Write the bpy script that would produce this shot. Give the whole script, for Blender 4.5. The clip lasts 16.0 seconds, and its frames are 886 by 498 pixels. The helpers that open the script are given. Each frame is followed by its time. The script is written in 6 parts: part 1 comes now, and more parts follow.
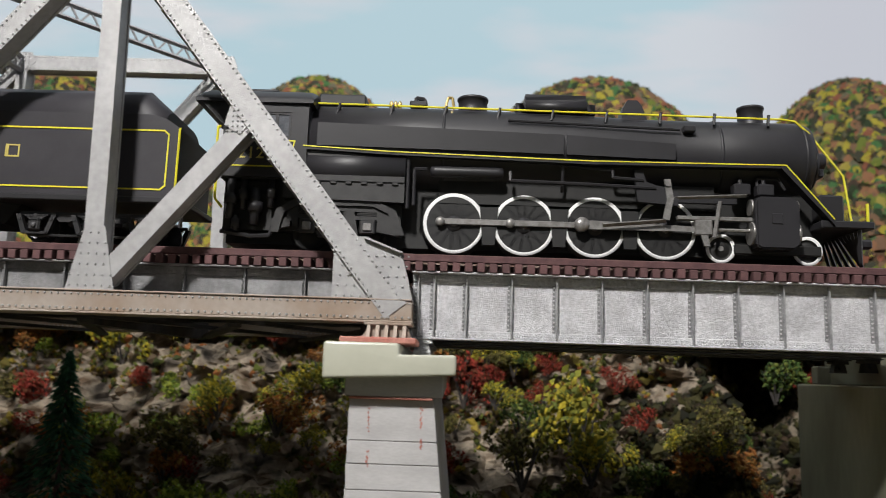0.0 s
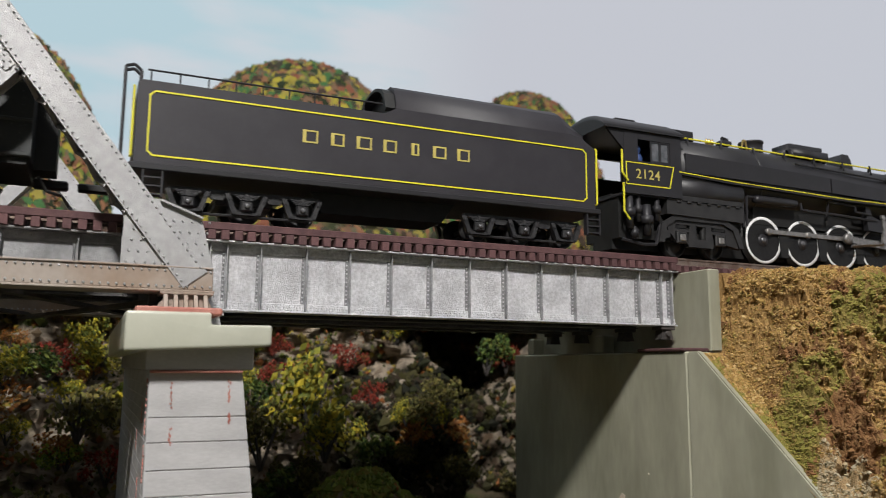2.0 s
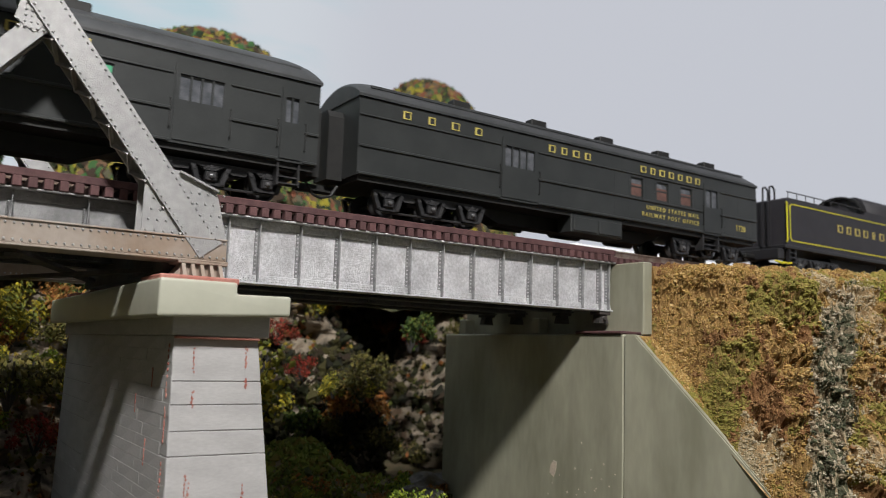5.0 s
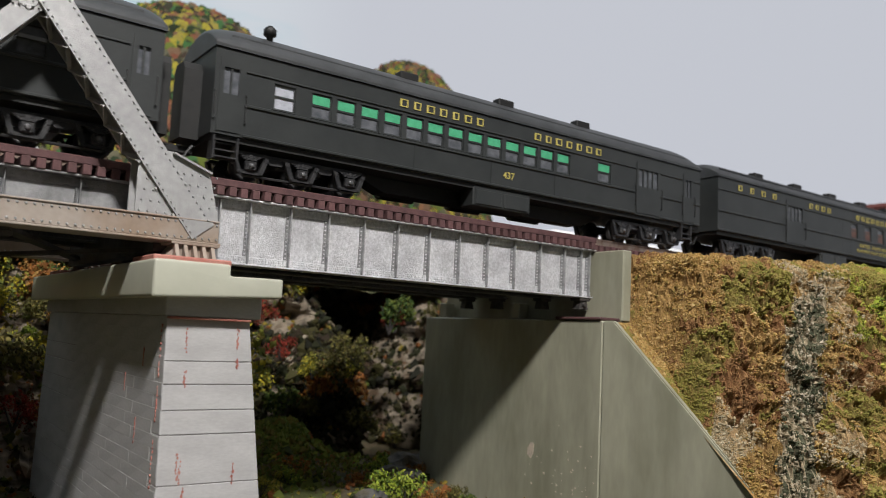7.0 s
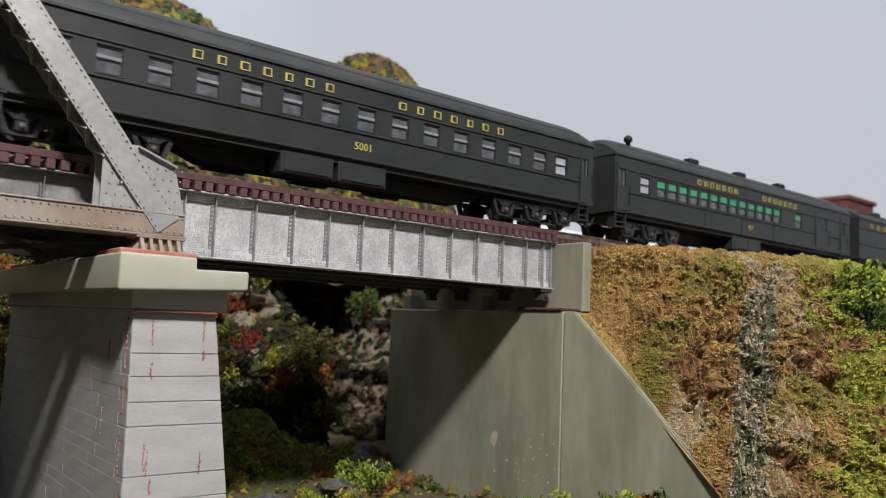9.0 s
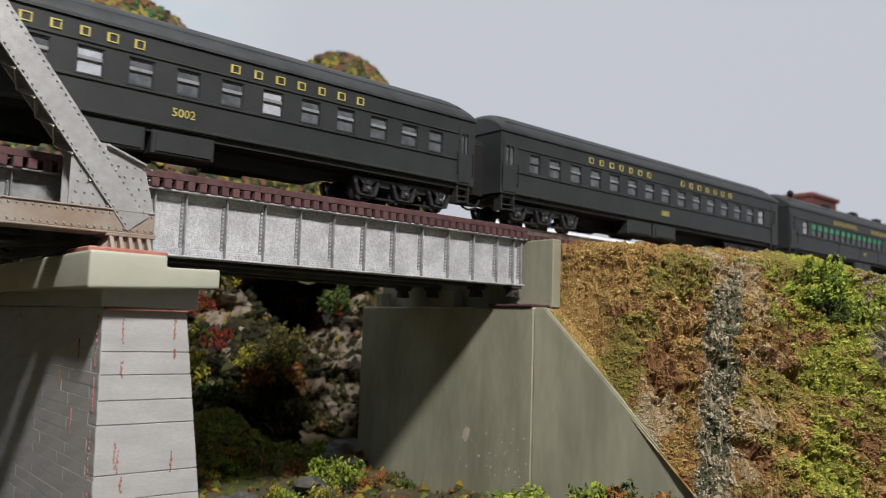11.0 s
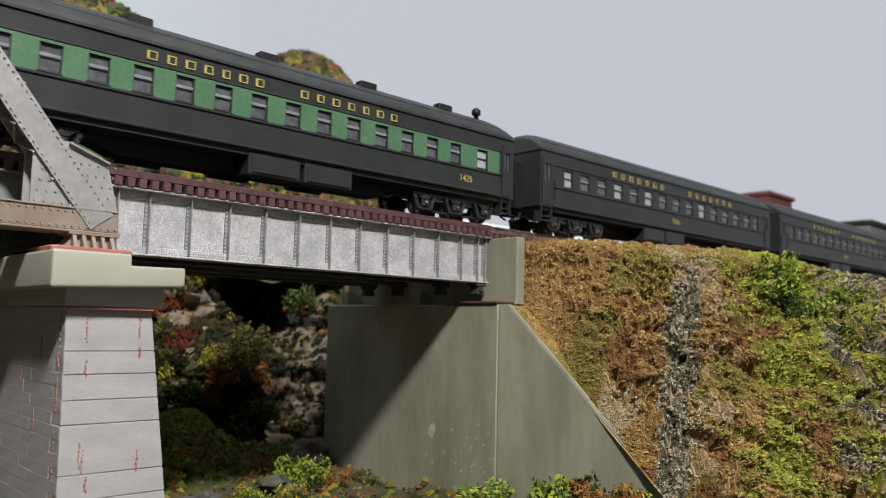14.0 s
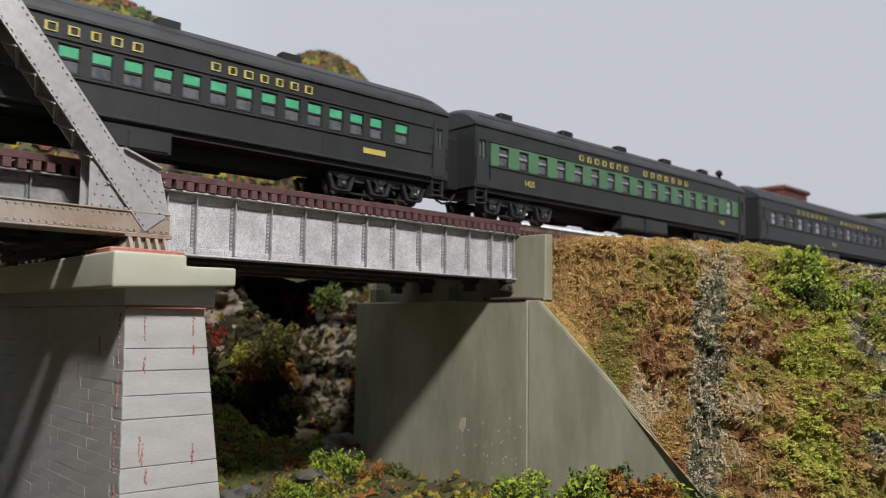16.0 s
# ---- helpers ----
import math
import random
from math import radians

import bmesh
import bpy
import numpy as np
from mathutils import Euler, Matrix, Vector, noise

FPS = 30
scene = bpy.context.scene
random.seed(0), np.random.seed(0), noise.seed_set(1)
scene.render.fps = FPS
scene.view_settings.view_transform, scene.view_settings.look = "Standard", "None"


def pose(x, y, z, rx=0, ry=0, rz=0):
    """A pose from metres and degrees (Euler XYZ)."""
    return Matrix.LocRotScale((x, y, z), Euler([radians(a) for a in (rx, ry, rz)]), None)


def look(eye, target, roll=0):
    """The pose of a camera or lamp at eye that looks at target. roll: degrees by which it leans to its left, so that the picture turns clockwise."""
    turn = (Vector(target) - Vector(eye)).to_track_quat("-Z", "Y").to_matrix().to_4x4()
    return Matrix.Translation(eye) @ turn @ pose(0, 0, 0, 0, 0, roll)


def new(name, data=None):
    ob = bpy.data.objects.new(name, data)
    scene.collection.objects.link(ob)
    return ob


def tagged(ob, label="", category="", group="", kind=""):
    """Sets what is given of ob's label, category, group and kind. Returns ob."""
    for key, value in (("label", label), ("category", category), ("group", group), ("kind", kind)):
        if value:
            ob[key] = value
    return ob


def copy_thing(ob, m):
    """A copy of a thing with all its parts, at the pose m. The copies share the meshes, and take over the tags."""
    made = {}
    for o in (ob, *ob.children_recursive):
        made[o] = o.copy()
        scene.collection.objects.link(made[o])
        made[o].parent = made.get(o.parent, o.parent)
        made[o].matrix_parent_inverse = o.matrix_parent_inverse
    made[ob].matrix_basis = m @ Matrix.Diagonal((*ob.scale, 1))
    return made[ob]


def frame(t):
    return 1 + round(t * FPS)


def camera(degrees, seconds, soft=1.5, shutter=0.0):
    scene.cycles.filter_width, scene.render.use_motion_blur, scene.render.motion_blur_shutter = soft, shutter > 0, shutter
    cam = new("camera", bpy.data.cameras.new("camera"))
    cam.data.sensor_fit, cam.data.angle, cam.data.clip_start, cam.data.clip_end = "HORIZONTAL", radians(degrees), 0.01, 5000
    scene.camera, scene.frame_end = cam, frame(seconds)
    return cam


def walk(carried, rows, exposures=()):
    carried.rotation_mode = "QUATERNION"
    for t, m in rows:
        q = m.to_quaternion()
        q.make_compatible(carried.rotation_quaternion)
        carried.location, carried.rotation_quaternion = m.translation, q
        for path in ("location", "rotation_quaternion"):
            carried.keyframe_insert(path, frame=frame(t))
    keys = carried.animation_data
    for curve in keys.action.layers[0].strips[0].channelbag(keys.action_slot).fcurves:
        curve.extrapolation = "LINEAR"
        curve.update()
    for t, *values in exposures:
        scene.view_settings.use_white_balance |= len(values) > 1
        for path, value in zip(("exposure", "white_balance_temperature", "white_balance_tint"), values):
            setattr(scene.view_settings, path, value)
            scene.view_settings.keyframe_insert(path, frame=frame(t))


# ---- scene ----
# A model railway, built in centimetres and brought to metres by part().
cam = camera(58.5, 16.0, soft=0.5, shutter=0.2)
cam.data.dof.use_dof, cam.data.dof.focus_distance, cam.data.dof.aperture_fstop = True, 0.27, 20.0
PATH = [
    (0, (-0.00405, -0.24868, -0.01043), (-0.00653, -0.09060, 0.01445), 1.9),
    (0.5, (-0.00519, -0.24485, -0.01211), (0.01017, -0.08749, 0.01237), 1.4),
    (1, (-0.02022, -0.24285, -0.01256), (0.01106, -0.08781, 0.01160), 1.1),
    (1.5, (-0.03492, -0.24123, -0.01416), (0.01324, -0.09051, 0.00992), 0.6),
    (2, (-0.04603, -0.24271, -0.01610), (0.01781, -0.09791, 0.00758), 0.4),
    (2.5, (-0.05651, -0.24490, -0.02012), (0.01757, -0.10506, 0.00332), 0.3),
    (3, (-0.06588, -0.24793, -0.02452), (0.01492, -0.11177, -0.00132), 0.4),
    (3.5, (-0.07577, -0.24846, -0.02669), (0.00831, -0.11446, -0.00285), 0.6),
    (4, (-0.08286, -0.24400, -0.02321), (0.00330, -0.11120, -0.00041), 1.0),
    (6.5, (-0.09798, -0.23943, -0.01796), (-0.00566, -0.10999, -0.00012), 2.8),
    (7, (-0.09885, -0.24070, -0.01852), (-0.00485, -0.11238, -0.00148), 2.8),
    (7.5, (-0.09913, -0.24183, -0.01887), (-0.00345, -0.11463, -0.00223), 2.7),
    (8, (-0.09975, -0.24308, -0.01872), (-0.00271, -0.11692, -0.00248), 2.6),
    (8.5, (-0.10035, -0.24370, -0.01851), (-0.00203, -0.11850, -0.00243), 2.5),
    (9, (-0.10156, -0.24505, -0.01883), (-0.00188, -0.12097, -0.00307), 2.4),
    (11.5, (-0.10271, -0.24726, -0.01997), (0.00233, -0.12758, -0.00413), 1.8),
    (12, (-0.10284, -0.24742, -0.02030), (0.00332, -0.12870, -0.00438), 1.7),
    (12.5, (-0.10317, -0.24741, -0.02012), (0.00419, -0.12989, -0.00412), 1.6),
    (13, (-0.10316, -0.24802, -0.02024), (0.00500, -0.13122, -0.00424), 1.6),
    (13.5, (-0.10405, -0.24829, -0.02015), (0.00483, -0.13221, -0.00415), 1.4),
    (14, (-0.10477, -0.24904, -0.02045), (0.00459, -0.13336, -0.00469), 1.4),
    (14.5, (-0.10498, -0.24945, -0.02047), (0.00430, -0.13369, -0.00487), 1.3),
    (15, (-0.10974, -0.24940, -0.02069), (-0.00078, -0.13324, -0.00533), 1.2),
    (15.5, (-0.11425, -0.24930, -0.02088), (-0.00561, -0.13282, -0.00560), 1.0),
    (16, (-0.11711, -0.24808, -0.02103), (-0.00895, -0.13112, -0.00591), 0.9),
]
walk(cam, [(t, look(eye, target, roll)) for t, eye, target, roll in PATH])

# ---- light: a room lamp in front of the layout, an added overhead fill and a dim world ----
world = bpy.data.worlds.new("world")
scene.world = world
world.use_nodes = True
world.node_tree.nodes["Background"].inputs[0].default_value = (0.80, 0.87, 1.0, 1)
world.node_tree.nodes["Background"].inputs[1].default_value = 0.2


def area_lamp(name, eye, target, size, watts, colour):
    data = bpy.data.lights.new(name, "AREA")
    data.shape, data.size, data.energy, data.color = "DISK", size, watts, colour
    ob = new(name, data)
    ob.matrix_world = look(eye, target)
    return ob


area_lamp("room_lamp", (-0.24, -0.70, 0.72), (0.05, 0.0, 0.0), 0.10, 15.4, (1.0, 0.975, 0.945))
# Unseen soft lamp overhead, added to lift the dark parts.
area_lamp("fill_lamp", (0.15, -0.2, 1.7), (0.15, 0.1, 0.0), 1.3, 5.4, (0.95, 0.97, 1.0))
scene.view_settings.exposure = 0.0

# ---- materials ----


def mat(name, c1, c2=None, scale=3.0, rough=0.6, metal=0.0, bump=0.0, bscale=20.0, c3=None, spec=0.5, rnd=0.0, stretch=(1, 1, 1), grain=0.7):
    """A surface of two or three colours mixed by noise at two sizes (per centimetre), with fine relief."""
    m = bpy.data.materials.new(name)
    m.use_nodes = True
    nt = m.node_tree
    b = nt.nodes["Principled BSDF"]
    b.inputs["Roughness"].default_value, b.inputs["Metallic"].default_value = rough, metal
    b.inputs["Specular IOR Level"].default_value = spec
    co = nt.nodes.new("ShaderNodeTexCoord")
    mp = nt.nodes.new("ShaderNodeMapping")
    mp.inputs["Scale"].default_value = stretch
    nt.links.new(co.outputs["Object"], mp.inputs["Vector"])

    def noise_node(s, detail=4.0):
        n = nt.nodes.new("ShaderNodeTexNoise")
        n.inputs["Scale"].default_value, n.inputs["Detail"].default_value = s * 100, detail
        nt.links.new(mp.outputs["Vector"], n.inputs["Vector"])
        return n

    def ramp(n, stops):
        r = nt.nodes.new("ShaderNodeValToRGB")
        while len(r.color_ramp.elements) < len(stops):
            r.color_ramp.elements.new(0.5)
        for e, (p, c) in zip(r.color_ramp.elements, stops):
            e.position, e.color = p, (*c, 1)
        nt.links.new(n.outputs[0], r.inputs[0])
        return r

    c2 = c2 or tuple(v * 0.8 for v in c1)
    stops = [(0.36, c1), (0.62, c2)] if c3 is None else [(0.34, c1), (0.5, c2), (0.64, c3)]
    big = ramp(noise_node(scale), stops)
    fine = ramp(noise_node(scale * 9, 2.0), [(0.3, (0.78, 0.78, 0.78)), (0.7, (1.12, 1.12, 1.12))])
    mix = nt.nodes.new("ShaderNodeMixRGB")
    mix.blend_type = "MULTIPLY"
    mix.inputs[0].default_value = grain
    nt.links.new(big.outputs[0], mix.inputs[1])
    nt.links.new(fine.outputs[0], mix.inputs[2])
    out = mix
    if rnd:
        oi = nt.nodes.new("ShaderNodeObjectInfo")
        mr = nt.nodes.new("ShaderNodeMapRange")
        mr.inputs[3].default_value, mr.inputs[4].default_value = 1 - rnd, 1 + rnd
        nt.links.new(oi.outputs["Random"], mr.inputs[0])
        out = nt.nodes.new("ShaderNodeVectorMath")
        out.operation = "SCALE"
        nt.links.new(mix.outputs[0], out.inputs[0])
        nt.links.new(mr.outputs[0], out.inputs["Scale"])
    nt.links.new(out.outputs[0], b.inputs["Base Color"])
    if bump:
        bp = nt.nodes.new("ShaderNodeBump")
        bp.inputs["Strength"].default_value, bp.inputs["Distance"].default_value = bump, 0.0004
        nt.links.new(noise_node(bscale, 3.0).outputs[0], bp.inputs["Height"])
        nt.links.new(bp.outputs[0], b.inputs["Normal"])
    return m


def island_mat(name, colours, rough=0.8):
    """Foliage or stones: each loose piece takes one of the colours."""
    m = bpy.data.materials.new(name)
    m.use_nodes = True
    nt = m.node_tree
    b = nt.nodes["Principled BSDF"]
    b.inputs["Roughness"].default_value = rough
    b.inputs["Specular IOR Level"].default_value = 0.2
    g = nt.nodes.new("ShaderNodeNewGeometry")
    r = nt.nodes.new("ShaderNodeValToRGB")
    r.color_ramp.interpolation = "CONSTANT"
    while len(r.color_ramp.elements) < len(colours):
        r.color_ramp.elements.new(0.5)
    for i, (e, c) in enumerate(zip(r.color_ramp.elements, colours)):
        e.position, e.color = i / len(colours), (*c, 1)
    nt.links.new(g.outputs["Random Per Island"], r.inputs[0])
    nt.links.new(r.outputs[0], b.inputs["Base Color"])
    return m


SILVER = mat("silver_paint", (0.52, 0.52, 0.54), (0.68, 0.68, 0.70), 1.2, 0.36, 0.35, 1.0, 40, grain=1.0)
# Dark copy of the silver for rear girders; their shade is in the colour.
SHADED = mat("shaded_girder_paint", (0.05, 0.048, 0.046), (0.09, 0.085, 0.08), 1.5, 0.6, 0.1, 0.3, 30)
# Darker silver for stiffeners, drawing the shadow line along each fin.
STIFF = mat("shaded_stiffener_silver", (0.26, 0.26, 0.265), (0.40, 0.40, 0.405), 3, 0.45, 0.3, 0.3, 40)
# Silver darkened by the shade that falls inside the truss.
SHADED_SILVER = mat("shaded_silver_paint", (0.17, 0.17, 0.175), (0.30, 0.30, 0.305), 0.8, 0.5, 0.3, 0.6, 40)
TRUSS = mat("grey_bridge_paint", (0.33, 0.327, 0.33), (0.40, 0.397, 0.40), 0.5, 0.42, 0.2, 0.35, 40, grain=0.5)
RUSTY = mat("rusty_grey_paint", (0.27, 0.20, 0.15), (0.34, 0.29, 0.25), 0.7, 0.55, 0.1, 0.15, 30, grain=0.35)
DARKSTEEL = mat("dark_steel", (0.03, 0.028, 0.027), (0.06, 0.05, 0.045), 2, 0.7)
TIE = mat("stained_tie", (0.075, 0.032, 0.034), (0.11, 0.05, 0.05), 3, 0.75, 0, 0.3, 25, rnd=0.25)
RAIL = mat("rail_steel", (0.20, 0.13, 0.10), (0.30, 0.24, 0.2), 3, 0.45, 0.7)
CAPCON = mat("olive_concrete", (0.42, 0.42, 0.345), (0.47, 0.47, 0.39), 0.4, 0.3, 0, 0.03, 15, grain=0.12)
PIERCON = mat("grey_stone_paint", (0.37, 0.36, 0.36), (0.43, 0.42, 0.42), 0.7, 0.7, 0, 0.1, 12, stretch=(1, 1, 3), grain=0.3)
JOINT = mat("pier_joint", (0.20, 0.185, 0.18), (0.26, 0.24, 0.235), 1.0, 0.8)
REDWEAR = mat("red_primer", (0.33, 0.10, 0.075), (0.42, 0.19, 0.15), 1.5, 0.7)
ABUT = mat("abutment_paint", (0.25, 0.245, 0.18), (0.37, 0.36, 0.275), 0.45, 0.36, 0, 0.05, 10, stretch=(1, 1, 0.3), grain=0.35)
CHIP = mat("chipped_plaster", (0.5, 0.42, 0.34), (0.6, 0.5, 0.4), 2, 0.9)
BLACK = mat("black_engine_paint", (0.018, 0.0175, 0.0195), (0.022, 0.021, 0.024), 1, 0.46, 0, 0.02, 60, spec=0.4, grain=0.2)
TENDERBLK = mat("tender_black_paint", (0.024, 0.022, 0.027), (0.030, 0.028, 0.033), 1, 0.55, 0, 0.02, 60, spec=0.4, grain=0.2)
CARGREEN = mat("dark_green_coach_paint", (0.023, 0.0255, 0.0258), (0.030, 0.0325, 0.0325), 1, 0.46, 0, 0.02, 60, spec=0.45, grain=0.25)
BRIGHTGREEN = mat("green_window_band", (0.07, 0.165, 0.085), (0.085, 0.19, 0.10), 1, 0.5)
ROOF = mat("coach_roof_paint", (0.03, 0.032, 0.034), (0.045, 0.047, 0.05), 1, 0.5, 0, 0.05, 30)
UNDER = mat("underframe_black", (0.006, 0.006, 0.006), (0.011, 0.0105, 0.010), 3, 0.6)
TRUCKMAT = mat("truck_black", (0.020, 0.020, 0.022), (0.038, 0.037, 0.038), 3, 0.36, 0, 0.2, 40)
LID = mat("dull_journal_lid", (0.10, 0.10, 0.105), (0.16, 0.16, 0.165), 4, 0.35, 0.5)
GOLD = mat("gold_lettering", (0.46, 0.38, 0.09), (0.52, 0.43, 0.12), 4, 0.5, grain=0.2)
YELLOW = mat("yellow_stripe", (0.60, 0.55, 0.02), (0.66, 0.60, 0.03), 4, 0.5, grain=0.2)
WHITE = mat("white_tyre", (0.75, 0.75, 0.75), (0.82, 0.82, 0.82), 4, 0.5)
CASTING = mat("dull_black_casting", (0.016, 0.0155, 0.016), (0.026, 0.025, 0.025), 3, 0.5, 0, 0.05, 50, grain=0.4)
RODS = mat("rod_steel", (0.22, 0.21, 0.2), (0.32, 0.31, 0.3), 6, 0.4, 0.6)
BRASS = mat("brass", (0.75, 0.55, 0.2), (0.8, 0.6, 0.25), 6, 0.3, 0.9)
SHADE = mat("green_window_shade", (0.05, 0.32, 0.16), (0.07, 0.38, 0.20), 4, 0.6)
PANE = mat("window_glass", (0.075, 0.08, 0.09), (0.13, 0.135, 0.15), 3, 0.12)
GREYBLIND = mat("grey_window_blind", (0.20, 0.205, 0.22), (0.26, 0.265, 0.28), 4, 0.5)
PALE = mat("pale_window_blind", (0.36, 0.37, 0.42), (0.45, 0.46, 0.51), 4, 0.4)
REDBLIND = mat("red_brown_blind", (0.10, 0.05, 0.042), (0.14, 0.07, 0.055), 4, 0.6)
GROUND = mat("valley_ground", (0.075, 0.085, 0.022), (0.09, 0.065, 0.035), 0.35, 0.95, 0, 0.8, 8, c3=(0.035, 0.045, 0.014))
ROCK = mat("plaster_rock", (0.045, 0.035, 0.027), (0.34, 0.28, 0.21), 0.6, 0.9, 0, 0.9, 9, c3=(0.11, 0.07, 0.04))
HILL = mat("hill_ground", (0.05, 0.06, 0.025), (0.12, 0.10, 0.045), 0.4, 0.95, 0, 0.6, 6, c3=(0.14, 0.08, 0.045))
WALLMAT = mat("room_wall_paint", (0.3, 0.3, 0.3), (0.34, 0.34, 0.34), 0.02, 0.9)
FOAM = mat("white_foam", (0.85, 0.86, 0.88), (0.92, 0.93, 0.95), 0.5, 0.8)
BRICKRED = mat("brick_red_paint", (0.20, 0.065, 0.06), (0.25, 0.09, 0.08), 3, 0.8)

# ---- mesh helpers, in centimetres ----
CM = 0.01


def P(x, y, z, rx=0, ry=0, rz=0):
    return pose(x * CM, y * CM, z * CM, rx, ry, rz)


def quad(bm, pts):
    return bm.faces.new([bm.verts.new(p) for p in pts])


def box(bm, x0, x1, y0, y1, z0, z1, c=0.0):
    """A box with edges chamfered by c."""
    if c <= 0:
        v = [bm.verts.new((x, y, z)) for x in (x0, x1) for y in (y0, y1) for z in (z0, z1)]
        for f in ((0, 1, 3, 2), (4, 6, 7, 5), (0, 4, 5, 1), (2, 3, 7, 6), (0, 2, 6, 4), (1, 5, 7, 3)):
            bm.faces.new([v[i] for i in f])
        return
    cx, cy, cz, hx, hy, hz = (x0 + x1) / 2, (y0 + y1) / 2, (z0 + z1) / 2, (x1 - x0) / 2, (y1 - y0) / 2, (z1 - z0) / 2
    c = min(c, hx * 0.9, hy * 0.9, hz * 0.9)
    vs = []
    for sx in (-1, 1):
        for sy in (-1, 1):
            for sz in (-1, 1):
                for k in range(3):
                    d = [hx - c, hy - c, hz - c]
                    d[k] += c
                    vs.append(bm.verts.new((cx + sx * d[0], cy + sy * d[1], cz + sz * d[2])))
    bmesh.ops.convex_hull(bm, input=vs)


def prism(bm, pts, a0, a1, axis="y"):
    """A polygon extruded along an axis: points are (x, z) for y, (y, z) for x, (x, y) for z."""
    def at(p, a):
        return {"y": (p[0], a, p[1]), "x": (a, p[0], p[1]), "z": (p[0], p[1], a)}[axis]
    lo, hi = [bm.verts.new(at(p, a0)) for p in pts], [bm.verts.new(at(p, a1)) for p in pts]
    n = len(pts)
    faces = [bm.faces.new(lo), bm.faces.new(hi[::-1])]
    for i in range(n):
        faces.append(bm.faces.new((lo[i], hi[i], hi[(i + 1) % n], lo[(i + 1) % n])))
    bmesh.ops.recalc_face_normals(bm, faces=faces)


def rod(bm, a, b, r, r2=None, seg=8, caps=True):
    """A round bar from a to b."""
    a, b = Vector(a), Vector(b)
    d = (b - a).normalized()
    u = d.orthogonal().normalized()
    w = d.cross(u)
    r2 = r if r2 is None else r2
    A, B = [], []
    for i in range(seg):
        q = 2 * math.pi * i / seg
        o = u * math.cos(q) + w * math.sin(q)
        A.append(bm.verts.new(a + o * r))
        B.append(bm.verts.new(b + o * r2))
    for i in range(seg):
        f = bm.faces.new((A[i], A[(i + 1) % seg], B[(i + 1) % seg], B[i]))
        f.smooth = seg > 8
    if caps:
        bm.faces.new(A[::-1])
        bm.faces.new(B)


def pipe(bm, pts, r, seg=6):
    for a, b in zip(pts, pts[1:]):
        rod(bm, a, b, r, seg=seg)


def lathe(bm, centre, profile, seg=20, axis="y"):
    """Rings of (radius, offset) turned about an axis through the centre."""
    rings = []
    for r, o in profile:
        ring = []
        for i in range(seg):
            q = 2 * math.pi * i / seg
            c, s = r * math.cos(q), r * math.sin(q)
            p = {"y": (c, o, s), "x": (o, c, s), "z": (c, s, o)}[axis]
            ring.append(bm.verts.new(Vector(centre) + Vector(p)))
        rings.append(ring)
    faces = []
    for a, b in zip(rings, rings[1:]):
        for i in range(seg):
            f = bm.faces.new((a[i], a[(i + 1) % seg], b[(i + 1) % seg], b[i]))
            f.smooth = True
            faces.append(f)
    faces.append(bm.faces.new(rings[0]))
    faces.append(bm.faces.new(rings[-1]))
    bmesh.ops.recalc_face_normals(bm, faces=faces)


def beam(bm, a, b, wide, deep, flange=0.0):
    """A straight member in an upright plane from a to b: wide in the plane, deep across it (y)."""
    a, b = Vector(a), Vector(b)
    d = (b - a).normalized()
    s = Vector((0, 1, 0))
    n = d.cross(s).normalized()
    vs = []
    for p in (a, b):
        for i in (-1, 1):
            for j in (-1, 1):
                vs.append(bm.verts.new(p + n * (i * wide / 2) + s * (j * deep / 2)))
    bmesh.ops.convex_hull(bm, input=vs)


def part(name, bm, material, parent=None, label="", kind=""):
    """Links a bmesh, made in centimetres, as one mesh object under its parent."""
    me = bpy.data.meshes.new(name)
    bm.to_mesh(me)
    bm.free()
    me.transform(Matrix.Scale(CM, 4))
    me.materials.append(material)
    ob = new(name, me)
    if parent is not None:
        ob.parent = parent
    return tagged(ob, label, "", "", kind)


def share(name, mesh, parent, m):
    ob = new(name, mesh)
    ob.parent = parent
    ob.matrix_basis = m
    return ob


def thing(name, m, label, category, group="", kind=""):
    ob = new(name)
    ob.empty_display_size = 0.01
    ob.matrix_basis = m
    return tagged(ob, label, category, group, kind)


def BM():
    return bmesh.new()


def rivet_mesh(points, r=0.035, h=0.03, axis=1, sign=-1):
    """Rows of small rivet heads as one mesh; the heads stand out along an axis."""
    verts, faces = [], []
    for p in points:
        i0 = len(verts)
        for rr, hh in ((r, 0), (r * 0.62, h)):
            for k in range(6):
                q = math.pi * k / 3
                o = [rr * math.cos(q), rr * math.sin(q)]
                v = list(p)
                v[axis] += sign * hh
                others = [k2 for k2 in range(3) if k2 != axis]
                v[others[0]] += o[0]
                v[others[1]] += o[1]
                verts.append(v)
        for k in range(6):
            faces.append((i0 + k, i0 + (k + 1) % 6, i0 + 6 + (k + 1) % 6, i0 + 6 + k))
        faces.append(tuple(i0 + 6 + k for k in range(6)))
    bm = BM()
    me = bpy.data.meshes.new("tmp")
    me.from_pydata(verts, [], faces)
    bm.from_mesh(me)
    bpy.data.meshes.remove(me)
    bmesh.ops.recalc_face_normals(bm, faces=bm.faces)
    return bm


# ---- the room round the layout ----
def structure(name, bm, material, label, category):
    return tagged(part(name, bm, material), label, category, "", "structure")


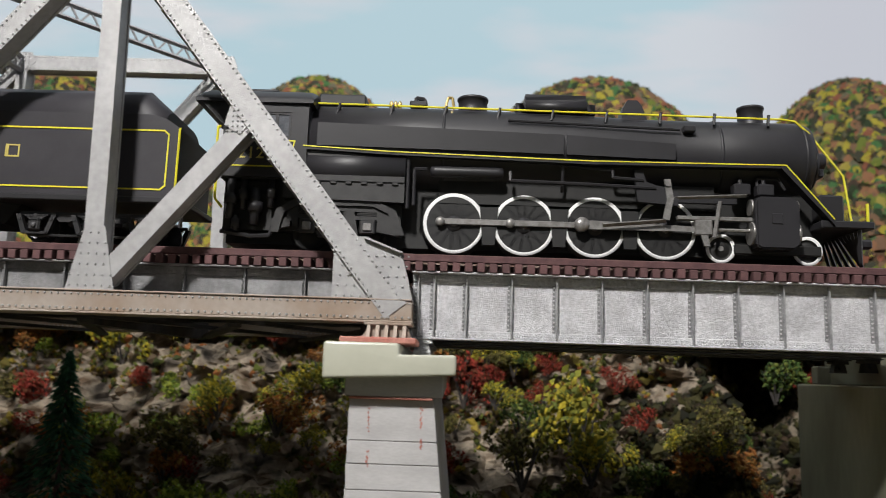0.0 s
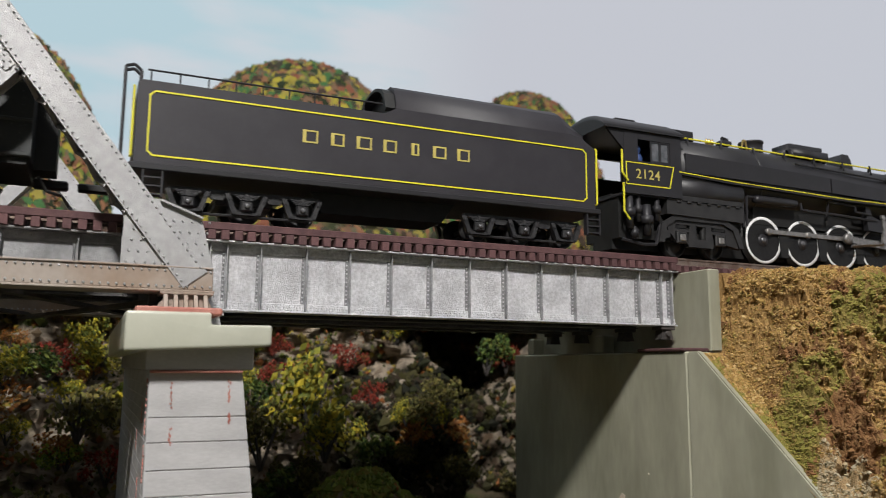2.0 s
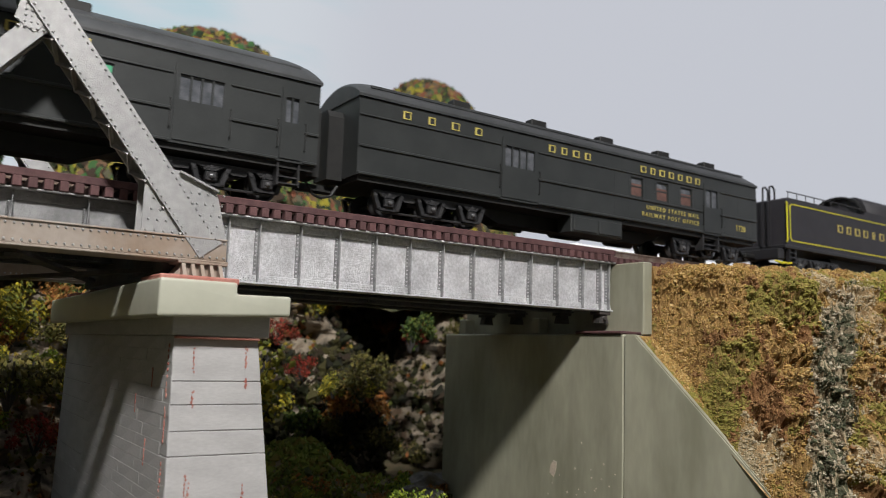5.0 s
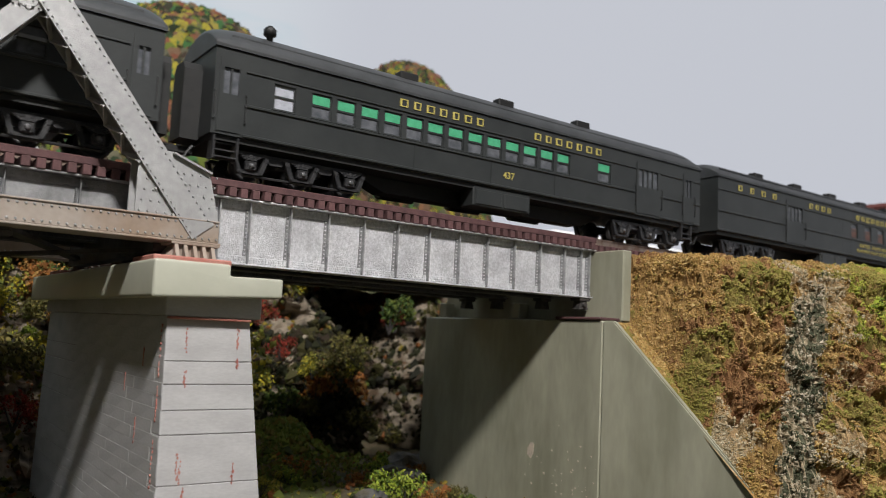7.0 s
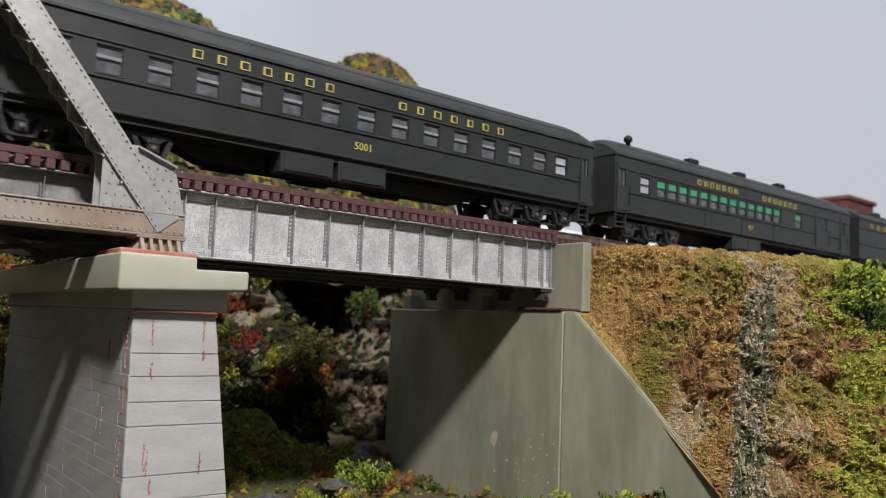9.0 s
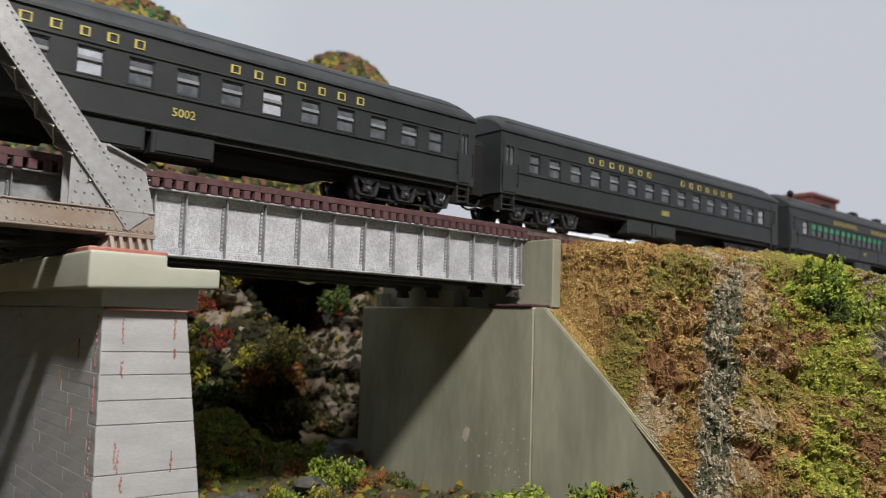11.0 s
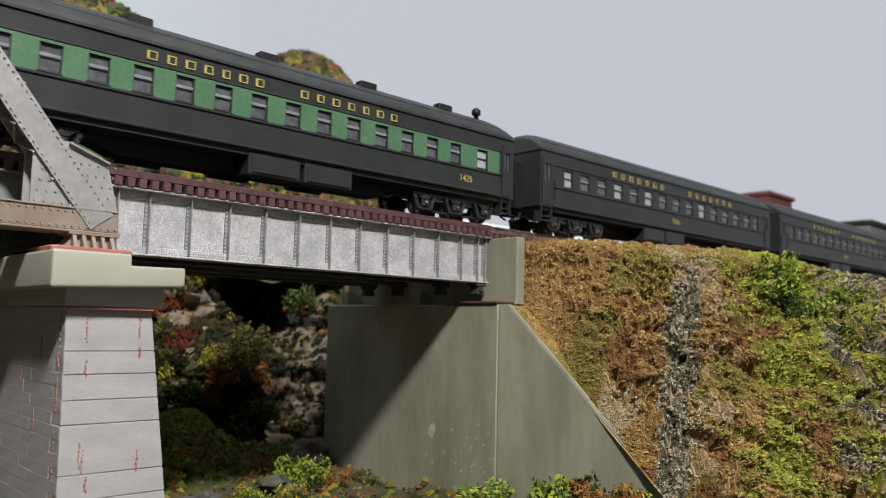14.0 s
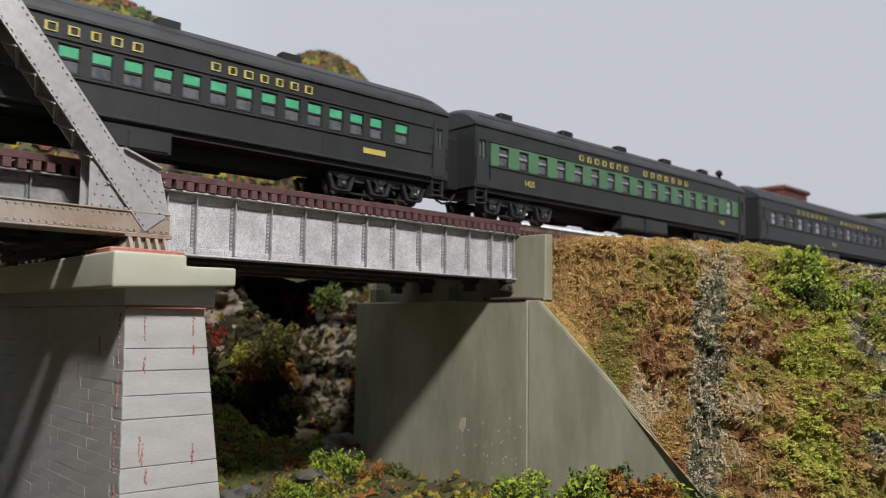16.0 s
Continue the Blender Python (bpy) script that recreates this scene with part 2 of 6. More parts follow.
bm = BM(); box(bm, -170, 260, -190, 110, -95, -90)
structure("floor", bm, WALLMAT, "plain grey floor of the train room", "floor")
bm = BM(); box(bm, -170, 260, -190, 110, 176, 181)
structure("ceiling", bm, WALLMAT, "plain white ceiling of the train room", "ceiling")
bm = BM(); box(bm, -170, 260, -190, -186, -90, 176)
structure("wall_south", bm, WALLMAT, "plain pale wall behind the camera", "wall")
bm = BM(); box(bm, -174, -170, -190, 110, -90, 176)
structure("wall_west", bm, WALLMAT, "plain pale end wall of the train room", "wall")


def sky_material():
    m = bpy.data.materials.new("glowing_sky_paint")
    m.use_nodes = True
    nt = m.node_tree
    b = nt.nodes["Principled BSDF"]
    co = nt.nodes.new("ShaderNodeTexCoord")
    sep = nt.nodes.new("ShaderNodeSeparateXYZ")
    nt.links.new(co.outputs["Object"], sep.inputs[0])
    mp = nt.nodes.new("ShaderNodeMapping")
    mp.inputs["Scale"].default_value = (1.6, 1.6, 6.0)
    mp.inputs["Rotation"].default_value = (0, 0.12, 0)
    nt.links.new(co.outputs["Object"], mp.inputs["Vector"])
    n = nt.nodes.new("ShaderNodeTexNoise")
    n.inputs["Scale"].default_value, n.inputs["Detail"].default_value = 1.7, 5
    nt.links.new(mp.outputs[0], n.inputs["Vector"])
    r = nt.nodes.new("ShaderNodeValToRGB")
    r.color_ramp.elements[0].position, r.color_ramp.elements[0].color = 0.40, (0.46, 0.62, 0.69, 1)
    r.color_ramp.elements[1].position, r.color_ramp.elements[1].color = 0.56, (0.61, 0.65, 0.70, 1)
    nt.links.new(n.outputs[0], r.inputs[0])
    side = nt.nodes.new("ShaderNodeMapRange")
    side.interpolation_type = "SMOOTHSTEP"
    side.inputs[1].default_value, side.inputs[2].default_value = 0.30, 0.55
    nt.links.new(sep.outputs[0], side.inputs[0])
    mix = nt.nodes.new("ShaderNodeMixRGB")
    mix.inputs[2].default_value = (0.555, 0.575, 0.635, 1)
    nt.links.new(side.outputs[0], mix.inputs[0])
    nt.links.new(r.outputs[0], mix.inputs[1])
    nt.links.new(mix.outputs[0], b.inputs["Emission Color"])
    # The paint glows by itself in place of room light falling on it.
    b.inputs["Emission Strength"].default_value = 0.96
    b.inputs["Base Color"].default_value = (0.02, 0.02, 0.02, 1)
    b.inputs["Roughness"].default_value = 1.0
    return m


def backdrop():
    """A painted sky, straight behind the hills and bent round to the side of the layout."""
    line = [(-168, 85)] + [(x, 85) for x in range(-120, 121, 20)]
    line += [(120 + 110 * math.sin(a), 85 - 110 + 110 * math.cos(a)) for a in [i * math.pi / 24 for i in range(1, 13)]] + [(230, -100), (230, -186)]
    bm = BM()
    cols = [[bm.verts.new((x, y, z)) for z in (-60, 40, 176)] for x, y in line]
    for a, b in zip(cols, cols[1:]):
        for i in range(2):
            bm.faces.new((a[i], b[i], b[i + 1], a[i + 1])).smooth = True
    ob = structure("backdrop", bm, sky_material(), "self-lit painted pale blue sky backdrop with soft white clouds", "backdrop")
    ob.modifiers.new("thick", "SOLIDIFY").thickness = 0.01
    return ob


backdrop()

# ---- track levels ----
TRACK_Y = 1.45
GIRDER_TOP = 2.12
TIE_TOP = 2.42
RAIL_TOP = 2.77
PITCH = 1.42


def girder(parent, y_face, y_back, x0, x1, z0, z1, lines, paint=None):
    """A riveted plate girder: web, flange angles, stiffeners, rivets on the face that is seen."""
    paint = paint or SILVER
    bm = BM(); box(bm, x0, x1, y_face + 0.12, y_back - 0.12, z0 + 0.05, z1 - 0.05)
    part("web", bm, paint, parent)
    for name, a, b in (("bottom_flange", z0, z0 + 0.06), ("top_flange", z1 - 0.06, z1)):
        out = 0.10 if name == "bottom_flange" else 0.24
        bm = BM(); box(bm, x0, x1, y_face - out, y_back + 0.10, a, b, 0.015)
        inner = (b, b + 0.24) if name == "bottom_flange" else (a - 0.24, a)
        box(bm, x0, x1, y_face + 0.06, y_back - 0.06, inner[0] - 0.004, inner[1], 0.015)
        part(name, bm, paint, parent)
    sm = None
    for x in lines:
        if sm is None:
            bm = BM(); box(bm, -0.022, 0.022, y_face - 0.08, y_face + 0.13, z0 + 0.07, z1 - 0.07, 0.008)
            box(bm, -0.125, 0.0, y_face + 0.085, y_face + 0.13, z0 + 0.31, z1 - 0.31, 0.008)
            # On the silver girder the fin's own shadow is put into its colour.
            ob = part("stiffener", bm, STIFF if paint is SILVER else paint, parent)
            ob.location.x = x * CM
            sm = ob.data
        else:
            share("stiffener", sm, parent, P(x, 0, 0))
    pts = []
    n = int((x1 - x0) / 0.17)
    for i in range(n):
        x = x0 + 0.1 + i * (x1 - x0 - 0.2) / (n - 1)
        pts += [(x, y_face + 0.06, z0 + 0.20), (x + 0.08, y_face + 0.06, z0 + 0.12), (x, y_face + 0.06, z1 - 0.19)]
    for x in lines:
        for k in range(11):
            pts.append((x - 0.09, y_face + 0.06, z0 + 0.38 + k * (z1 - z0 - 0.76) / 10))
    part("rivets", rivet_mesh(pts, 0.032, 0.04), paint, parent, kind="stuff")


LINES = [-1.52, -1.02] + [i * PITCH for i in range(11)] + [14.2 + 1.02, 14.2 + 1.52]


def girder_bridge(dy, label):
    t = thing("girder_bridge", P(0, dy, 0), label, "bridge", "deck girder spans")
    for y0, y1 in ((0.0, 0.5), (2.4, 2.9)):
        # Only the front girder is plain silver; the rest carry painted-in shade.
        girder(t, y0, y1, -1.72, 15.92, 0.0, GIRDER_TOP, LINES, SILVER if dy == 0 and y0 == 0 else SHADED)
    bm = BM()
    for i in range(9):
        x = -1.2 + i * 2.07
        box(bm, x - 0.05, x + 0.05, 0.55, 2.35, 0.25, 1.9)
        if i < 8:
            beam_xy(bm, (x, 0.5, 0.16), (x + 2.07, 2.4, 0.16), 0.14, 0.08)
            beam_xy(bm, (x, 2.4, 0.24), (x + 2.07, 0.5, 0.24), 0.14, 0.08)
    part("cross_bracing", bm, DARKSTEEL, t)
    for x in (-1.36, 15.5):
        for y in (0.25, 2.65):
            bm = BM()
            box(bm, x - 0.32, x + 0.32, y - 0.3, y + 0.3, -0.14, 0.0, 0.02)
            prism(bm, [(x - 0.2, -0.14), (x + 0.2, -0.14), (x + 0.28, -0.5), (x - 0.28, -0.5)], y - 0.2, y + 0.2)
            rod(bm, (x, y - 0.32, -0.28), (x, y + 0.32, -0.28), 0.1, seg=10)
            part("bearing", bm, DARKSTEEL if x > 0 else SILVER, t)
    return t


def beam_xy(bm, a, b, wide, thick):
    a, b = Vector(a), Vector(b)
    d = (b - a).normalized()
    s = d.cross(Vector((0, 0, 1))).normalized()
    u = s.cross(d)
    vs = [bm.verts.new(p + s * (i * wide / 2) + u * (j * thick / 2)) for p in (a, b) for i in (-1, 1) for j in (-1, 1)]
    bmesh.ops.convex_hull(bm, input=vs)


girder_bridge(0, "silver riveted deck plate girder bridge carrying the track")
girder_bridge(5.6, "silver riveted deck plate girder bridge of the farther track")


# ---- truss bridge ----
NEAR, FAR = -1.25, 11.0
HIP = (-11.6, 12.9)
PANEL = 9.6


def truss_side(t, y):
    """One side truss: end post, hip post, diagonals, chords, gussets with rivets."""
    z0 = 0.85
    foot = (-2.1, 0.72)
    deep = 0.75

    def member(name, a, b, wide, m=TRUSS, deep=0.75):
        bm = BM()
        d = (Vector((b[0], 0, b[1])) - Vector((a[0], 0, a[1]))).normalized()
        n = Vector((d.z, 0, -d.x))
        # two plates with a recessed dark web between, and a cover plate towards the outside
        A, B = Vector((a[0], y, a[1])), Vector((b[0], y, b[1]))
        for off, nm in ((-deep / 2 + 0.05, name), (deep / 2 - 0.05, "inner_plate")):
            beam(bm, A + Vector((0, off, 0)), B + Vector((0, off, 0)), wide, 0.1)
            part(nm, bm, m, t)
            bm = BM()
        for k in (-1, 1):
            beam(bm, A + n * (k * (wide / 2 - 0.06)), B + n * (k * (wide / 2 - 0.06)), 0.06, deep - 0.2)
            if k > 0 or name != "end_post":
                part("web_plate", bm, m, t)
            bm = BM()
        if name == "end_post":
            # open underside closed by zigzag lacing bars
            low, length = n * (-wide / 2 - 0.02), (B - A).length
            cnt = int(length / 0.42)
            for i in range(cnt):
                k = 1 if i % 2 else -1
                p, q = A + d * (length * i / cnt) + low, A + d * (length * (i + 1) / cnt) + low
                rodlike(bm, p + Vector((0, k * (deep / 2 - 0.06), 0)), q - Vector((0, k * (deep / 2 - 0.06), 0)), 0.11, 0.05)
                part("lacing_bar", bm, m, t)
                bm = BM()
        bm.free()
        pts = []
        length = (B - A).length
        cnt = int(length / 0.2)
        for i in range(1, cnt):
            c = A + d * (i * length / cnt)
            for k in (-1, 1):
                q = c + n * (k * (wide / 2 - 0.08))
                pts.append((q.x, y - deep / 2, q.z))
        return pts

    rv = []
    rv += member("end_post", foot, HIP, 0.78, deep=0.98)
    mid = ((foot[0] + HIP[0]) / 2 - 0.1, (foot[1] + HIP[1]) / 2)
    member("sub_diagonal", (HIP[0] + 0.65, 1.4), (mid[0] + 0.1, mid[1] - 0.4), 0.55)
    member("hip_post", (HIP[0] + 0.38, 0.9), (HIP[0] + 0.12, HIP[1]), 0.58)
    x = HIP[0]
    posts = [HIP[0] - PANEL * k for k in range(0, 5)]
    rv += member("top_chord", HIP, (posts[-1], HIP[1]), 0.7)
    for k in range(1, 5):
        member("post", (posts[k], 0.9), (posts[k], HIP[1]), 0.5)
        rv += member("diagonal", (posts[k], 1.0), (posts[k - 1], HIP[1]), 0.62)
    # bottom chord
    for nm, x1, ya, yb, za, zb in (("bottom_chord", -1.62, y - 0.45, y - 0.33, 0.435, 1.015), ("chord_plate", -1.62, y + 0.33, y + 0.45, 0.435, 1.015), ("chord_cover", -1.58, y - 0.55, y + 0.55, 0.36, 0.43), ("chord_cover", -1.62, y - 0.5, y + 0.5, 1.02, 1.08)):
        bm = BM(); box(bm, posts[-1], x1, ya, yb, za, zb, 0.02)
        part(nm, bm, RUSTY, t, "rust-stained bottom chord")
    n = int((-1.7 - posts[2]) / 0.2)
    for i in range(n):
        xx = -1.7 - i * 0.2
        rv += [(xx, y - 0.45, 0.53), (xx, y - 0.45, 0.95)]
    # gusset plates
    bm = BM()
    prism(bm, [(-1.62, 1.05), (-2.0, 2.48), (-3.05, 2.92), (-4.02, 2.92), (-4.02, 1.05)], y - 0.365, y - 0.33)
    prism(bm, [(-1.62, 1.05), (-2.0, 2.48), (-3.05, 2.92), (-4.02, 2.92), (-4.02, 1.05)], y + 0.36, y + 0.42)
    part("gusset_plate", bm, TRUSS, t)
    bm = BM()
    beam(bm, (-3.1, y, 2.88), (-1.97, y, 2.45), 0.06, 1.0)
    part("gusset_flange", bm, TRUSS, t)
    for i in range(9):
        for j in range(5):
            px, pz = -3.9 + i * 0.24 + j * 0.05, 1.15 + j * 0.3
            if pz < 2.35 and px < -1.75:
                rv.append((px, y - 0.365, pz))
    for cx, cz, w, h in ((HIP[0] + 0.38, 2.0, 1.5, 2.0), (mid[0] - 0.15, mid[1] - 0.35, 0.95, 1.0), (HIP[0], HIP[1], 1.3, 1.1), *[(p, 1.5, 1.3, 1.2) for p in posts[1:4]], *[(p, HIP[1], 1.3, 1.0) for p in posts[1:4]]):
        bm = BM()
        k = 0.4 if cz < 3 else 0.5
        prism(bm, [(cx - w / 2, cz - h / 2), (cx + w / 2, cz - h / 2), (cx + w / 2 * k, cz + h / 2), (cx - w / 2 * k, cz + h / 2)] if cz < 3 else
              [(cx - w / 2, cz - h / 2 + 0.3), (cx, cz - h / 2), (cx + w / 2, cz), (cx + w / 3, cz + h / 2), (cx - w / 3, cz + h / 2)], y - 0.405, y - 0.37)
        part("gusset_plate", bm, TRUSS, t)
        for i in range(6):
            for j in range(6):
                u, v = -0.4 + i * 0.16, -0.4 + j * 0.16
                if abs(u) < 0.45 * (1 - 0.5 * (v + 0.4)):
                    rv.append((cx + u * w, y - 0.40, cz + v * h))
    part("rivets", rivet_mesh(rv, 0.038, 0.045), TRUSS, t, kind="stuff")
    # shoe with fins on a base plate
    bm = BM()
    prism(bm, [(-3.1, -0.08), (-1.6, -0.08), (-1.8, 0.36), (-2.75, 0.36)], y - 0.42, y + 0.42)
    for i in range(5):
        xx = -2.85 + i * 0.26
        prism(bm, [(y - 0.78, -0.08), (y - 0.4, -0.08), (y - 0.4, 0.36), (y - 0.5, 0.36)], xx - 0.05, xx + 0.05, "x")
    box(bm, -3.0, -1.6, y - 0.56, y + 0.5, 0.30, 0.37, 0.01)
    part("shoe", bm, RUSTY, t, "rust-brown bearing shoe")
    bm = BM(); box(bm, -3.62, -1.42, y - 1.15, y + 0.9, -0.268, -0.08, 0.04)
    part("base_plate", bm, REDWEAR, t, "red-brown base plate")


def laced(bm, a, b, wide, thick):
    """Two angle bars joined by zigzag lacing."""
    a, b = Vector(a), Vector(b)
    d = (b - a).normalized()
    s = Vector((0, 0, 1))
    s = (s - d * s.dot(d)).normalized()
    for k in (-1, 1):
        rodlike(bm, a + s * k * wide / 2, b + s * k * wide / 2, 0.16, thick)
    n = int((b - a).length / (wide * 0.7))
    for i in range(n):
        p, q = a + (b - a) * (i / n), a + (b - a) * ((i + 1) / n)
        k = 1 if i % 2 else -1
        rodlike(bm, p + s * k * wide / 2, q - s * k * wide / 2, 0.08, 0.05)


def rodlike(bm, a, b, w, h):
    a, b = Vector(a), Vector(b)
    d = (b - a).normalized()
    s = d.orthogonal().normalized()
    u = d.cross(s)
    vs = [bm.verts.new(p + s * (i * w / 2) + u * (j * h / 2)) for p in (a, b) for i in (-1, 1) for j in (-1, 1)]
    bmesh.ops.convex_hull(bm, input=vs)


def truss_bridge():
    t = thing("truss_bridge", P(0, 0, 0), "grey riveted through truss bridge with rusty bottom chord on a pier", "bridge")
    for y in (NEAR, FAR):
        truss_side(t, y)
    posts = [HIP[0] - PANEL * k for k in range(0, 4)]
    for x in posts:
        bm = BM(); laced(bm, (x, NEAR + 0.3, HIP[1] - 0.1), (x, FAR - 0.3, HIP[1] - 0.1), 0.7, 0.12)
        part("top_strut", bm, TRUSS, t)
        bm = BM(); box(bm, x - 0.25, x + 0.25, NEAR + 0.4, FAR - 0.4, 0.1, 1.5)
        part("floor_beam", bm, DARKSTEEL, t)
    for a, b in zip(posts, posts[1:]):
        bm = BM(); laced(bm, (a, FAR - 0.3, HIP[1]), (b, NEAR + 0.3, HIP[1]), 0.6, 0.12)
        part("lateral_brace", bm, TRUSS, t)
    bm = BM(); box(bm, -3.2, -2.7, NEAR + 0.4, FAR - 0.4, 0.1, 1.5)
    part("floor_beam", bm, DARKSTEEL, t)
    # stringers under both tracks
    for dy in (0, 5.6):
        for y0 in (0.0, 2.4):
            # Shade behind the truss is painted: darker silver in front, near-black elsewhere.
            girder(t, y0 + dy, y0 + dy + 0.5, -42, -2.15, 0.75, GIRDER_TOP, [-3.2 - i * 1.92 for i in range(18)], SHADED_SILVER if dy == 0 and y0 == 0 else SHADED)
    for x in (-2.6, -7, -11.6, -16.4, -21):
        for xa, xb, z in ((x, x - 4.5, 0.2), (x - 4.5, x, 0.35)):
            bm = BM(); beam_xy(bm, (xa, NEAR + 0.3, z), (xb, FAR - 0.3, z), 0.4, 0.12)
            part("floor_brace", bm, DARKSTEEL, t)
    return t


truss_bridge()


# ---- track ----
def track(name, x0, x1, yc, label, bridge=True):
    t = thing(name, P(0, yc, 0), label, "track", "", "structure")
    n = int((x1 - x0) / 0.391)
    bm = BM()
    half = 1.74 if bridge else 1.4
    box(bm, -0.12, 0.12, -half, half, GIRDER_TOP + 0.003, TIE_TOP, 0.02)
    first = part("tie", bm, TIE, t)
    first.location.x = (x0 + 0.2) * CM
    for i in range(1, n):
        share("tie", first.data, t, P(x0 + 0.2 + i * 0.391, random.uniform(-0.02, 0.02), random.uniform(-0.012, 0.0)))
    if bridge:
        for y in (-1.52, 1.52):
            bm = BM(); box(bm, x0, x1, y - 0.14, y + 0.14, TIE_TOP + 0.002, TIE_TOP + 0.24, 0.025)
            part("guard_timber", bm, TIE, t, "dark brown guard timber")
    for y in (-0.87, 0.87):
        bm = BM()
        box(bm, x0, x1, y - 0.12, y + 0.12, TIE_TOP + 0.002, TIE_TOP + 0.05)
        box(bm, x0, x1, y - 0.03, y + 0.03, TIE_TOP + 0.05, RAIL_TOP - 0.09)
        box(bm, x0, x1, y - 0.06, y + 0.06, RAIL_TOP - 0.09, RAIL_TOP, 0.015)
        part("rail", bm, RAIL, t)
    return t


# ---- pier ----
def pier():
    t = thing("bridge_pier", P(0, 0, 0), "grey stone block bridge pier with smooth olive concrete cap", "pier")
    y0, y1 = -3.45, 14.0
    bm = BM()
    prism(bm, [(-3.88, -1.27), (-0.28, -1.10), (-0.28, -0.55), (-1.83, -0.58), (-1.83, -0.27), (-3.88, -0.27)], y0, y1)
    bmesh.ops.bevel(bm, geom=bm.edges[:], offset=0.09, segments=3, affect="EDGES", profile=0.6)
    for f in bm.faces:
        f.smooth = True
    part("cap", bm, CAPCON, t, "smooth olive-grey painted concrete cap")
    bm = BM(); box(bm, -3.32, -0.62, -2.85, 13.4, -1.72, -1.1, 0.03)
    part("neck", bm, PIERCON, t)
    # tapered courses of blocks
    z_top, z_bot = -1.72, -12.5
    heights = [1.2, 0.62, 0.68, 0.64, 1.3, 0.66, 0.7, 0.62, 1.1, 0.7, 0.66, 0.7, 0.62, 0.8]
    z = z_top
    for k, h in enumerate(heights):
        za, zb = z, z - h
        def inset(zz):
            return (z_top - zz) / 10.0
        bm = BM()
        g = 0.011
        vs = []
        for zz, gg in ((za - g, 0), (zb + g, 0)):
            e = inset(zz)
            for xx, yy in ((-3.2, -2.65 - e * 0.5), (-0.88 + e * 1.13, -2.65 - e * 0.5), (-0.88 + e * 1.13, 13.2 + e), (-3.2, 13.2 + e)):
                vs.append(bm.verts.new((xx, yy, zz)))
        bmesh.ops.convex_hull(bm, input=vs)
        bmesh.ops.bevel(bm, geom=bm.edges[:], offset=0.012, segments=1, affect="EDGES")
        part("stone_course", bm, PIERCON, t)
        z = zb
    bm = BM()
    vs = []
    for zz in (z_top, z):
        e = (z_top - zz) / 10.0
        for xx, yy in ((-3.17, -2.62 - e * 0.5), (-0.91 + e * 1.13, -2.62 - e * 0.5), (-0.91 + e * 1.13, 13.1 + e), (-3.17, 13.1 + e)):
            vs.append(bm.verts.new((xx, yy, zz)))
    bmesh.ops.convex_hull(bm, input=vs)
    part("core", bm, JOINT, t, "dark joints between the blocks")
    # worn red primer streaks along the edges
    bm = BM()
    rs = random.Random(12)
    for x, z, h in ((-2.65, -2.0, 0.75), (-2.62, -3.1, 0.5), (-2.7, -5.3, 0.7), (-2.62, -5.5, 0.6), (-1.2, -1.9, 0.6), (-1.15, -5.6, 0.6), (-2.5, -6.2, 0.4), (-1.18, -2.8, 0.3)):
        for k in range(7):
            zz, xx = z - h * k / 7 - rs.uniform(0, 0.05), x + rs.uniform(-0.03, 0.03)
            e, w, d = (-1.72 - zz) / 10, rs.uniform(0.014, 0.042), rs.uniform(0.05, 0.13)
            prism(bm, [(xx, zz), (xx + w, zz - d * 0.4), (xx + w * 0.3, zz - d), (xx - w, zz - d * 0.6)], -2.672 - e * 0.5, -2.6 - e * 0.5)
    part("primer_streak", bm, REDWEAR, t, "worn red-brown streaks", "stuff")
    bm = BM()
    for y, z, h in ((-2.35, -1.9, 1.5), (-2.4, -3.6, 0.9), (-2.38, -5.0, 1.3), (-0.9, -2.6, 0.5), (-0.6, -4.6, 0.7), (0.8, -3.4, 0.5), (-2.5, -6.6, 1.2)):
        for k in range(9):
            zz, yy = z - h * k / 9 - rs.uniform(0, 0.05), y + rs.uniform(-0.03, 0.03)
            e, w, d = (-1.72 - zz) / 10, rs.uniform(0.012, 0.035), rs.uniform(0.06, 0.15)
            prism(bm, [(yy, zz), (yy + w, zz - d * 0.4), (yy + w * 0.3, zz - d), (yy - w, zz - d * 0.6)], -3.232, -3.18, "x")
    part("primer_streak", bm, REDWEAR, t, "worn red-brown streaks", "stuff")
    bm = BM(); box(bm, -3.2, -0.9, -2.87, -2.60, -1.80, -1.735, 0.02)
    part("primer_edge", bm, REDWEAR, t)
    # facing blocks on the end of the pier, in staggered courses
    bm = BM(); box(bm, -0.012, 0.03, -1.293, 1.293, -0.170, 0.170, 0.006)
    block = None
    for i in range(24):
        z = -1.92 - i * 0.35
        e = (-1.72 - z) / 10
        for k in range(4):
            y = -1.34 + k * 2.6 + (0.0 if i % 2 else 0.7) - e * 0.5
            m = P(-3.2 + rs.uniform(-0.004, 0.004), y, z)
            if block is None:
                block = part("stone_block", bm, PIERCON, t)
                block.matrix_basis = m
            else:
                share("stone_block", block.data, t, m)
    return t


pier()


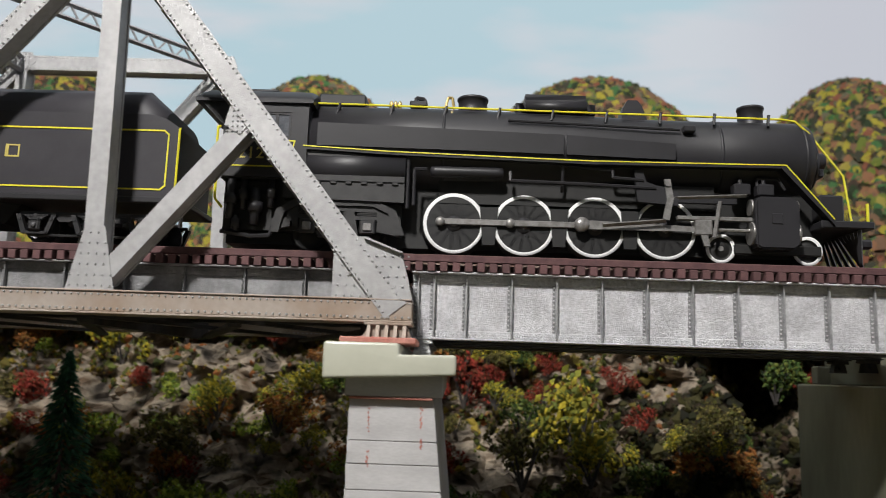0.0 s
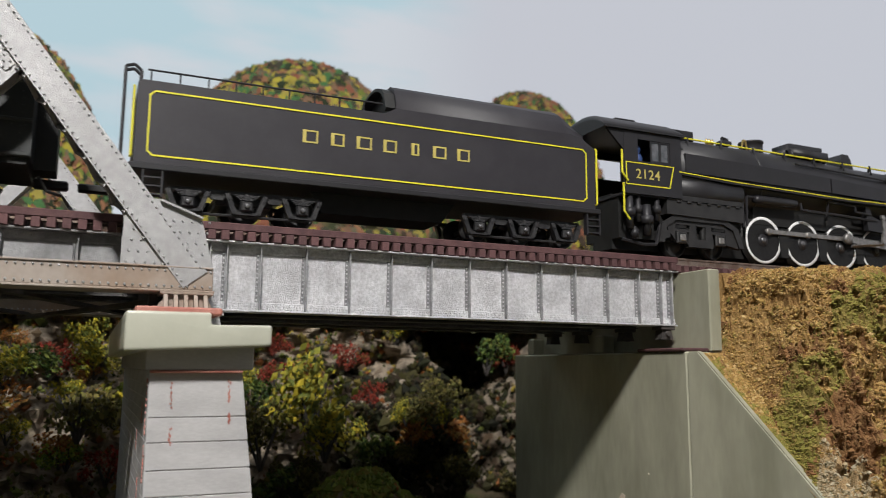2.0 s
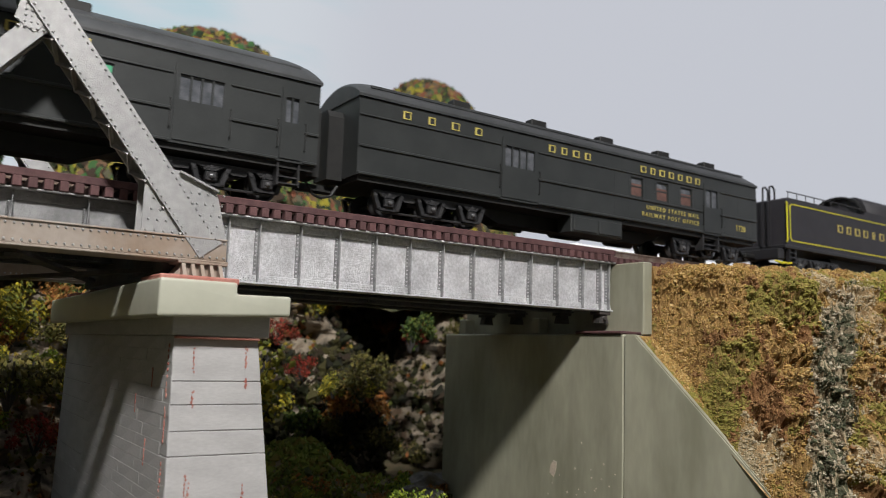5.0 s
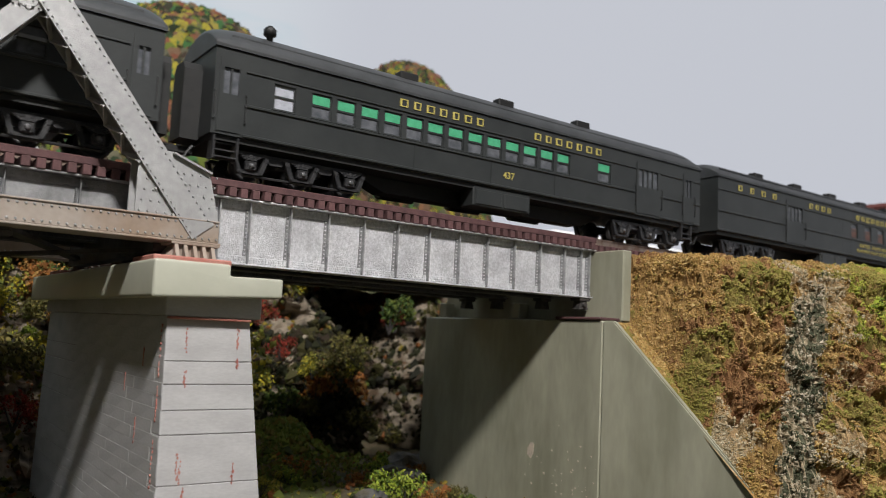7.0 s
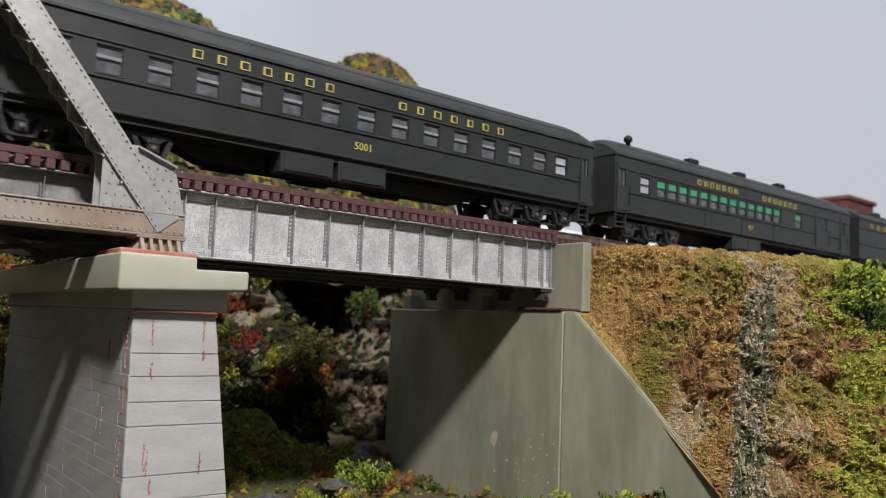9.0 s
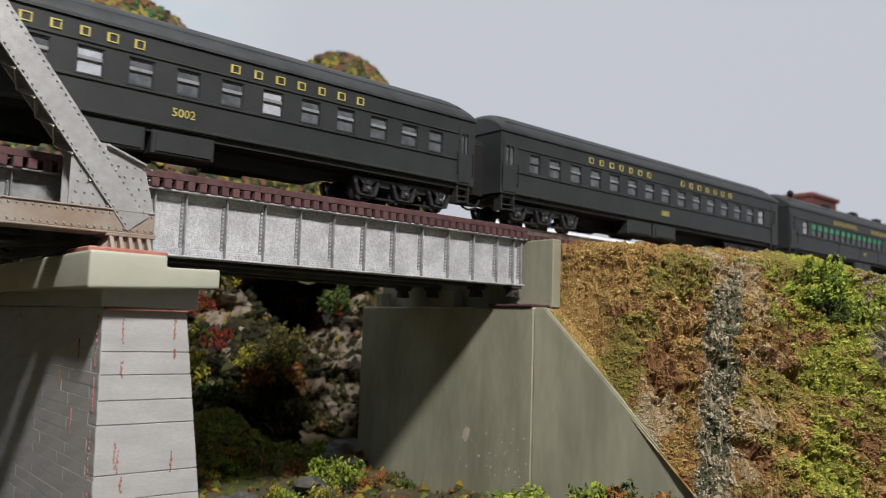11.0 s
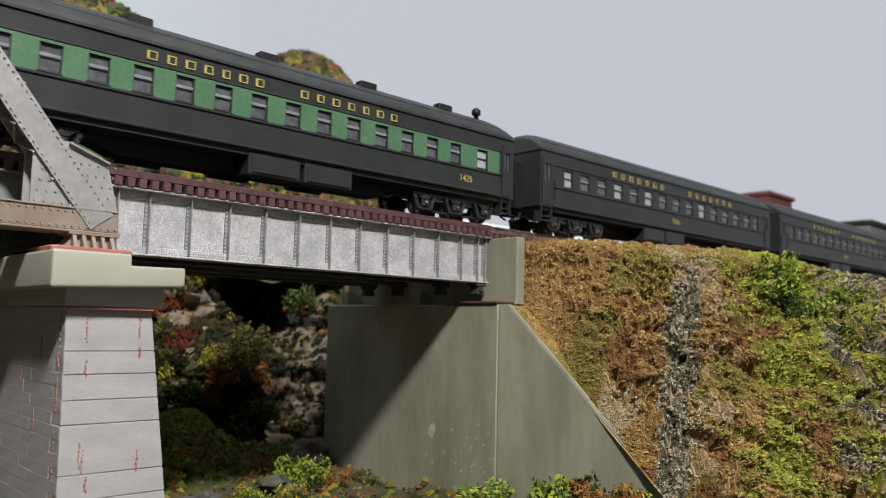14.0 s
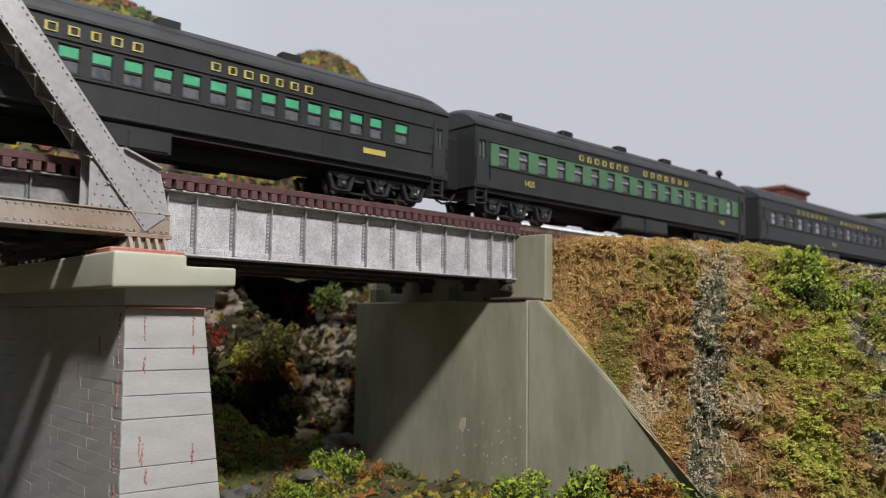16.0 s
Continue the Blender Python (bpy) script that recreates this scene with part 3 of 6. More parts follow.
# ---- abutment ----
def abutment():
    t = thing("bridge_abutment", P(0, 0, 0), "olive-grey painted concrete abutment with sloping wing wall", "abutment")
    bm = BM(); box(bm, 15.1, 19.0, -1.45, 11.3, -13.5, -0.98, 0.06)
    part("breast_wall", bm, ABUT, t)
    bm = BM(); box(bm, 16.22, 16.76, -1.52, 11.0, -0.97, 2.10, 0.05)
    part("back_wall", bm, ABUT, t)
    # wing wall: leans outward to the near side, its top slopes down with the bank
    bm = BM()
    a, b = Vector((15.1, -1.47, 0)), Vector((15.9, -12.0, 0))
    n = Vector((1, 0.07, 0)) * 0.28
    prof = [(0.0, -0.98), (0.05, -0.98), (1.0, -10.4), (1.0, -13.5), (0.0, -13.5)]
    va = [bm.verts.new((a.lerp(b, u) + Vector((0, 0, z)))) for u, z in prof]
    vb = [bm.verts.new((a.lerp(b, u) + n + Vector((0, 0, z)))) for u, z in prof]
    fs = [bm.faces.new(va), bm.faces.new(vb[::-1])]
    for i in range(5):
        fs.append(bm.faces.new((va[i], vb[i], vb[(i + 1) % 5], va[(i + 1) % 5])))
    bmesh.ops.recalc_face_normals(bm, faces=fs)
    bmesh.ops.bevel(bm, geom=bm.edges[:], offset=0.05, segments=2, affect="EDGES")
    part("wing_wall", bm, ABUT, t)
    # seat plate under the girder and a paint chip
    bm = BM(); box(bm, 15.02, 16.9, -1.38, 1.3, -0.975, -0.84, 0.04)
    part("seat_plate", bm, TIE, t, "dark brown bearing seat")
    bm = BM()
    prism(bm, [(2.4, -6.55), (2.62, -6.5), (2.82, -6.75), (2.85, -7.05), (2.6, -7.2), (2.45, -6.95)], 15.085, 15.11, "x")
    part("paint_chip", bm, CHIP, t, "pale chipped patch")
    bm = BM()
    rs = random.Random(3)
    for k in range(46):
        y, z, r = rs.gauss(0.2, 1.3), -7.9 + rs.gauss(0.3, 0.8), rs.uniform(0.015, 0.06)
        if not (-1.35 < y < 6 and -9 < z < -5):
            continue
        prism(bm, [(y - r, z), (y, z - r * 0.8), (y + r * 1.1, z + r * 0.2), (y + r * 0.2, z + r)], 15.088, 15.11, "x")
    part("paint_chip", bm, CHIP, t, "small pale chips low on the wall", "stuff")
    for y in (4.4, 10.2):
        bm = BM(); box(bm, 15.4, 16.0, y - 0.3, y + 0.3, -0.97, -0.2, 0.05)
        part("bearing_block", bm, ABUT, t)
    return t


abutment()


# ---- ground, bank, cliff, hills ----
def fbm(x, y, z=0.0, s=1.0, o=4):
    return noise.fractal(Vector((x * s, y * s, z)), 0.6, 2.1, o, noise_basis="PERLIN_ORIGINAL")


def grid_mesh(xs, ys, f):
    """A sheet of points f(x, y) over two lists."""
    bm = BM()
    rows = [[bm.verts.new(f(x, y)) for x in xs] for y in ys]
    for a, b in zip(rows, rows[1:]):
        for i in range(len(xs) - 1):
            bm.faces.new((a[i], a[i + 1], b[i + 1], b[i])).smooth = True
    return bm


def steps(a, b, s):
    n = int((b - a) / s)
    return [a + (b - a) * i / n for i in range(n + 1)]


def valley_z(x, y):
    return -9.6 + 0.7 * fbm(x, y, 1.0, 0.12) + (0.3 * fbm(x, y, 3, 0.9)) + 1.5 * math.exp(-((x - 12.5) ** 2) / 18 - ((y + 7) ** 2) / 14) + 2.6 * math.exp(-((x - 8.0) ** 2) / 9 - ((y - 14.5) ** 2) / 9)


bm = grid_mesh(steps(-150, -42, 3) + steps(-40, 30, 0.7) + steps(32, 230, 4), steps(-70, -16, 3) + steps(-14, 26, 0.7) + steps(28, 84, 3), lambda x, y: (x, y, valley_z(x, y) - (1.0 if y < -16 else 0)))
structure("ground", bm, GROUND, "valley floor with moss, brown soil and loose scatter", "ground")


def bfbm(x, y, z, s, o=4):
    """Noise laid along the steep face of the bank, so that it is not drawn out downhill."""
    return fbm(0.881 * x - 0.474 * y, 1.8 * (0.474 * x + 0.881 * y), z, s, o)


def bank_z(x, y):
    """The railway bank: flat along the track, steep behind the wing wall, easing towards the front."""
    p1 = -6.42 + 0.713 * x + 1.326 * y
    p2 = -4.6 + 0.62 * (x - 20.6) + 0.6 * (y + 12.2)
    top = 2.08 + 0.24 * min(0.0, y + 5.2) + 0.26 * fbm(x, y, 5, 0.5) + 0.12 * fbm(x, y, 15, 1.6) + 0.3 * math.exp(-((x - 30.5) ** 2) / 8 - ((y + 6) ** 2) / 6)
    lump = 0.8 * bfbm(x, y, 7, 0.36) + 0.5 * abs(bfbm(x, y, 2, 0.25)) + 0.55 * abs(bfbm(x, y, 13, 0.8)) - 0.45
    off = (x - 20.3 - 2.1 * (y + 7.4)) / 2.3
    if y < -5.6:
        lump += -0.45 * math.exp(-off * off * 4) + 0.35 * math.exp(-((off + 0.95) ** 2) * 5) + 0.25 * math.exp(-((off - 1.0) ** 2) * 4)
    lump += 0.7 * abs(bfbm(x, y, 17, 0.55)) - 0.2 + 0.5 * math.exp(-((x - 17.6) ** 2) / 0.9 - ((y + 5.7) ** 2) / 0.5) - 0.55 * math.exp(-((x - 16.6) ** 2) / 0.7 - ((y + 6.8) ** 2) / 0.4)
    lump -= 0.5 * math.exp(-((x - 17.6) ** 2) / 0.5 - ((y + 7.2) ** 2) / 1.2)
    z = max(p1, p2) + lump
    wing = -0.95 + 0.893 * min(0.0, y + 1.47)
    edge = 15.6 + 0.42 * min(2.7, max(0.0, y + 6.0))
    z = min(z, wing + 0.02 + max(0.0, x - edge) * 3.6)
    rough_ = min(1.0, max(0.0, (x - edge) / 0.6))
    z += rough_ * (0.3 * bfbm(x, y, 9, 1.3) + 0.2 * abs(bfbm(x, y, 4, 2.4)) - 0.1 - 0.9 * max(0.0, bfbm(x, y, 70, 0.8) - 0.18))
    if off > 5.2 and y < -7:
        z += min(1.0, off - 5.2) * (0.75 * abs(fbm(x, y, 22, 0.9)) - 0.25)
    k = 1.6
    return -math.log(math.exp(-k * z) + math.exp(-k * top)) / k if abs(z - top) < 30 else min(z, top)


def face_point(x, y, z=None):
    """A place on the bank, pushed out along the face by lumps and clods."""
    z = bank_z(x, y) if z is None else z
    u = 0.881 * x - 0.474 * y
    edge = 15.6 + 0.42 * min(2.7, max(0.0, y + 6.0))
    k = min(1.0, max(0.0, (x - edge) / 0.9)) * min(1.0, max(0.0, (1.9 - z) / 0.8))
    d = 0.6 * fbm(u, z, 91, 0.45) + 0.5 * abs(fbm(u, z, 93, 0.9)) + 0.28 * fbm(u, z, 95, 2.2) + 0.16 * fbm(u, z, 97, 5.0, 2) - 0.2
    return (x - 0.47 * k * d, y - 0.88 * k * d, z + 0.25 * k * d)


# patches of one ground cover on the bank: place, radius, kind
PATCHES = [(16.1, -5.4, 1.1, "moss"), (17.0, -6.6, 0.6, "clay"), (15.9, -6.9, 0.7, "marl"), (19.2, -5.0, 1.1, "moss"), (20.9, -6.0, 1.0, "moss"), (22.6, -6.5, 1.2, "marl"), (25.6, -9.2, 2.3, "grass"), (22.2, -10.6, 1.2, "grass"),
           (24.0, -11.6, 1.3, "grass"), (20.0, -13.0, 0.6, "clay"), (18.0, -12.6, 1.1, "grass"), (20.2, -9.7, 1.0, "moss"), (18.4, -4.0, 1.4, "soil"), (17.4, -2.6, 1.4, "soil"), (27.0, -7.0, 2.0, "moss"), (32.0, -6.5, 4.0, "grass")]


def cover(x, y, z, u):
    """The kind of ground at a place on the bank; u dithers the borders."""
    w = 0.881 * x - 0.474 * y
    off = (x - 20.3 - 2.1 * (y + 7.4)) / 2.3 + 0.3 * fbm(w, z, 2, 0.7)
    ragged = 0.4 * fbm(w, z, 40, 0.7) + 0.35 * fbm(w, z, 44, 1.8) + u
    pull = {}
    for cx, cy, cr, kind in PATCHES:
        pull[kind] = max(pull.get(kind, 0.0), math.exp(-((x - cx) ** 2 + (y - cy) ** 2) / (cr * cr)))
    kind, most = max(pull.items(), key=lambda kv: kv[1])
    if abs(off + 0.05) < 0.60 + 0.4 * u and y < -6.2 + 1.2 * u:
        return "gravel" if fbm(w, z, 61, 2.6) > (0.0 if abs(off) < 0.42 else 0.2) + 1.0 * u else "chalk"
    if off > 5.6 + 2 * u and y < -8 and fbm(w, z, 63, 0.7) > -0.05 + u:
        return "gravel" if fbm(w, z, 64, 1.6) > u else "chalk"
    if most + ragged > 0.42:
        return kind
    if 0.25 * (off - 3.2) + ragged + 0.4 * fbm(w, z, 48, 0.35) > 0.3:
        return "grass" if fbm(w, z, 66, 0.9) > 0.02 + u else "moss"
    if fbm(w, z, 50, 0.5) + 0.6 * fbm(w, z, 51, 1.5) > 0.34 + u:
        return "clay"
    if fbm(w, z, 57, 0.8) + 0.5 * fbm(w, z, 58, 2.0) > 0.4 + u:
        return "moss"
    if 0.6 < off < 2.2 and fbm(w, z, 53, 0.9) > 0.1 + u:
        return "marl"
    return "soil"


def earth(name, c1, c2, c3):
    return mat(name, c1, c2, 2.2, 0.95, 0, 1.0, 22, c3=c3, grain=1.0, spec=0.2)


EARTH = {"soil": earth("tan_soil", (0.19, 0.105, 0.038), (0.34, 0.21, 0.08), (0.25, 0.15, 0.055)), "clay": earth("red_clay", (0.17, 0.08, 0.033), (0.29, 0.16, 0.07), (0.14, 0.065, 0.027)),
         "moss": earth("olive_moss", (0.13, 0.10, 0.03), (0.23, 0.18, 0.052), (0.19, 0.12, 0.045)), "grass": earth("green_turf", (0.12, 0.14, 0.02), (0.24, 0.26, 0.04), (0.22, 0.17, 0.045)),
         "marl": earth("pale_marl_soil", (0.36, 0.24, 0.12), (0.46, 0.33, 0.18), (0.28, 0.18, 0.085)), "gravel": earth("dark_gravel", (0.06, 0.066, 0.04), (0.14, 0.135, 0.085), (0.09, 0.09, 0.055)),
         "chalk": earth("chalky_stone", (0.28, 0.22, 0.14), (0.40, 0.33, 0.22), (0.19, 0.145, 0.09))}
KINDS = list(EARTH)


def bank():
    xs = steps(15.45, 27, 0.075) + steps(27.1, 34, 0.14) + steps(34.5, 90, 0.6) + steps(92, 215, 4)
    ys = steps(-34, -18, 0.5) + steps(-17.8, -15, 0.14) + steps(-14.92, 0.4, 0.075) + steps(1, 11, 0.8)

    def f(x, y):
        if y > -1.0:
            z = 2.06 + 0.02 * fbm(x, y, 1, 2)
        else:
            z = bank_z(x, y)
        if x < 16.7 and y > -1.55:
            z = -1.2
        return face_point(x, y, max(z, -12)) if x > 16.9 or y < -1.6 else (x, y, max(z, -12))
    bm = grid_mesh(xs, ys, f)
    rb = random.Random(31)
    for face in bm.faces:
        c = face.calc_center_median()
        face.smooth = False
        if c.x < 60:
            face.material_index = KINDS.index(cover(c.x, c.y, c.z, rb.uniform(-0.1, 0.1)))
    ob = structure("embankment", bm, EARTH["soil"], "rough brown soil bank beside the track, patched with grass", "bank")
    for k in KINDS[1:]:
        ob.data.materials.append(EARTH[k])
    return ob


bank()


def cleft(x, v):
    """A hollow in the rock beside the abutment, under an overhang."""
    k = min(1.0, max(0.0, (0.9 - v) / 0.12))
    return 12.0 * math.exp(-((x - 19.2) ** 2) / 9) * k * k * (3 - 2 * k)


def cliff():
    """A rocky face behind the bridge with ledges and cracks."""
    bm = BM()
    xs = steps(-75, 34, 0.38)
    vs = steps(0, 1, 0.016)
    rows = []
    for v in vs:
        row = []
        for x in xs:
            y = 15.5 + 9.5 * v + 2.5 * math.sin(x * 0.11 + 1) + max(0, -x - 2) * 0.22 + cleft(x, v)
            z = -9.8 + 13.0 * v ** 0.8
            r = 1.9 * fbm(x, z, 11, 0.16) + 1.1 * abs(fbm(x, z, 5, 0.5)) + 0.35 * fbm(x * 1.3, z * 0.7, 3, 1.5)
            row.append(bm.verts.new((x + 0.5 * fbm(x, z, 21, 0.5), y - r * 1.5, z + 0.5 * fbm(x, z, 31, 0.6))))
        rows.append(row)
    for a, b in zip(rows, rows[1:]):
        for i in range(len(xs) - 1):
            bm.faces.new((a[i], a[i + 1], b[i + 1], b[i])).smooth = False
    return structure("rock_face", bm, ROCK, "pale and brown plaster rock face behind the bridge", "cliff")


cliff()


def backland_z(x, y):
    base = 1.9 + (y - 24) * 0.3
    fade = 1 / (1 + math.exp((x - 48) / 2.5))
    base = base * fade + (1 - fade) * 0.5
    return base + 0.6 * fbm(x, y, 3, 0.3)


bm = grid_mesh(steps(-150, 120, 1.5), steps(22, 60, 1.5), lambda x, y: (x, y, backland_z(x, y)))
structure("backland", bm, HILL, "wooded ground rising behind the rock face", "ground")


def clump_mesh(count, size, spread, lobes=7, leaf=0.55):
    """A ragged crown: small tilted leaf pieces on several uneven lobes, with gaps between."""
    verts, faces = [], []
    centres = [(Vector((random.gauss(0, 0.42), random.gauss(0, 0.42), random.uniform(0.25, 1.05))) * spread, random.uniform(0.28, 0.55) * spread) for _ in range(lobes)]
    for n in range(count):
        mid, rad = centres[n % lobes]
        d = Vector((random.gauss(0, 1), random.gauss(0, 1), random.gauss(0, 1))).normalized()
        c = mid + d * rad * random.uniform(0.45, 1.15)
        s = size * random.uniform(0.5, 1.5)
        a = Vector((random.gauss(0, 1), random.gauss(0, 1), random.gauss(0, 1))).normalized()
        b = a.orthogonal().normalized()
        w = a.cross(b)
        i0 = len(verts)
        verts += [tuple(p) for p in (c + b * s, c + w * s * leaf, c - b * s * 0.9, c - w * s * leaf, c + a * s * 0.35)]
        faces += [(i0, i0 + 1, i0 + 4), (i0 + 1, i0 + 2, i0 + 4), (i0 + 2, i0 + 3, i0 + 4), (i0 + 3, i0, i0 + 4), (i0, i0 + 3, i0 + 2, i0 + 1)]
    bm = BM()
    me = bpy.data.meshes.new("tmp")
    me.from_pydata(verts, [], faces)
    bm.from_mesh(me)
    bpy.data.meshes.remove(me)
    return bm


GREENS = [(0.05, 0.09, 0.02), (0.09, 0.13, 0.03), (0.035, 0.06, 0.02), (0.13, 0.15, 0.03)]
FOLIAGE = {
    "yellow": island_mat("yellow_foliage", [(0.42, 0.34, 0.03), (0.28, 0.24, 0.03), (0.2, 0.2, 0.03), (0.12, 0.14, 0.03)]),
    "orange": island_mat("orange_foliage", [(0.36, 0.14, 0.03), (0.25, 0.1, 0.03), (0.18, 0.07, 0.02), (0.3, 0.17, 0.05)]),
    "red": island_mat("red_foliage", [(0.28, 0.04, 0.025), (0.2, 0.03, 0.02), (0.13, 0.04, 0.02)]),
    "green": island_mat("green_foliage", GREENS),
    "olive": island_mat("olive_foliage", [(0.12, 0.11, 0.03), (0.08, 0.08, 0.02), (0.17, 0.14, 0.04), (0.06, 0.05, 0.02)]),
    "fresh": island_mat("fresh_foliage", [(0.24, 0.30, 0.03), (0.16, 0.22, 0.03), (0.3, 0.34, 0.05), (0.10, 0.15, 0.03)]),
}
MIXED = island_mat("mixed_autumn_foliage", [(0.26, 0.10, 0.06), (0.42, 0.36, 0.05), (0.07, 0.17, 0.06), (0.22, 0.13, 0.08), (0.15, 0.14, 0.09), (0.36, 0.30, 0.07), (0.04, 0.06, 0.03), (0.16, 0.20, 0.04), (0.07, 0.05, 0.035), (0.03, 0.04, 0.02), (0.30, 0.15, 0.08), (0.06, 0.06, 0.04)])

BUSHES = {}


def bush(colour, x, y, z, s=1.0):
    """A low autumn bush: a few stems and a ragged crown."""
    m = P(x, y, z, 0, 0, random.uniform(0, 360)) @ Matrix.Diagonal((s, s, s * random.uniform(0.85, 1.2), 1))
    kinds = BUSHES.setdefault(colour, [])
    if len(kinds) > 2:
        return copy_thing(random.choice(kinds), m)
    t = thing("bush", m, f"small ragged {colour if colour != 'fresh' else 'yellow-green'} foliage bush on the scenery", "bush", "scenery bushes")
    part("crown", clump_mesh(620, 0.095, 1.0), FOLIAGE[colour], t)
    bm = BM()
    for k in range(5):
        q = k * 1.3
        rod(bm, (0, 0, -0.3), (0.5 * math.cos(q), 0.5 * math.sin(q), 0.8), 0.06, 0.02, 5)
    part("stem", bm, DARKSTEEL, t)
    t.scale = (1, 1, 1)
    t.matrix_basis = P(x, y, z)
    kinds.append(t)
    return t


def cliff_point(x, v):
    y = 15.5 + 9.5 * v + 2.5 * math.sin(x * 0.11 + 1) + max(0, -x - 2) * 0.22 + cleft(x, v)
    return y - 1.6, -9.8 + 13.0 * v ** 0.8


def hill(x, y, r, h, label):
    """A rounded hill covered with tufts of autumn woods."""
    t = thing("wooded_hill", P(x, y, 0), label, "hill", "hills behind the bridge")
    bm = BM()
    rings = []
    for i in range(13):
        a = i / 12 * math.pi / 2
        ring = []
        for k in range(28):
            q = k * 2 * math.pi / 28
            rr = r * math.cos(a) * (1 + 0.12 * noise.noise(Vector((math.cos(q) * 1.5 + x, math.sin(q) * 1.5, a))))
            ring.append(bm.verts.new((rr * math.cos(q), rr * math.sin(q) * 0.6, h * math.sin(a))))
        rings.append(ring)
    for a, b in zip(rings, rings[1:]):
        for i in range(28):
            bm.faces.new((a[i], a[(i + 1) % 28], b[(i + 1) % 28], b[i])).smooth = True
    part("slope", bm, HILL, t)
    verts, faces = [], []
    for _ in range(4200):
        a, q = math.asin(random.uniform(0.3, 1)), random.uniform(math.pi * 0.95, 2.05 * math.pi)
        rr = r * math.cos(a) * 1.02 * (1 + 0.12 * noise.noise(Vector((math.cos(q) * 1.5 + x, math.sin(q) * 1.5, a))))
        c = Vector((rr * math.cos(q), rr * math.sin(q) * 0.6, h * math.sin(a)))
        s = random.uniform(0.2, 0.6)
        i0 = len(verts)
        ring = []
        for k in range(6):
            g = k * math.pi / 3 + random.uniform(-0.3, 0.3)
            ring.append(c + Vector((s * math.cos(g), -0.15, s * math.sin(g))) * random.uniform(0.7, 1.2) - Vector((0, 0.1, 0)))
        tip = c + Vector((0, -0.5 * s, 0.25 * s))
        verts += [tuple(p) for p in ring] + [tuple(tip)]
        faces += [(i0 + k, i0 + (k + 1) % 6, i0 + 6) for k in range(6)]
    me = bpy.data.meshes.new("tmp")
    me.from_pydata(verts, [], faces)
    bm = BM(); bm.from_mesh(me)
    bpy.data.meshes.remove(me)
    part("woods", bm, MIXED, t, "tufts in red, yellow and green", "stuff")
    return t


for hx, hr, hh in ((-13.8, 11, 26.0), (12.2, 15.5, 26.5), (36.4, 12, 27.2), (-38, 12, 26.0), (-62, 14, 26.2)):
    hill(hx, 47, hr, hh, "rounded hill covered in red, yellow and green autumn woods")

def scatter(name, points, size, material, label, seed):
    """Ground foam, crumbs and leaf litter strewn over a surface, as one mesh."""
    rnd = random.Random(seed)
    verts, faces = [], []
    for p in points:
        s = size * (0.5 + 0.8 * rnd.random() + 1.9 * rnd.random() ** 10)
        i0 = len(verts)
        q0, lean = rnd.uniform(0, 6.28), rnd.uniform(-0.5, 0.5)
        for k in range(3):
            q, r = q0 + k * 2.094 + rnd.uniform(-0.3, 0.3), s * rnd.uniform(0.7, 1.15)
            verts.append((p[0] + r * math.cos(q), p[1] + r * math.sin(q), p[2] + lean * s * math.cos(q)))
        verts += [(p[0] + rnd.uniform(-0.3, 0.3) * s, p[1] - 0.2 * s, p[2] + s * rnd.uniform(0.6, 1.0)), (p[0], p[1], p[2] - s * 0.8)]
        faces += [(i0, i0 + 1, i0 + 3), (i0 + 1, i0 + 2, i0 + 3), (i0 + 2, i0, i0 + 3), (i0 + 1, i0, i0 + 4), (i0 + 2, i0 + 1, i0 + 4), (i0, i0 + 2, i0 + 4)]
    me = bpy.data.meshes.new(name)
    me.from_pydata(verts, [], faces)
    bm = BM(); bm.from_mesh(me)
    bpy.data.meshes.remove(me)
    return tagged(part(name, bm, material), label, "scatter", "", "stuff")


def close_tones(cols, k=0.55):
    """Colours drawn towards their mean, for crumbs of one kind."""
    mean = [sum(c[i] for c in cols) / len(cols) for i in range(3)]
    return [tuple(m + (c[i] - m) * k for i, m in enumerate(mean)) for c in cols]


rnd = random.Random(8)
SOILBITS = island_mat("soil_crumbs", close_tones([(0.37, 0.22, 0.068), (0.27, 0.145, 0.045), (0.46, 0.30, 0.11), (0.13, 0.07, 0.022), (0.38, 0.25, 0.075), (0.22, 0.17, 0.045), (0.52, 0.37, 0.17)], 0.7))
GRASSBITS = island_mat("grass_crumbs", close_tones([(0.32, 0.35, 0.045), (0.22, 0.25, 0.034), (0.44, 0.43, 0.085), (0.12, 0.14, 0.025), (0.33, 0.25, 0.06)], 0.7))
GRAVELBITS = island_mat("grey_gravel", [(0.09, 0.10, 0.058), (0.06, 0.068, 0.04), (0.14, 0.135, 0.085), (0.04, 0.046, 0.026), (0.08, 0.085, 0.05), (0.30, 0.26, 0.19)])
MARLBITS = island_mat("pale_marl", close_tones([(0.48, 0.40, 0.26), (0.38, 0.30, 0.18), (0.56, 0.49, 0.36), (0.28, 0.21, 0.11), (0.20, 0.17, 0.10)]))
LITTER = island_mat("leaf_litter", [(0.15, 0.12, 0.03), (0.08, 0.09, 0.022), (0.22, 0.08, 0.025), (0.28, 0.21, 0.035), (0.04, 0.05, 0.015), (0.10, 0.07, 0.04), (0.12, 0.14, 0.03)])
CHALKBITS = island_mat("chalk_chips", [(0.40, 0.34, 0.24), (0.31, 0.25, 0.17), (0.48, 0.42, 0.32), (0.20, 0.16, 0.10), (0.12, 0.11, 0.065)])
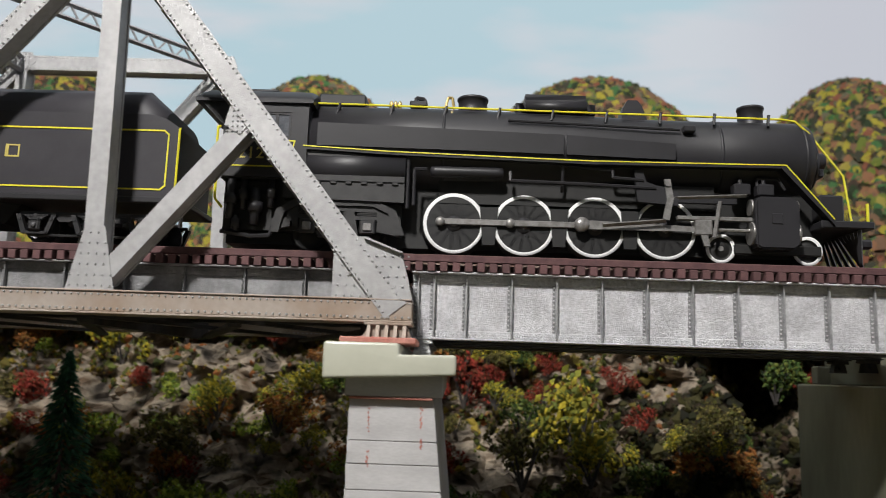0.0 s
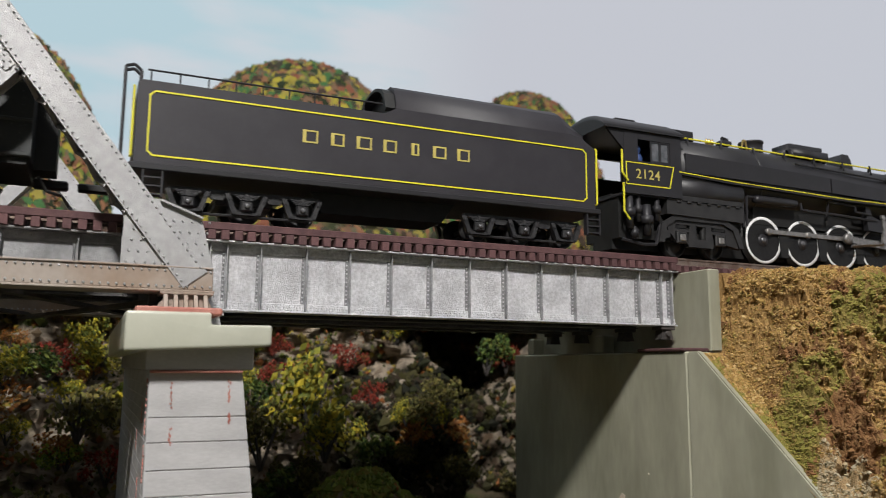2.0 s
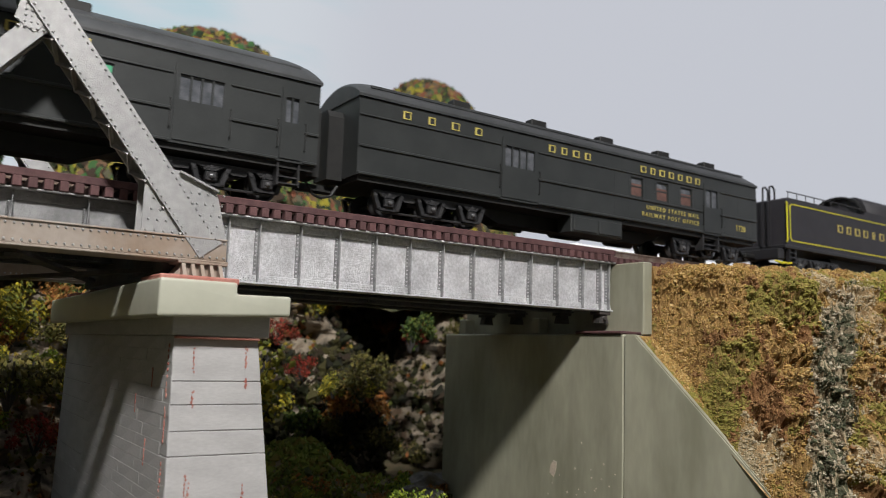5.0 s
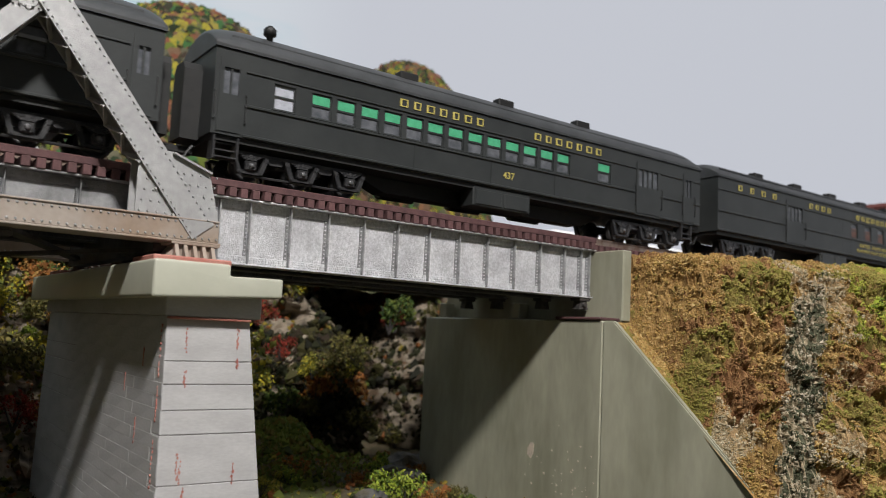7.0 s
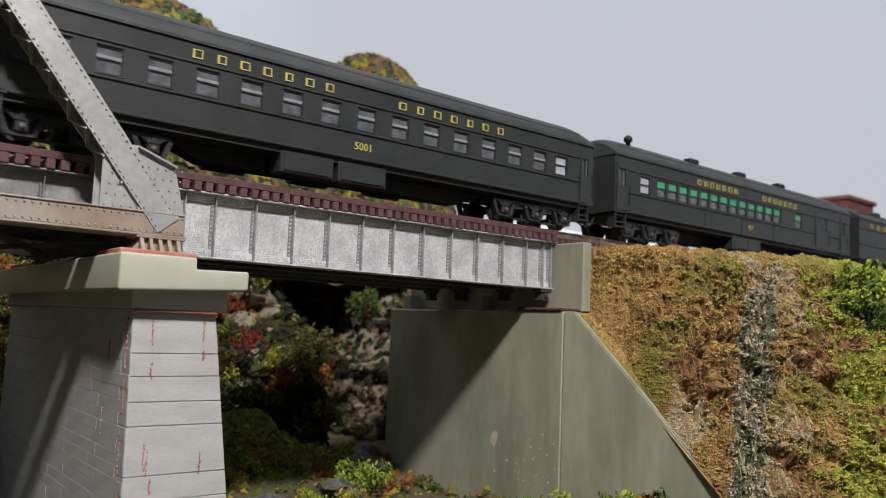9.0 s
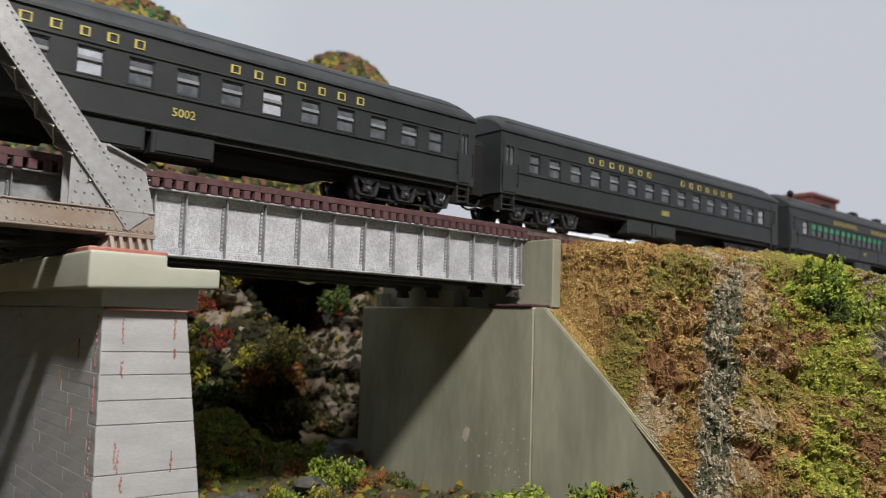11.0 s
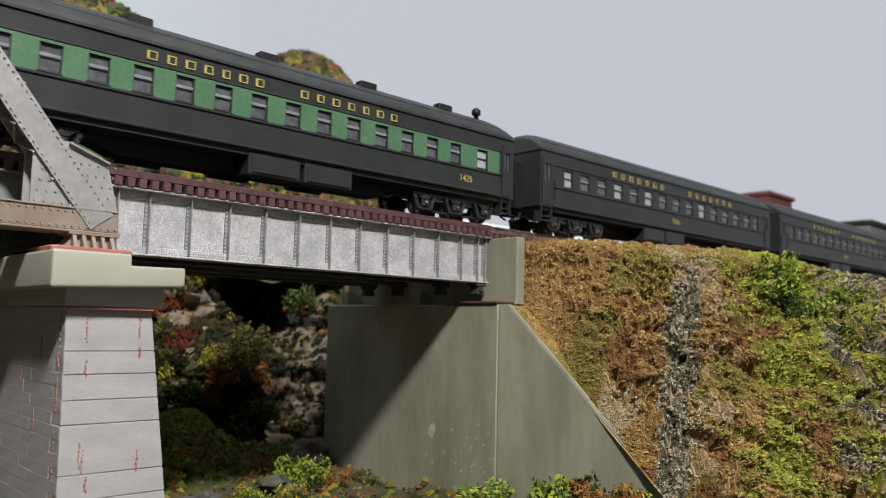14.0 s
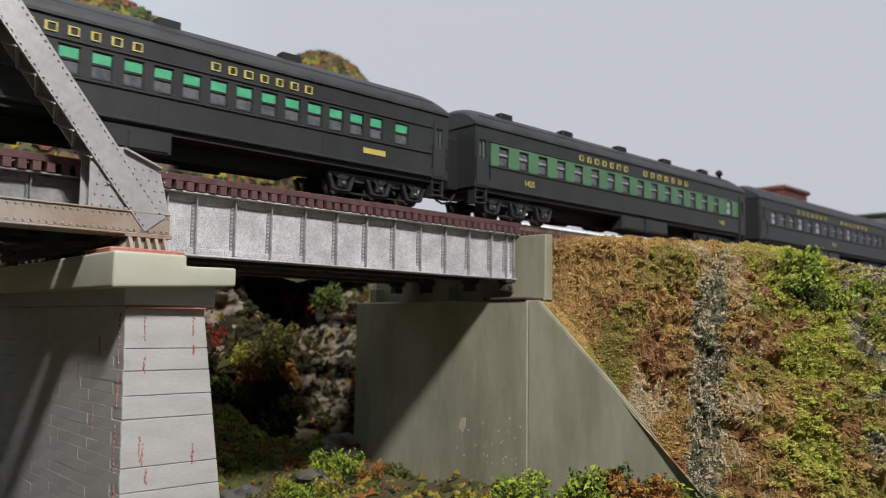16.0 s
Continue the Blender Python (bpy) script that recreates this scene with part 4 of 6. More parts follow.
CLAYBITS = island_mat("clay_crumbs", close_tones([(0.21, 0.095, 0.04), (0.13, 0.06, 0.024), (0.27, 0.14, 0.055), (0.32, 0.20, 0.09), (0.17, 0.09, 0.035)]))
MOSSBITS = island_mat("moss_crumbs", close_tones([(0.21, 0.20, 0.04), (0.13, 0.13, 0.028), (0.29, 0.24, 0.06), (0.28, 0.18, 0.065), (0.24, 0.22, 0.05)]))
crumbs = {k: [] for k in KINDS}
for i in range(330000):
    x, y = 15.65 + 17 * rnd.random() ** 1.35, -1.05 - 14.7 * rnd.random()
    z = bank_z(x, y)
    brink = 15.6 + 0.42 * min(2.7, max(0.0, y + 6.0))
    if x < brink + 0.7 and rnd.random() < 0.6:
        z = rnd.uniform(-0.95 + 0.893 * min(0.0, y + 1.47), z)
        x -= 0.05
    if x < 16.85 and y > -1.6:
        continue
    x, y, z = face_point(x, y, z)
    crumbs[cover(x, y, z, rnd.uniform(-0.12, 0.12))].append((x, y, z))
for k, name, size, bits, label, seed in (("clay", "clay_crumbs", 0.04, CLAYBITS, "reddish brown soil crumbs on the bank", 7), ("soil", "soil_crumbs", 0.04, SOILBITS, "loose brown soil crumbs on the bank", 1),
                                         ("grass", "grass_tufts", 0.05, GRASSBITS, "yellow-green ground foam on the bank", 2), ("gravel", "gravel", 0.042, GRAVELBITS, "dark grey-green gravel washed down the bank", 3),
                                         ("marl", "pale_crumbs", 0.036, MARLBITS, "pale buff marl crumbs on the bank", 12), ("moss", "moss_tufts", 0.044, MOSSBITS, "olive green moss on the bank", 13),
                                         ("chalk", "chalk_chips", 0.045, CHALKBITS, "pale stone chips in the gravel of the bank", 14)):
    scatter(name, crumbs[k], size, bits, label, seed)
litter = []
for i in range(16000):
    x, v = rnd.uniform(-45, 32), rnd.uniform(0.0, 1.0)
    if fbm(x, v * 13, 60, 0.3) < -0.05:
        continue
    z = -9.8 + 13.0 * v ** 0.8
    yy = 15.5 + 9.5 * v + 2.5 * math.sin(x * 0.11 + 1) + max(0, -x - 2) * 0.22 + cleft(x, v)
    r = 1.9 * fbm(x, z, 11, 0.16) + 1.1 * abs(fbm(x, z, 5, 0.5)) + 0.35 * fbm(x * 1.3, z * 0.7, 3, 1.5)
    litter.append((x + 0.5 * fbm(x, z, 21, 0.5), yy - r * 1.5 - 0.05, z + 0.5 * fbm(x, z, 31, 0.6)))
for i in range(9000):
    x, y = rnd.uniform(-30, 16), rnd.uniform(-4, 17)
    litter.append((x, y, valley_z(x, y)))
mound = []
for i in range(5200):
    x, y = rnd.gauss(8.0, 2.0), rnd.gauss(13.6, 1.7)
    mound.append((x, y, valley_z(x, y) + 0.02))
scatter("mound_moss", mound, 0.12, island_mat("mound_moss", [(0.10, 0.13, 0.02), (0.07, 0.09, 0.015), (0.14, 0.16, 0.025), (0.12, 0.10, 0.02)]), "olive green moss on a low mound before the rocks", 15)
# Dark foliage low on the rocks; its near-black tones also paint the recess's shade.
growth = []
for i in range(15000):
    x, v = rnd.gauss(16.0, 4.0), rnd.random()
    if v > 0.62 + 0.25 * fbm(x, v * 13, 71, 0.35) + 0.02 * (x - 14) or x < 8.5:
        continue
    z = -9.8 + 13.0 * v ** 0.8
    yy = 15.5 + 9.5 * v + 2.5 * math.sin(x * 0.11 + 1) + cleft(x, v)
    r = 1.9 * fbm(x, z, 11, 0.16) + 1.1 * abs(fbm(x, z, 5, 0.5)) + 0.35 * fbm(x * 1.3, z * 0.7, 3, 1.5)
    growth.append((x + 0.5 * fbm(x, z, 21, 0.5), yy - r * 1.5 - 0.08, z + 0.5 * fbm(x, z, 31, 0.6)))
scatter("shade_growth", growth, 0.22, island_mat("shade_growth", [(0.022, 0.024, 0.010), (0.035, 0.032, 0.013), (0.03, 0.02, 0.012), (0.05, 0.045, 0.015), (0.016, 0.016, 0.01)]), "dark foliage low on the rock face, also standing in for shade", 16)
scatter("leaf_litter", litter, 0.16, LITTER, "autumn leaf litter and moss on rocks and valley floor", 4)
random.seed(5)
for i in range(230):
    x = random.uniform(-45, 30)
    v = random.uniform(0.02, 0.95)
    if 8.0 < x < 19.5 and v > 0.3 and i % 4:
        continue
    y, z = cliff_point(x, v)
    colour = random.choice(["olive", "olive", "green", "green", "yellow", "orange", "red", "olive", "yellow"] if x > -2 else ["olive", "fresh", "yellow", "orange", "yellow", "orange", "red", "fresh"])
    bush(colour, x, y, z - 0.4, random.uniform(0.6, 1.5))
backwoods = []
for i in range(420):
    x, y = random.uniform(-55, 44), random.uniform(23, 42)
    r = random.uniform(0.7, 1.8)
    for k in range(60):
        d = Vector((random.gauss(0, 1), random.gauss(0, 1), random.gauss(0, 1))).normalized() * r
        backwoods.append((x + d.x, y + d.y, backland_z(x, y) + abs(d.z)))
scatter("far_woods", backwoods, 0.38, island_mat("far_woods_foliage", [(0.34, 0.28, 0.07), (0.16, 0.15, 0.05), (0.26, 0.14, 0.07), (0.10, 0.12, 0.05), (0.38, 0.33, 0.22), (0.34, 0.29, 0.22), (0.3, 0.26, 0.2)]), "yellow and olive woods behind the rock face", 6)
for i in range(60):
    x, y = random.uniform(-18, 15), random.uniform(0, 15)
    if -4.5 < x < 0.5:
        continue
    bush(random.choice(["olive", "green", "orange", "yellow", "fresh"]), x, y, valley_z(x, y) - 0.2, random.uniform(0.3, 0.8))
for x, y, c, k in ((9.6, -5.9, "fresh", 1.3), (10.4, -5.4, "fresh", 1.1), (11.2, -7.4, "fresh", 1.2), (12.0, -7.0, "yellow", 0.8), (12.7, -8.9, "orange", 1.2), (13.3, -9.2, "orange", 1.0), (13.9, -8.6, "green", 1.2), (14.4, -9.6, "fresh", 1.1), (8.4, -4.6, "yellow", 1.0), (7.3, -3.8, "orange", 0.9), (6.4, -4.4, "olive", 0.9), (11.0, -4.0, "orange", 0.7), (13.2, -7.2, "green", 1.0), (6.0, 2.0, "fresh", 0.9), (9.0, 4.5, "yellow", 0.9), (10.6, 6.2, "fresh", 1.2), (12.6, 6.6, "orange", 0.7)):
    bush(c, x, y, valley_z(x, y) - 0.25, k)
for x, y, c, k in ((24.5, -9.6, "fresh", 1.3), (25.2, -10.3, "fresh", 1.1), (25.6, -9.3, "fresh", 1.1), (24.7, -9.9, "green", 0.9), (24.2, -10.4, "green", 0.6), (26.4, -10.8, "fresh", 0.7), (27.4, -11.6, "fresh", 0.8), (26.0, -12.2, "fresh", 0.6)):
    bush(c, x, y, bank_z(x, y) - 0.3, k)


for x, y, z, c, k in ((6.2, 17.0, -4.6, "yellow", 2.4), (6.8, 16.5, -6.0, "yellow", 1.6), (4.6, 19.0, -2.4, "red", 0.7), (8.6, 19.0, -1.6, "red", 0.9), (-9.5, 17.5, -4.2, "orange", 1.5), (-8.2, 18.5, -2.6, "yellow", 1.3), (-6.3, 18.5, -2.0, "green", 1.2), (-4.9, 16.8, -4.6, "olive", 1.9), (-12.5, 17.0, -3.4, "yellow", 1.2), (-14.8, 16.5, -5.5, "olive", 1.7), (-13.0, 13.5, -8.8, "fresh", 1.4), (-10.0, 13.0, -9.0, "fresh", 1.3), (7.4, 11.4, -9.2, "orange", 0.7), (9.6, 11.8, -9.2, "orange", 0.6), (5.4, 9.6, -9.3, "yellow", 0.6), (12.2, 11.0, -9.3, "fresh", 0.9), (14.2, 10.2, -9.3, "orange", 0.5), (11.0, 9.0, -9.4, "orange", 0.5), (13.6, 16.6, -3.6, "olive", 1.3), (11.6, 17.4, -4.6, "yellow", 0.8), (-6.5, 13.0, -8.8, "olive", 1.5), (-16.0, 12.0, -9.2, "yellow", 1.1), (3.2, 15.0, -6.0, "olive", 1.7), (12.8, 16.2, -4.6, "olive", 1.4), (13.4, 16.0, -4.6, "yellow", 0.7), (9.6, 17.4, -3.6, "red", 0.8), (16.4, 17.0, -1.6, "green", 1.3), (2.0, 18.0, -2.6, "yellow", 1.0)):
    bush(c, x, y, z, k)


def conifer(x, y, z, h):
    """A dark spruce: a tapered trunk and drooping whorls of needles."""
    t = thing("spruce_tree", P(x, y, z), "dark green spruce tree standing before the rock face", "tree", "spruces")
    bm = BM(); rod(bm, (0, 0, -0.3), (0, 0, h), 0.16, 0.03, 8)
    part("trunk", bm, TIE, t)
    verts, faces = [], []
    for i in range(1500):
        u = random.random() ** 0.8
        r = (1 - u) * h * 0.27 * random.uniform(0.25, 1.05) + 0.05
        q = random.uniform(0, 2 * math.pi)
        c = Vector((r * math.cos(q), r * math.sin(q), h * (0.08 + 0.92 * u) - r * 0.35))
        out = Vector((math.cos(q), math.sin(q), -0.5)) * random.uniform(0.15, 0.32)
        side = Vector((-math.sin(q), math.cos(q), random.uniform(-0.3, 0.3))) * 0.07
        i0 = len(verts)
        verts += [tuple(c - out), tuple(c + side), tuple(c + out), tuple(c - side), tuple(c + Vector((0, 0, 0.08)))]
        faces += [(i0, i0 + 1, i0 + 4), (i0 + 1, i0 + 2, i0 + 4), (i0 + 2, i0 + 3, i0 + 4), (i0 + 3, i0, i0 + 4), (i0, i0 + 3, i0 + 2, i0 + 1)]
    me = bpy.data.meshes.new("tmp")
    me.from_pydata(verts, [], faces)
    bm = BM(); bm.from_mesh(me)
    bpy.data.meshes.remove(me)
    part("crown", bm, SPRUCE, t)
    return t


def boulder(x, y, s, seed):
    """A rough grey stone half sunk in the valley floor."""
    bm = BM()
    bmesh.ops.create_icosphere(bm, subdivisions=3, radius=s)
    for v in bm.verts:
        k = 1 + 0.5 * noise.fractal(v.co * (0.9 / s) + Vector((seed, 0, 0)), 0.7, 2.1, 4, noise_basis="PERLIN_ORIGINAL")
        v.co = Vector((v.co.x * 1.35 * k, v.co.y * k, v.co.z * 0.55 * k))
    ob = part("boulder", bm, STONE)
    ob.matrix_basis = P(x, y, valley_z(x, y) + 0.15 * s, 0, 0, seed * 47)
    return tagged(ob, "rough grey boulder half sunk in the valley floor", "rock", "valley boulders")


STONE = mat("grey_boulder", (0.045, 0.044, 0.042), (0.11, 0.105, 0.10), 1.2, 0.9, 0, 1.0, 12, c3=(0.10, 0.085, 0.06))
for k, (bx, by, bs) in enumerate(((6.4, 7.4, 0.9), (9.6, 6.6, 0.8), (12.8, 9.8, 0.9), (14.4, 11.8, 1.2), (7.0, 4.8, 0.6))):
    boulder(bx, by, bs, k + 1)
SPRUCE = island_mat("spruce_needles", [(0.02, 0.07, 0.035), (0.03, 0.09, 0.04), (0.015, 0.05, 0.025)])
conifer(-18.6, 13.0, -9.8, 9.2)


def brick_house(x, y, z):
    """A small red building seen over the roofs of the far cars."""
    t = thing("brick_building", P(x, y, z), "small red brick building with a flat roof far behind the train", "building")
    bm = BM(); box(bm, -3.2, 3.2, -3, 3, 0, 8.6, 0.05)
    part("wall", bm, BRICKRED, t)
    bm = BM(); box(bm, -3.5, 3.5, -3.3, 3.3, 8.6, 9.1, 0.1)
    part("roof", bm, BRICKRED, t)


bm = grid_mesh(steps(44, 200, 3), steps(14, 82, 3), lambda x, y: (x, y, 1.6 + 0.3 * fbm(x, y, 2, 0.2)))
structure("upland", bm, HILL, "plain ground beyond the embankment", "ground")
brick_house(82, 18, 5.5)
def depot(x, y, z):
    """A pale grey building with a flat roof and a dark green tower, far down the layout."""
    t = thing("depot_building", P(x, y, z), "pale grey flat-roofed building with a dark green corner tower", "building")
    bm = BM(); box(bm, -2, 16, -4, 4, 0, 11.0, 0.1)
    part("wall", bm, WALLMAT, t)
    bm = BM(); box(bm, -2.4, 16.4, -4.4, 4.4, 11.0, 11.6, 0.1)
    part("roof", bm, DARKSTEEL, t)
    bm = BM(); box(bm, 9.2, 14.0, -7.4, -4.6, 0, 17.0, 0.15)
    tower = part("tower", bm, BRIGHTGREEN, t, "dark green tower")
    bm = BM(); box(bm, 8.6, 14.6, -8.0, -4.4, 17.0, 18.2, 0.2)
    part("tower_roof", bm, DARKSTEEL, tower)


depot(101.5, 15.0, 1.6)
bm = BM(); box(bm, 22.3, 75, 9.0, 13.5, 2.3, 4.6, 0.4)
tagged(part("foam_board", bm, FOAM), "white foam block lying behind the track", "board")


# ---- train: local x runs along the train, z from the rail top ----
RUN = [(0, 0.0), (1.5, 16.2), (3.5, 37.9), (7, 75.7), (9, 97.15), (12.5, 134.8), (14.5, 156.4), (16, 172.0)]
SPIN = []       # (wheelset, place in its parent, radius)
TRAIN = []


def travel(t):
    for (a, p), (b, q) in zip(RUN, RUN[1:]):
        if t <= b + 1e-9:
            return p + (q - p) * (t - a) / (b - a)
    return RUN[-1][1]


def lettering(text, size, x, z, y, parent, material, label="", spread=1.0):
    """Raised words or numbers on the near side, in the built-in font."""
    cu = bpy.data.curves.new("lettering", "FONT")
    cu.body, cu.size, cu.extrude, cu.align_x, cu.align_y = text, size * CM, 0.00008, "CENTER", "CENTER"
    cu.space_character, cu.resolution_u, cu.offset = spread, 2, 0.00004 * size
    tmp = new("tmp", cu)
    bpy.context.view_layer.update()
    me = bpy.data.meshes.new_from_object(tmp)
    bpy.data.objects.remove(tmp)
    me.materials.clear()
    me.materials.append(material)
    me.transform(Matrix.Rotation(math.pi / 2, 4, "X"))
    ob = new("lettering", me)
    ob.parent = parent
    ob.location = (x * CM, y * CM, z * CM)
    return tagged(ob, label, "", "", "stuff")


def letter_bars(widths, x0, x1, z, h, y, parent, label="row of plain gold shapes in place of the name"):
    """The name on the side as plain open gold blocks with one heavy side each."""
    bm = BM()
    n = len(widths)
    for i, w in enumerate(widths):
        c = x0 + (x1 - x0) * (i + 0.5) / n
        w = w * h * 0.56
        box(bm, c - w, c - w + 0.26 * h, y - 0.010, y + 0.02, z - h / 2, z + h / 2)
        box(bm, c + w - 0.13 * h, c + w, y - 0.010, y + 0.02, z - h / 2, z + h / 2)
        for zz in ((-0.5, -0.38), (0.38, 0.5)):
            box(bm, c - w + 0.262 * h, c + w - 0.132 * h, y - 0.009, y + 0.018, z + zz[0] * h, z + zz[1] * h)
    return part("lettering_bar", bm, GOLD, parent, label, "stuff")


def wall_grid(xs, zs, holes, y0, y1):
    """A wall with real openings: a sheet with holes given thickness. holes: boxes (x0, x1, z0, z1)."""
    xs = sorted(set(round(v, 3) for v in list(xs) + [h[0] for h in holes] + [h[1] for h in holes]))
    zs = sorted(set(round(v, 3) for v in list(zs) + [h[2] for h in holes] + [h[3] for h in holes]))
    bm = BM()
    grid = {}

    def vert(i, k, y):
        if (i, k, y) not in grid:
            grid[i, k, y] = bm.verts.new((xs[i], y, zs[k]))
        return grid[i, k, y]

    def solid(i, k):
        if not (0 <= i < len(xs) - 1 and 0 <= k < len(zs) - 1):
            return False
        cx, cz = (xs[i] + xs[i + 1]) / 2, (zs[k] + zs[k + 1]) / 2
        return not any(a < cx < b and c < cz < d for a, b, c, d in holes)

    for i in range(len(xs) - 1):
        for k in range(len(zs) - 1):
            if not solid(i, k):
                continue
            bm.faces.new([vert(a, b, y0) for a, b in ((i, k), (i + 1, k), (i + 1, k + 1), (i, k + 1))])
            bm.faces.new([vert(a, b, y1) for a, b in ((i, k), (i, k + 1), (i + 1, k + 1), (i + 1, k))])
            for (di, dk), ((a, b), (c, d)) in (((-1, 0), ((i, k), (i, k + 1))), ((1, 0), ((i + 1, k), (i + 1, k + 1))), ((0, -1), ((i, k), (i + 1, k))), ((0, 1), ((i, k + 1), (i + 1, k + 1)))):
                if not solid(i + di, k + dk):
                    bm.faces.new([vert(a, b, y0), vert(c, d, y0), vert(c, d, y1), vert(a, b, y1)])
    bmesh.ops.recalc_face_normals(bm, faces=bm.faces)
    return bm


SHARED = {}


def wheel_bm(r):
    bm = BM()
    for s in (-1, 1):
        lathe(bm, (0, s * 0.80, 0), [(0.1, 0.14 * s), (r * 0.55, 0.10 * s), (r * 0.78, 0.02 * s), (r * 0.84, 0.12 * s), (r, 0.12 * s), (r, -0.06 * s), (r * 1.08, -0.08 * s), (r * 1.08, -0.14 * s), (0.1, -0.12 * s)], 18)
    rod(bm, (0, -0.7, 0), (0, 0.7, 0), 0.12, seg=8)
    return bm


def truck(parent, x, axles, r=0.5):
    """A six- or four-wheel truck: bolster, side frames with pedestals, journal boxes, springs, wheelsets."""
    key = tuple(axles)
    bm = BM(); box(bm, -0.9, 0.9, -0.95, 0.95, 0.55, 0.85, 0.05)
    t = part("truck", bm, TRUCKMAT, parent, "black cast truck")
    t.location = (x * CM, 0, 0)
    a0, a1 = min(axles), max(axles)
    for s in (-1, 1):
        k = ("frame", key, s)
        if k not in SHARED:
            bm = BM()
            ya, yb = s * 1.10 - 0.07, s * 1.10 + 0.07
            prism(bm, [(a0 - 0.62, 0.86), (a0 - 0.55, 0.97), (a1 + 0.55, 0.97), (a1 + 0.62, 0.86)], ya, yb)
            for a, b in zip(axles, axles[1:]):
                prism(bm, [(a + 0.5, 0.87), (b - 0.5, 0.87), (b - 0.72, 0.66), (a + 0.72, 0.66)], ya + 0.02, yb - 0.02)
            rod(bm, (a0 - 0.2, s * 1.12, 0.2), (a1 + 0.2, s * 1.12, 0.2), 0.045, seg=6)
            SHARED[k] = part("side_frame", bm, TRUCKMAT, t).data
        else:
            share("side_frame", SHARED[k], t, Matrix())
        for a in axles:
            if "pedestal" not in SHARED:
                bm = BM()
                for q in (-1, 1):
                    prism(bm, [(q * 0.66, 0.37), (q * 0.5, 0.37), (q * 0.27, -0.26), (q * 0.43, -0.26)], -0.09, 0.09)
                    rod(bm, (q * 0.36, -0.12, -0.2), (q * 0.36, -0.06, -0.2), 0.05, seg=6)
                    rod(bm, (q * 0.52, -0.12, 0.22), (q * 0.52, -0.06, 0.22), 0.05, seg=6)
                prism(bm, [(-0.34, -0.18), (0.34, -0.18), (0.36, -0.27), (-0.36, -0.27)], -0.10, 0.09)
                ob = part("pedestal", bm, TRUCKMAT, t)
                SHARED["pedestal"] = ob.data
            else:
                ob = share("pedestal", SHARED["pedestal"], t, Matrix())
            ob.matrix_basis = P(a, s * 1.16, 0.5, 0, 0, 0 if s < 0 else 180)
            if "journal" not in SHARED:
                bm = BM()
                box(bm, -0.19, 0.19, -0.12, 0.10, -0.17, 0.18, 0.05)
                prism(bm, [(-0.17, 0.17), (0.17, 0.17), (0.12, 0.25), (-0.12, 0.25)], -0.13, 0.08)
                ob = part("journal_box", bm, TRUCKMAT, t)
                SHARED["journal"] = ob.data
                bm = BM(); lathe(bm, (0, 0, 0), [(0.02, -0.19), (0.07, -0.18), (0.10, -0.12), (0.02, -0.1)], 10)
                SHARED["lid"] = part("journal_lid", bm, LID, ob, "dull steel journal lid").data
            else:
                ob = share("journal_box", SHARED["journal"], t, Matrix())
                share("journal_lid", SHARED["lid"], ob, Matrix())
            ob.matrix_basis = P(a, s * 1.24, 0.5, 0, 0, 0 if s < 0 else 180)
            if "spring" not in SHARED:
                bm = BM()
                for i in range(4):
                    box(bm, -0.40 + 0.06 * i, 0.40 - 0.06 * i, -0.07, 0.07, -0.045 * i, -0.045 * i + 0.034)
                box(bm, -0.05, 0.05, -0.09, 0.09, -0.15, 0.06)
                ob = part("leaf_spring", bm, TRUCKMAT, t)
                SHARED["spring"] = ob.data
            else:
                ob = share("leaf_spring", SHARED["spring"], t, Matrix())
            ob.matrix_basis = P(a, s * 1.2, 0.83)
    for a in axles:
        k = ("wheel", r)
        if k not in SHARED:
            w = part("wheelset", wheel_bm(r), TRUCKMAT, t)
            SHARED[k] = w.data
        else:
            w = share("wheelset", SHARED[k], t, Matrix())
        SPIN.append((w, (a, 0, r), r))
    return t


def roof_bm(x0, x1, z0, rise, half, hood=1.3, power=2.3):
    """An arched roof with rounded-down ends."""
    bm = BM()
    n = 14
    xs = [x0 + hood * (1 - math.cos(q * math.pi / 2 / 5)) for q in range(6)]
    xs = xs + [x1 - (v - x0) for v in reversed(xs)]
    rings = []
    for i, x in enumerate(xs):
        d = min(x - x0, x1 - x)
        f = 1.0 if d >= hood else 0.62 + 0.38 * math.sqrt(max(0, 1 - ((hood - d) / hood) ** 2))
        ring = [bm.verts.new((x, half * (2 * j / n - 1), z0 + rise * f * (1 - abs(2 * j / n - 1) ** power))) for j in range(n + 1)]
        ring += [bm.verts.new((x, half, z0 - 0.1)), bm.verts.new((x, -half, z0 - 0.1))]
        rings.append(ring)
    m = n + 3
    for a, b in zip(rings, rings[1:]):
        for j in range(m):
            f = bm.faces.new((a[j], b[j], b[(j + 1) % m], a[(j + 1) % m]))
            f.smooth = j < n
    bm.faces.new(rings[0])
    bm.faces.new(rings[-1][::-1])
    bmesh.ops.recalc_face_normals(bm, faces=bm.faces)
    return bm


HALF = 1.65
SILL, EAVE = 1.28, 4.18


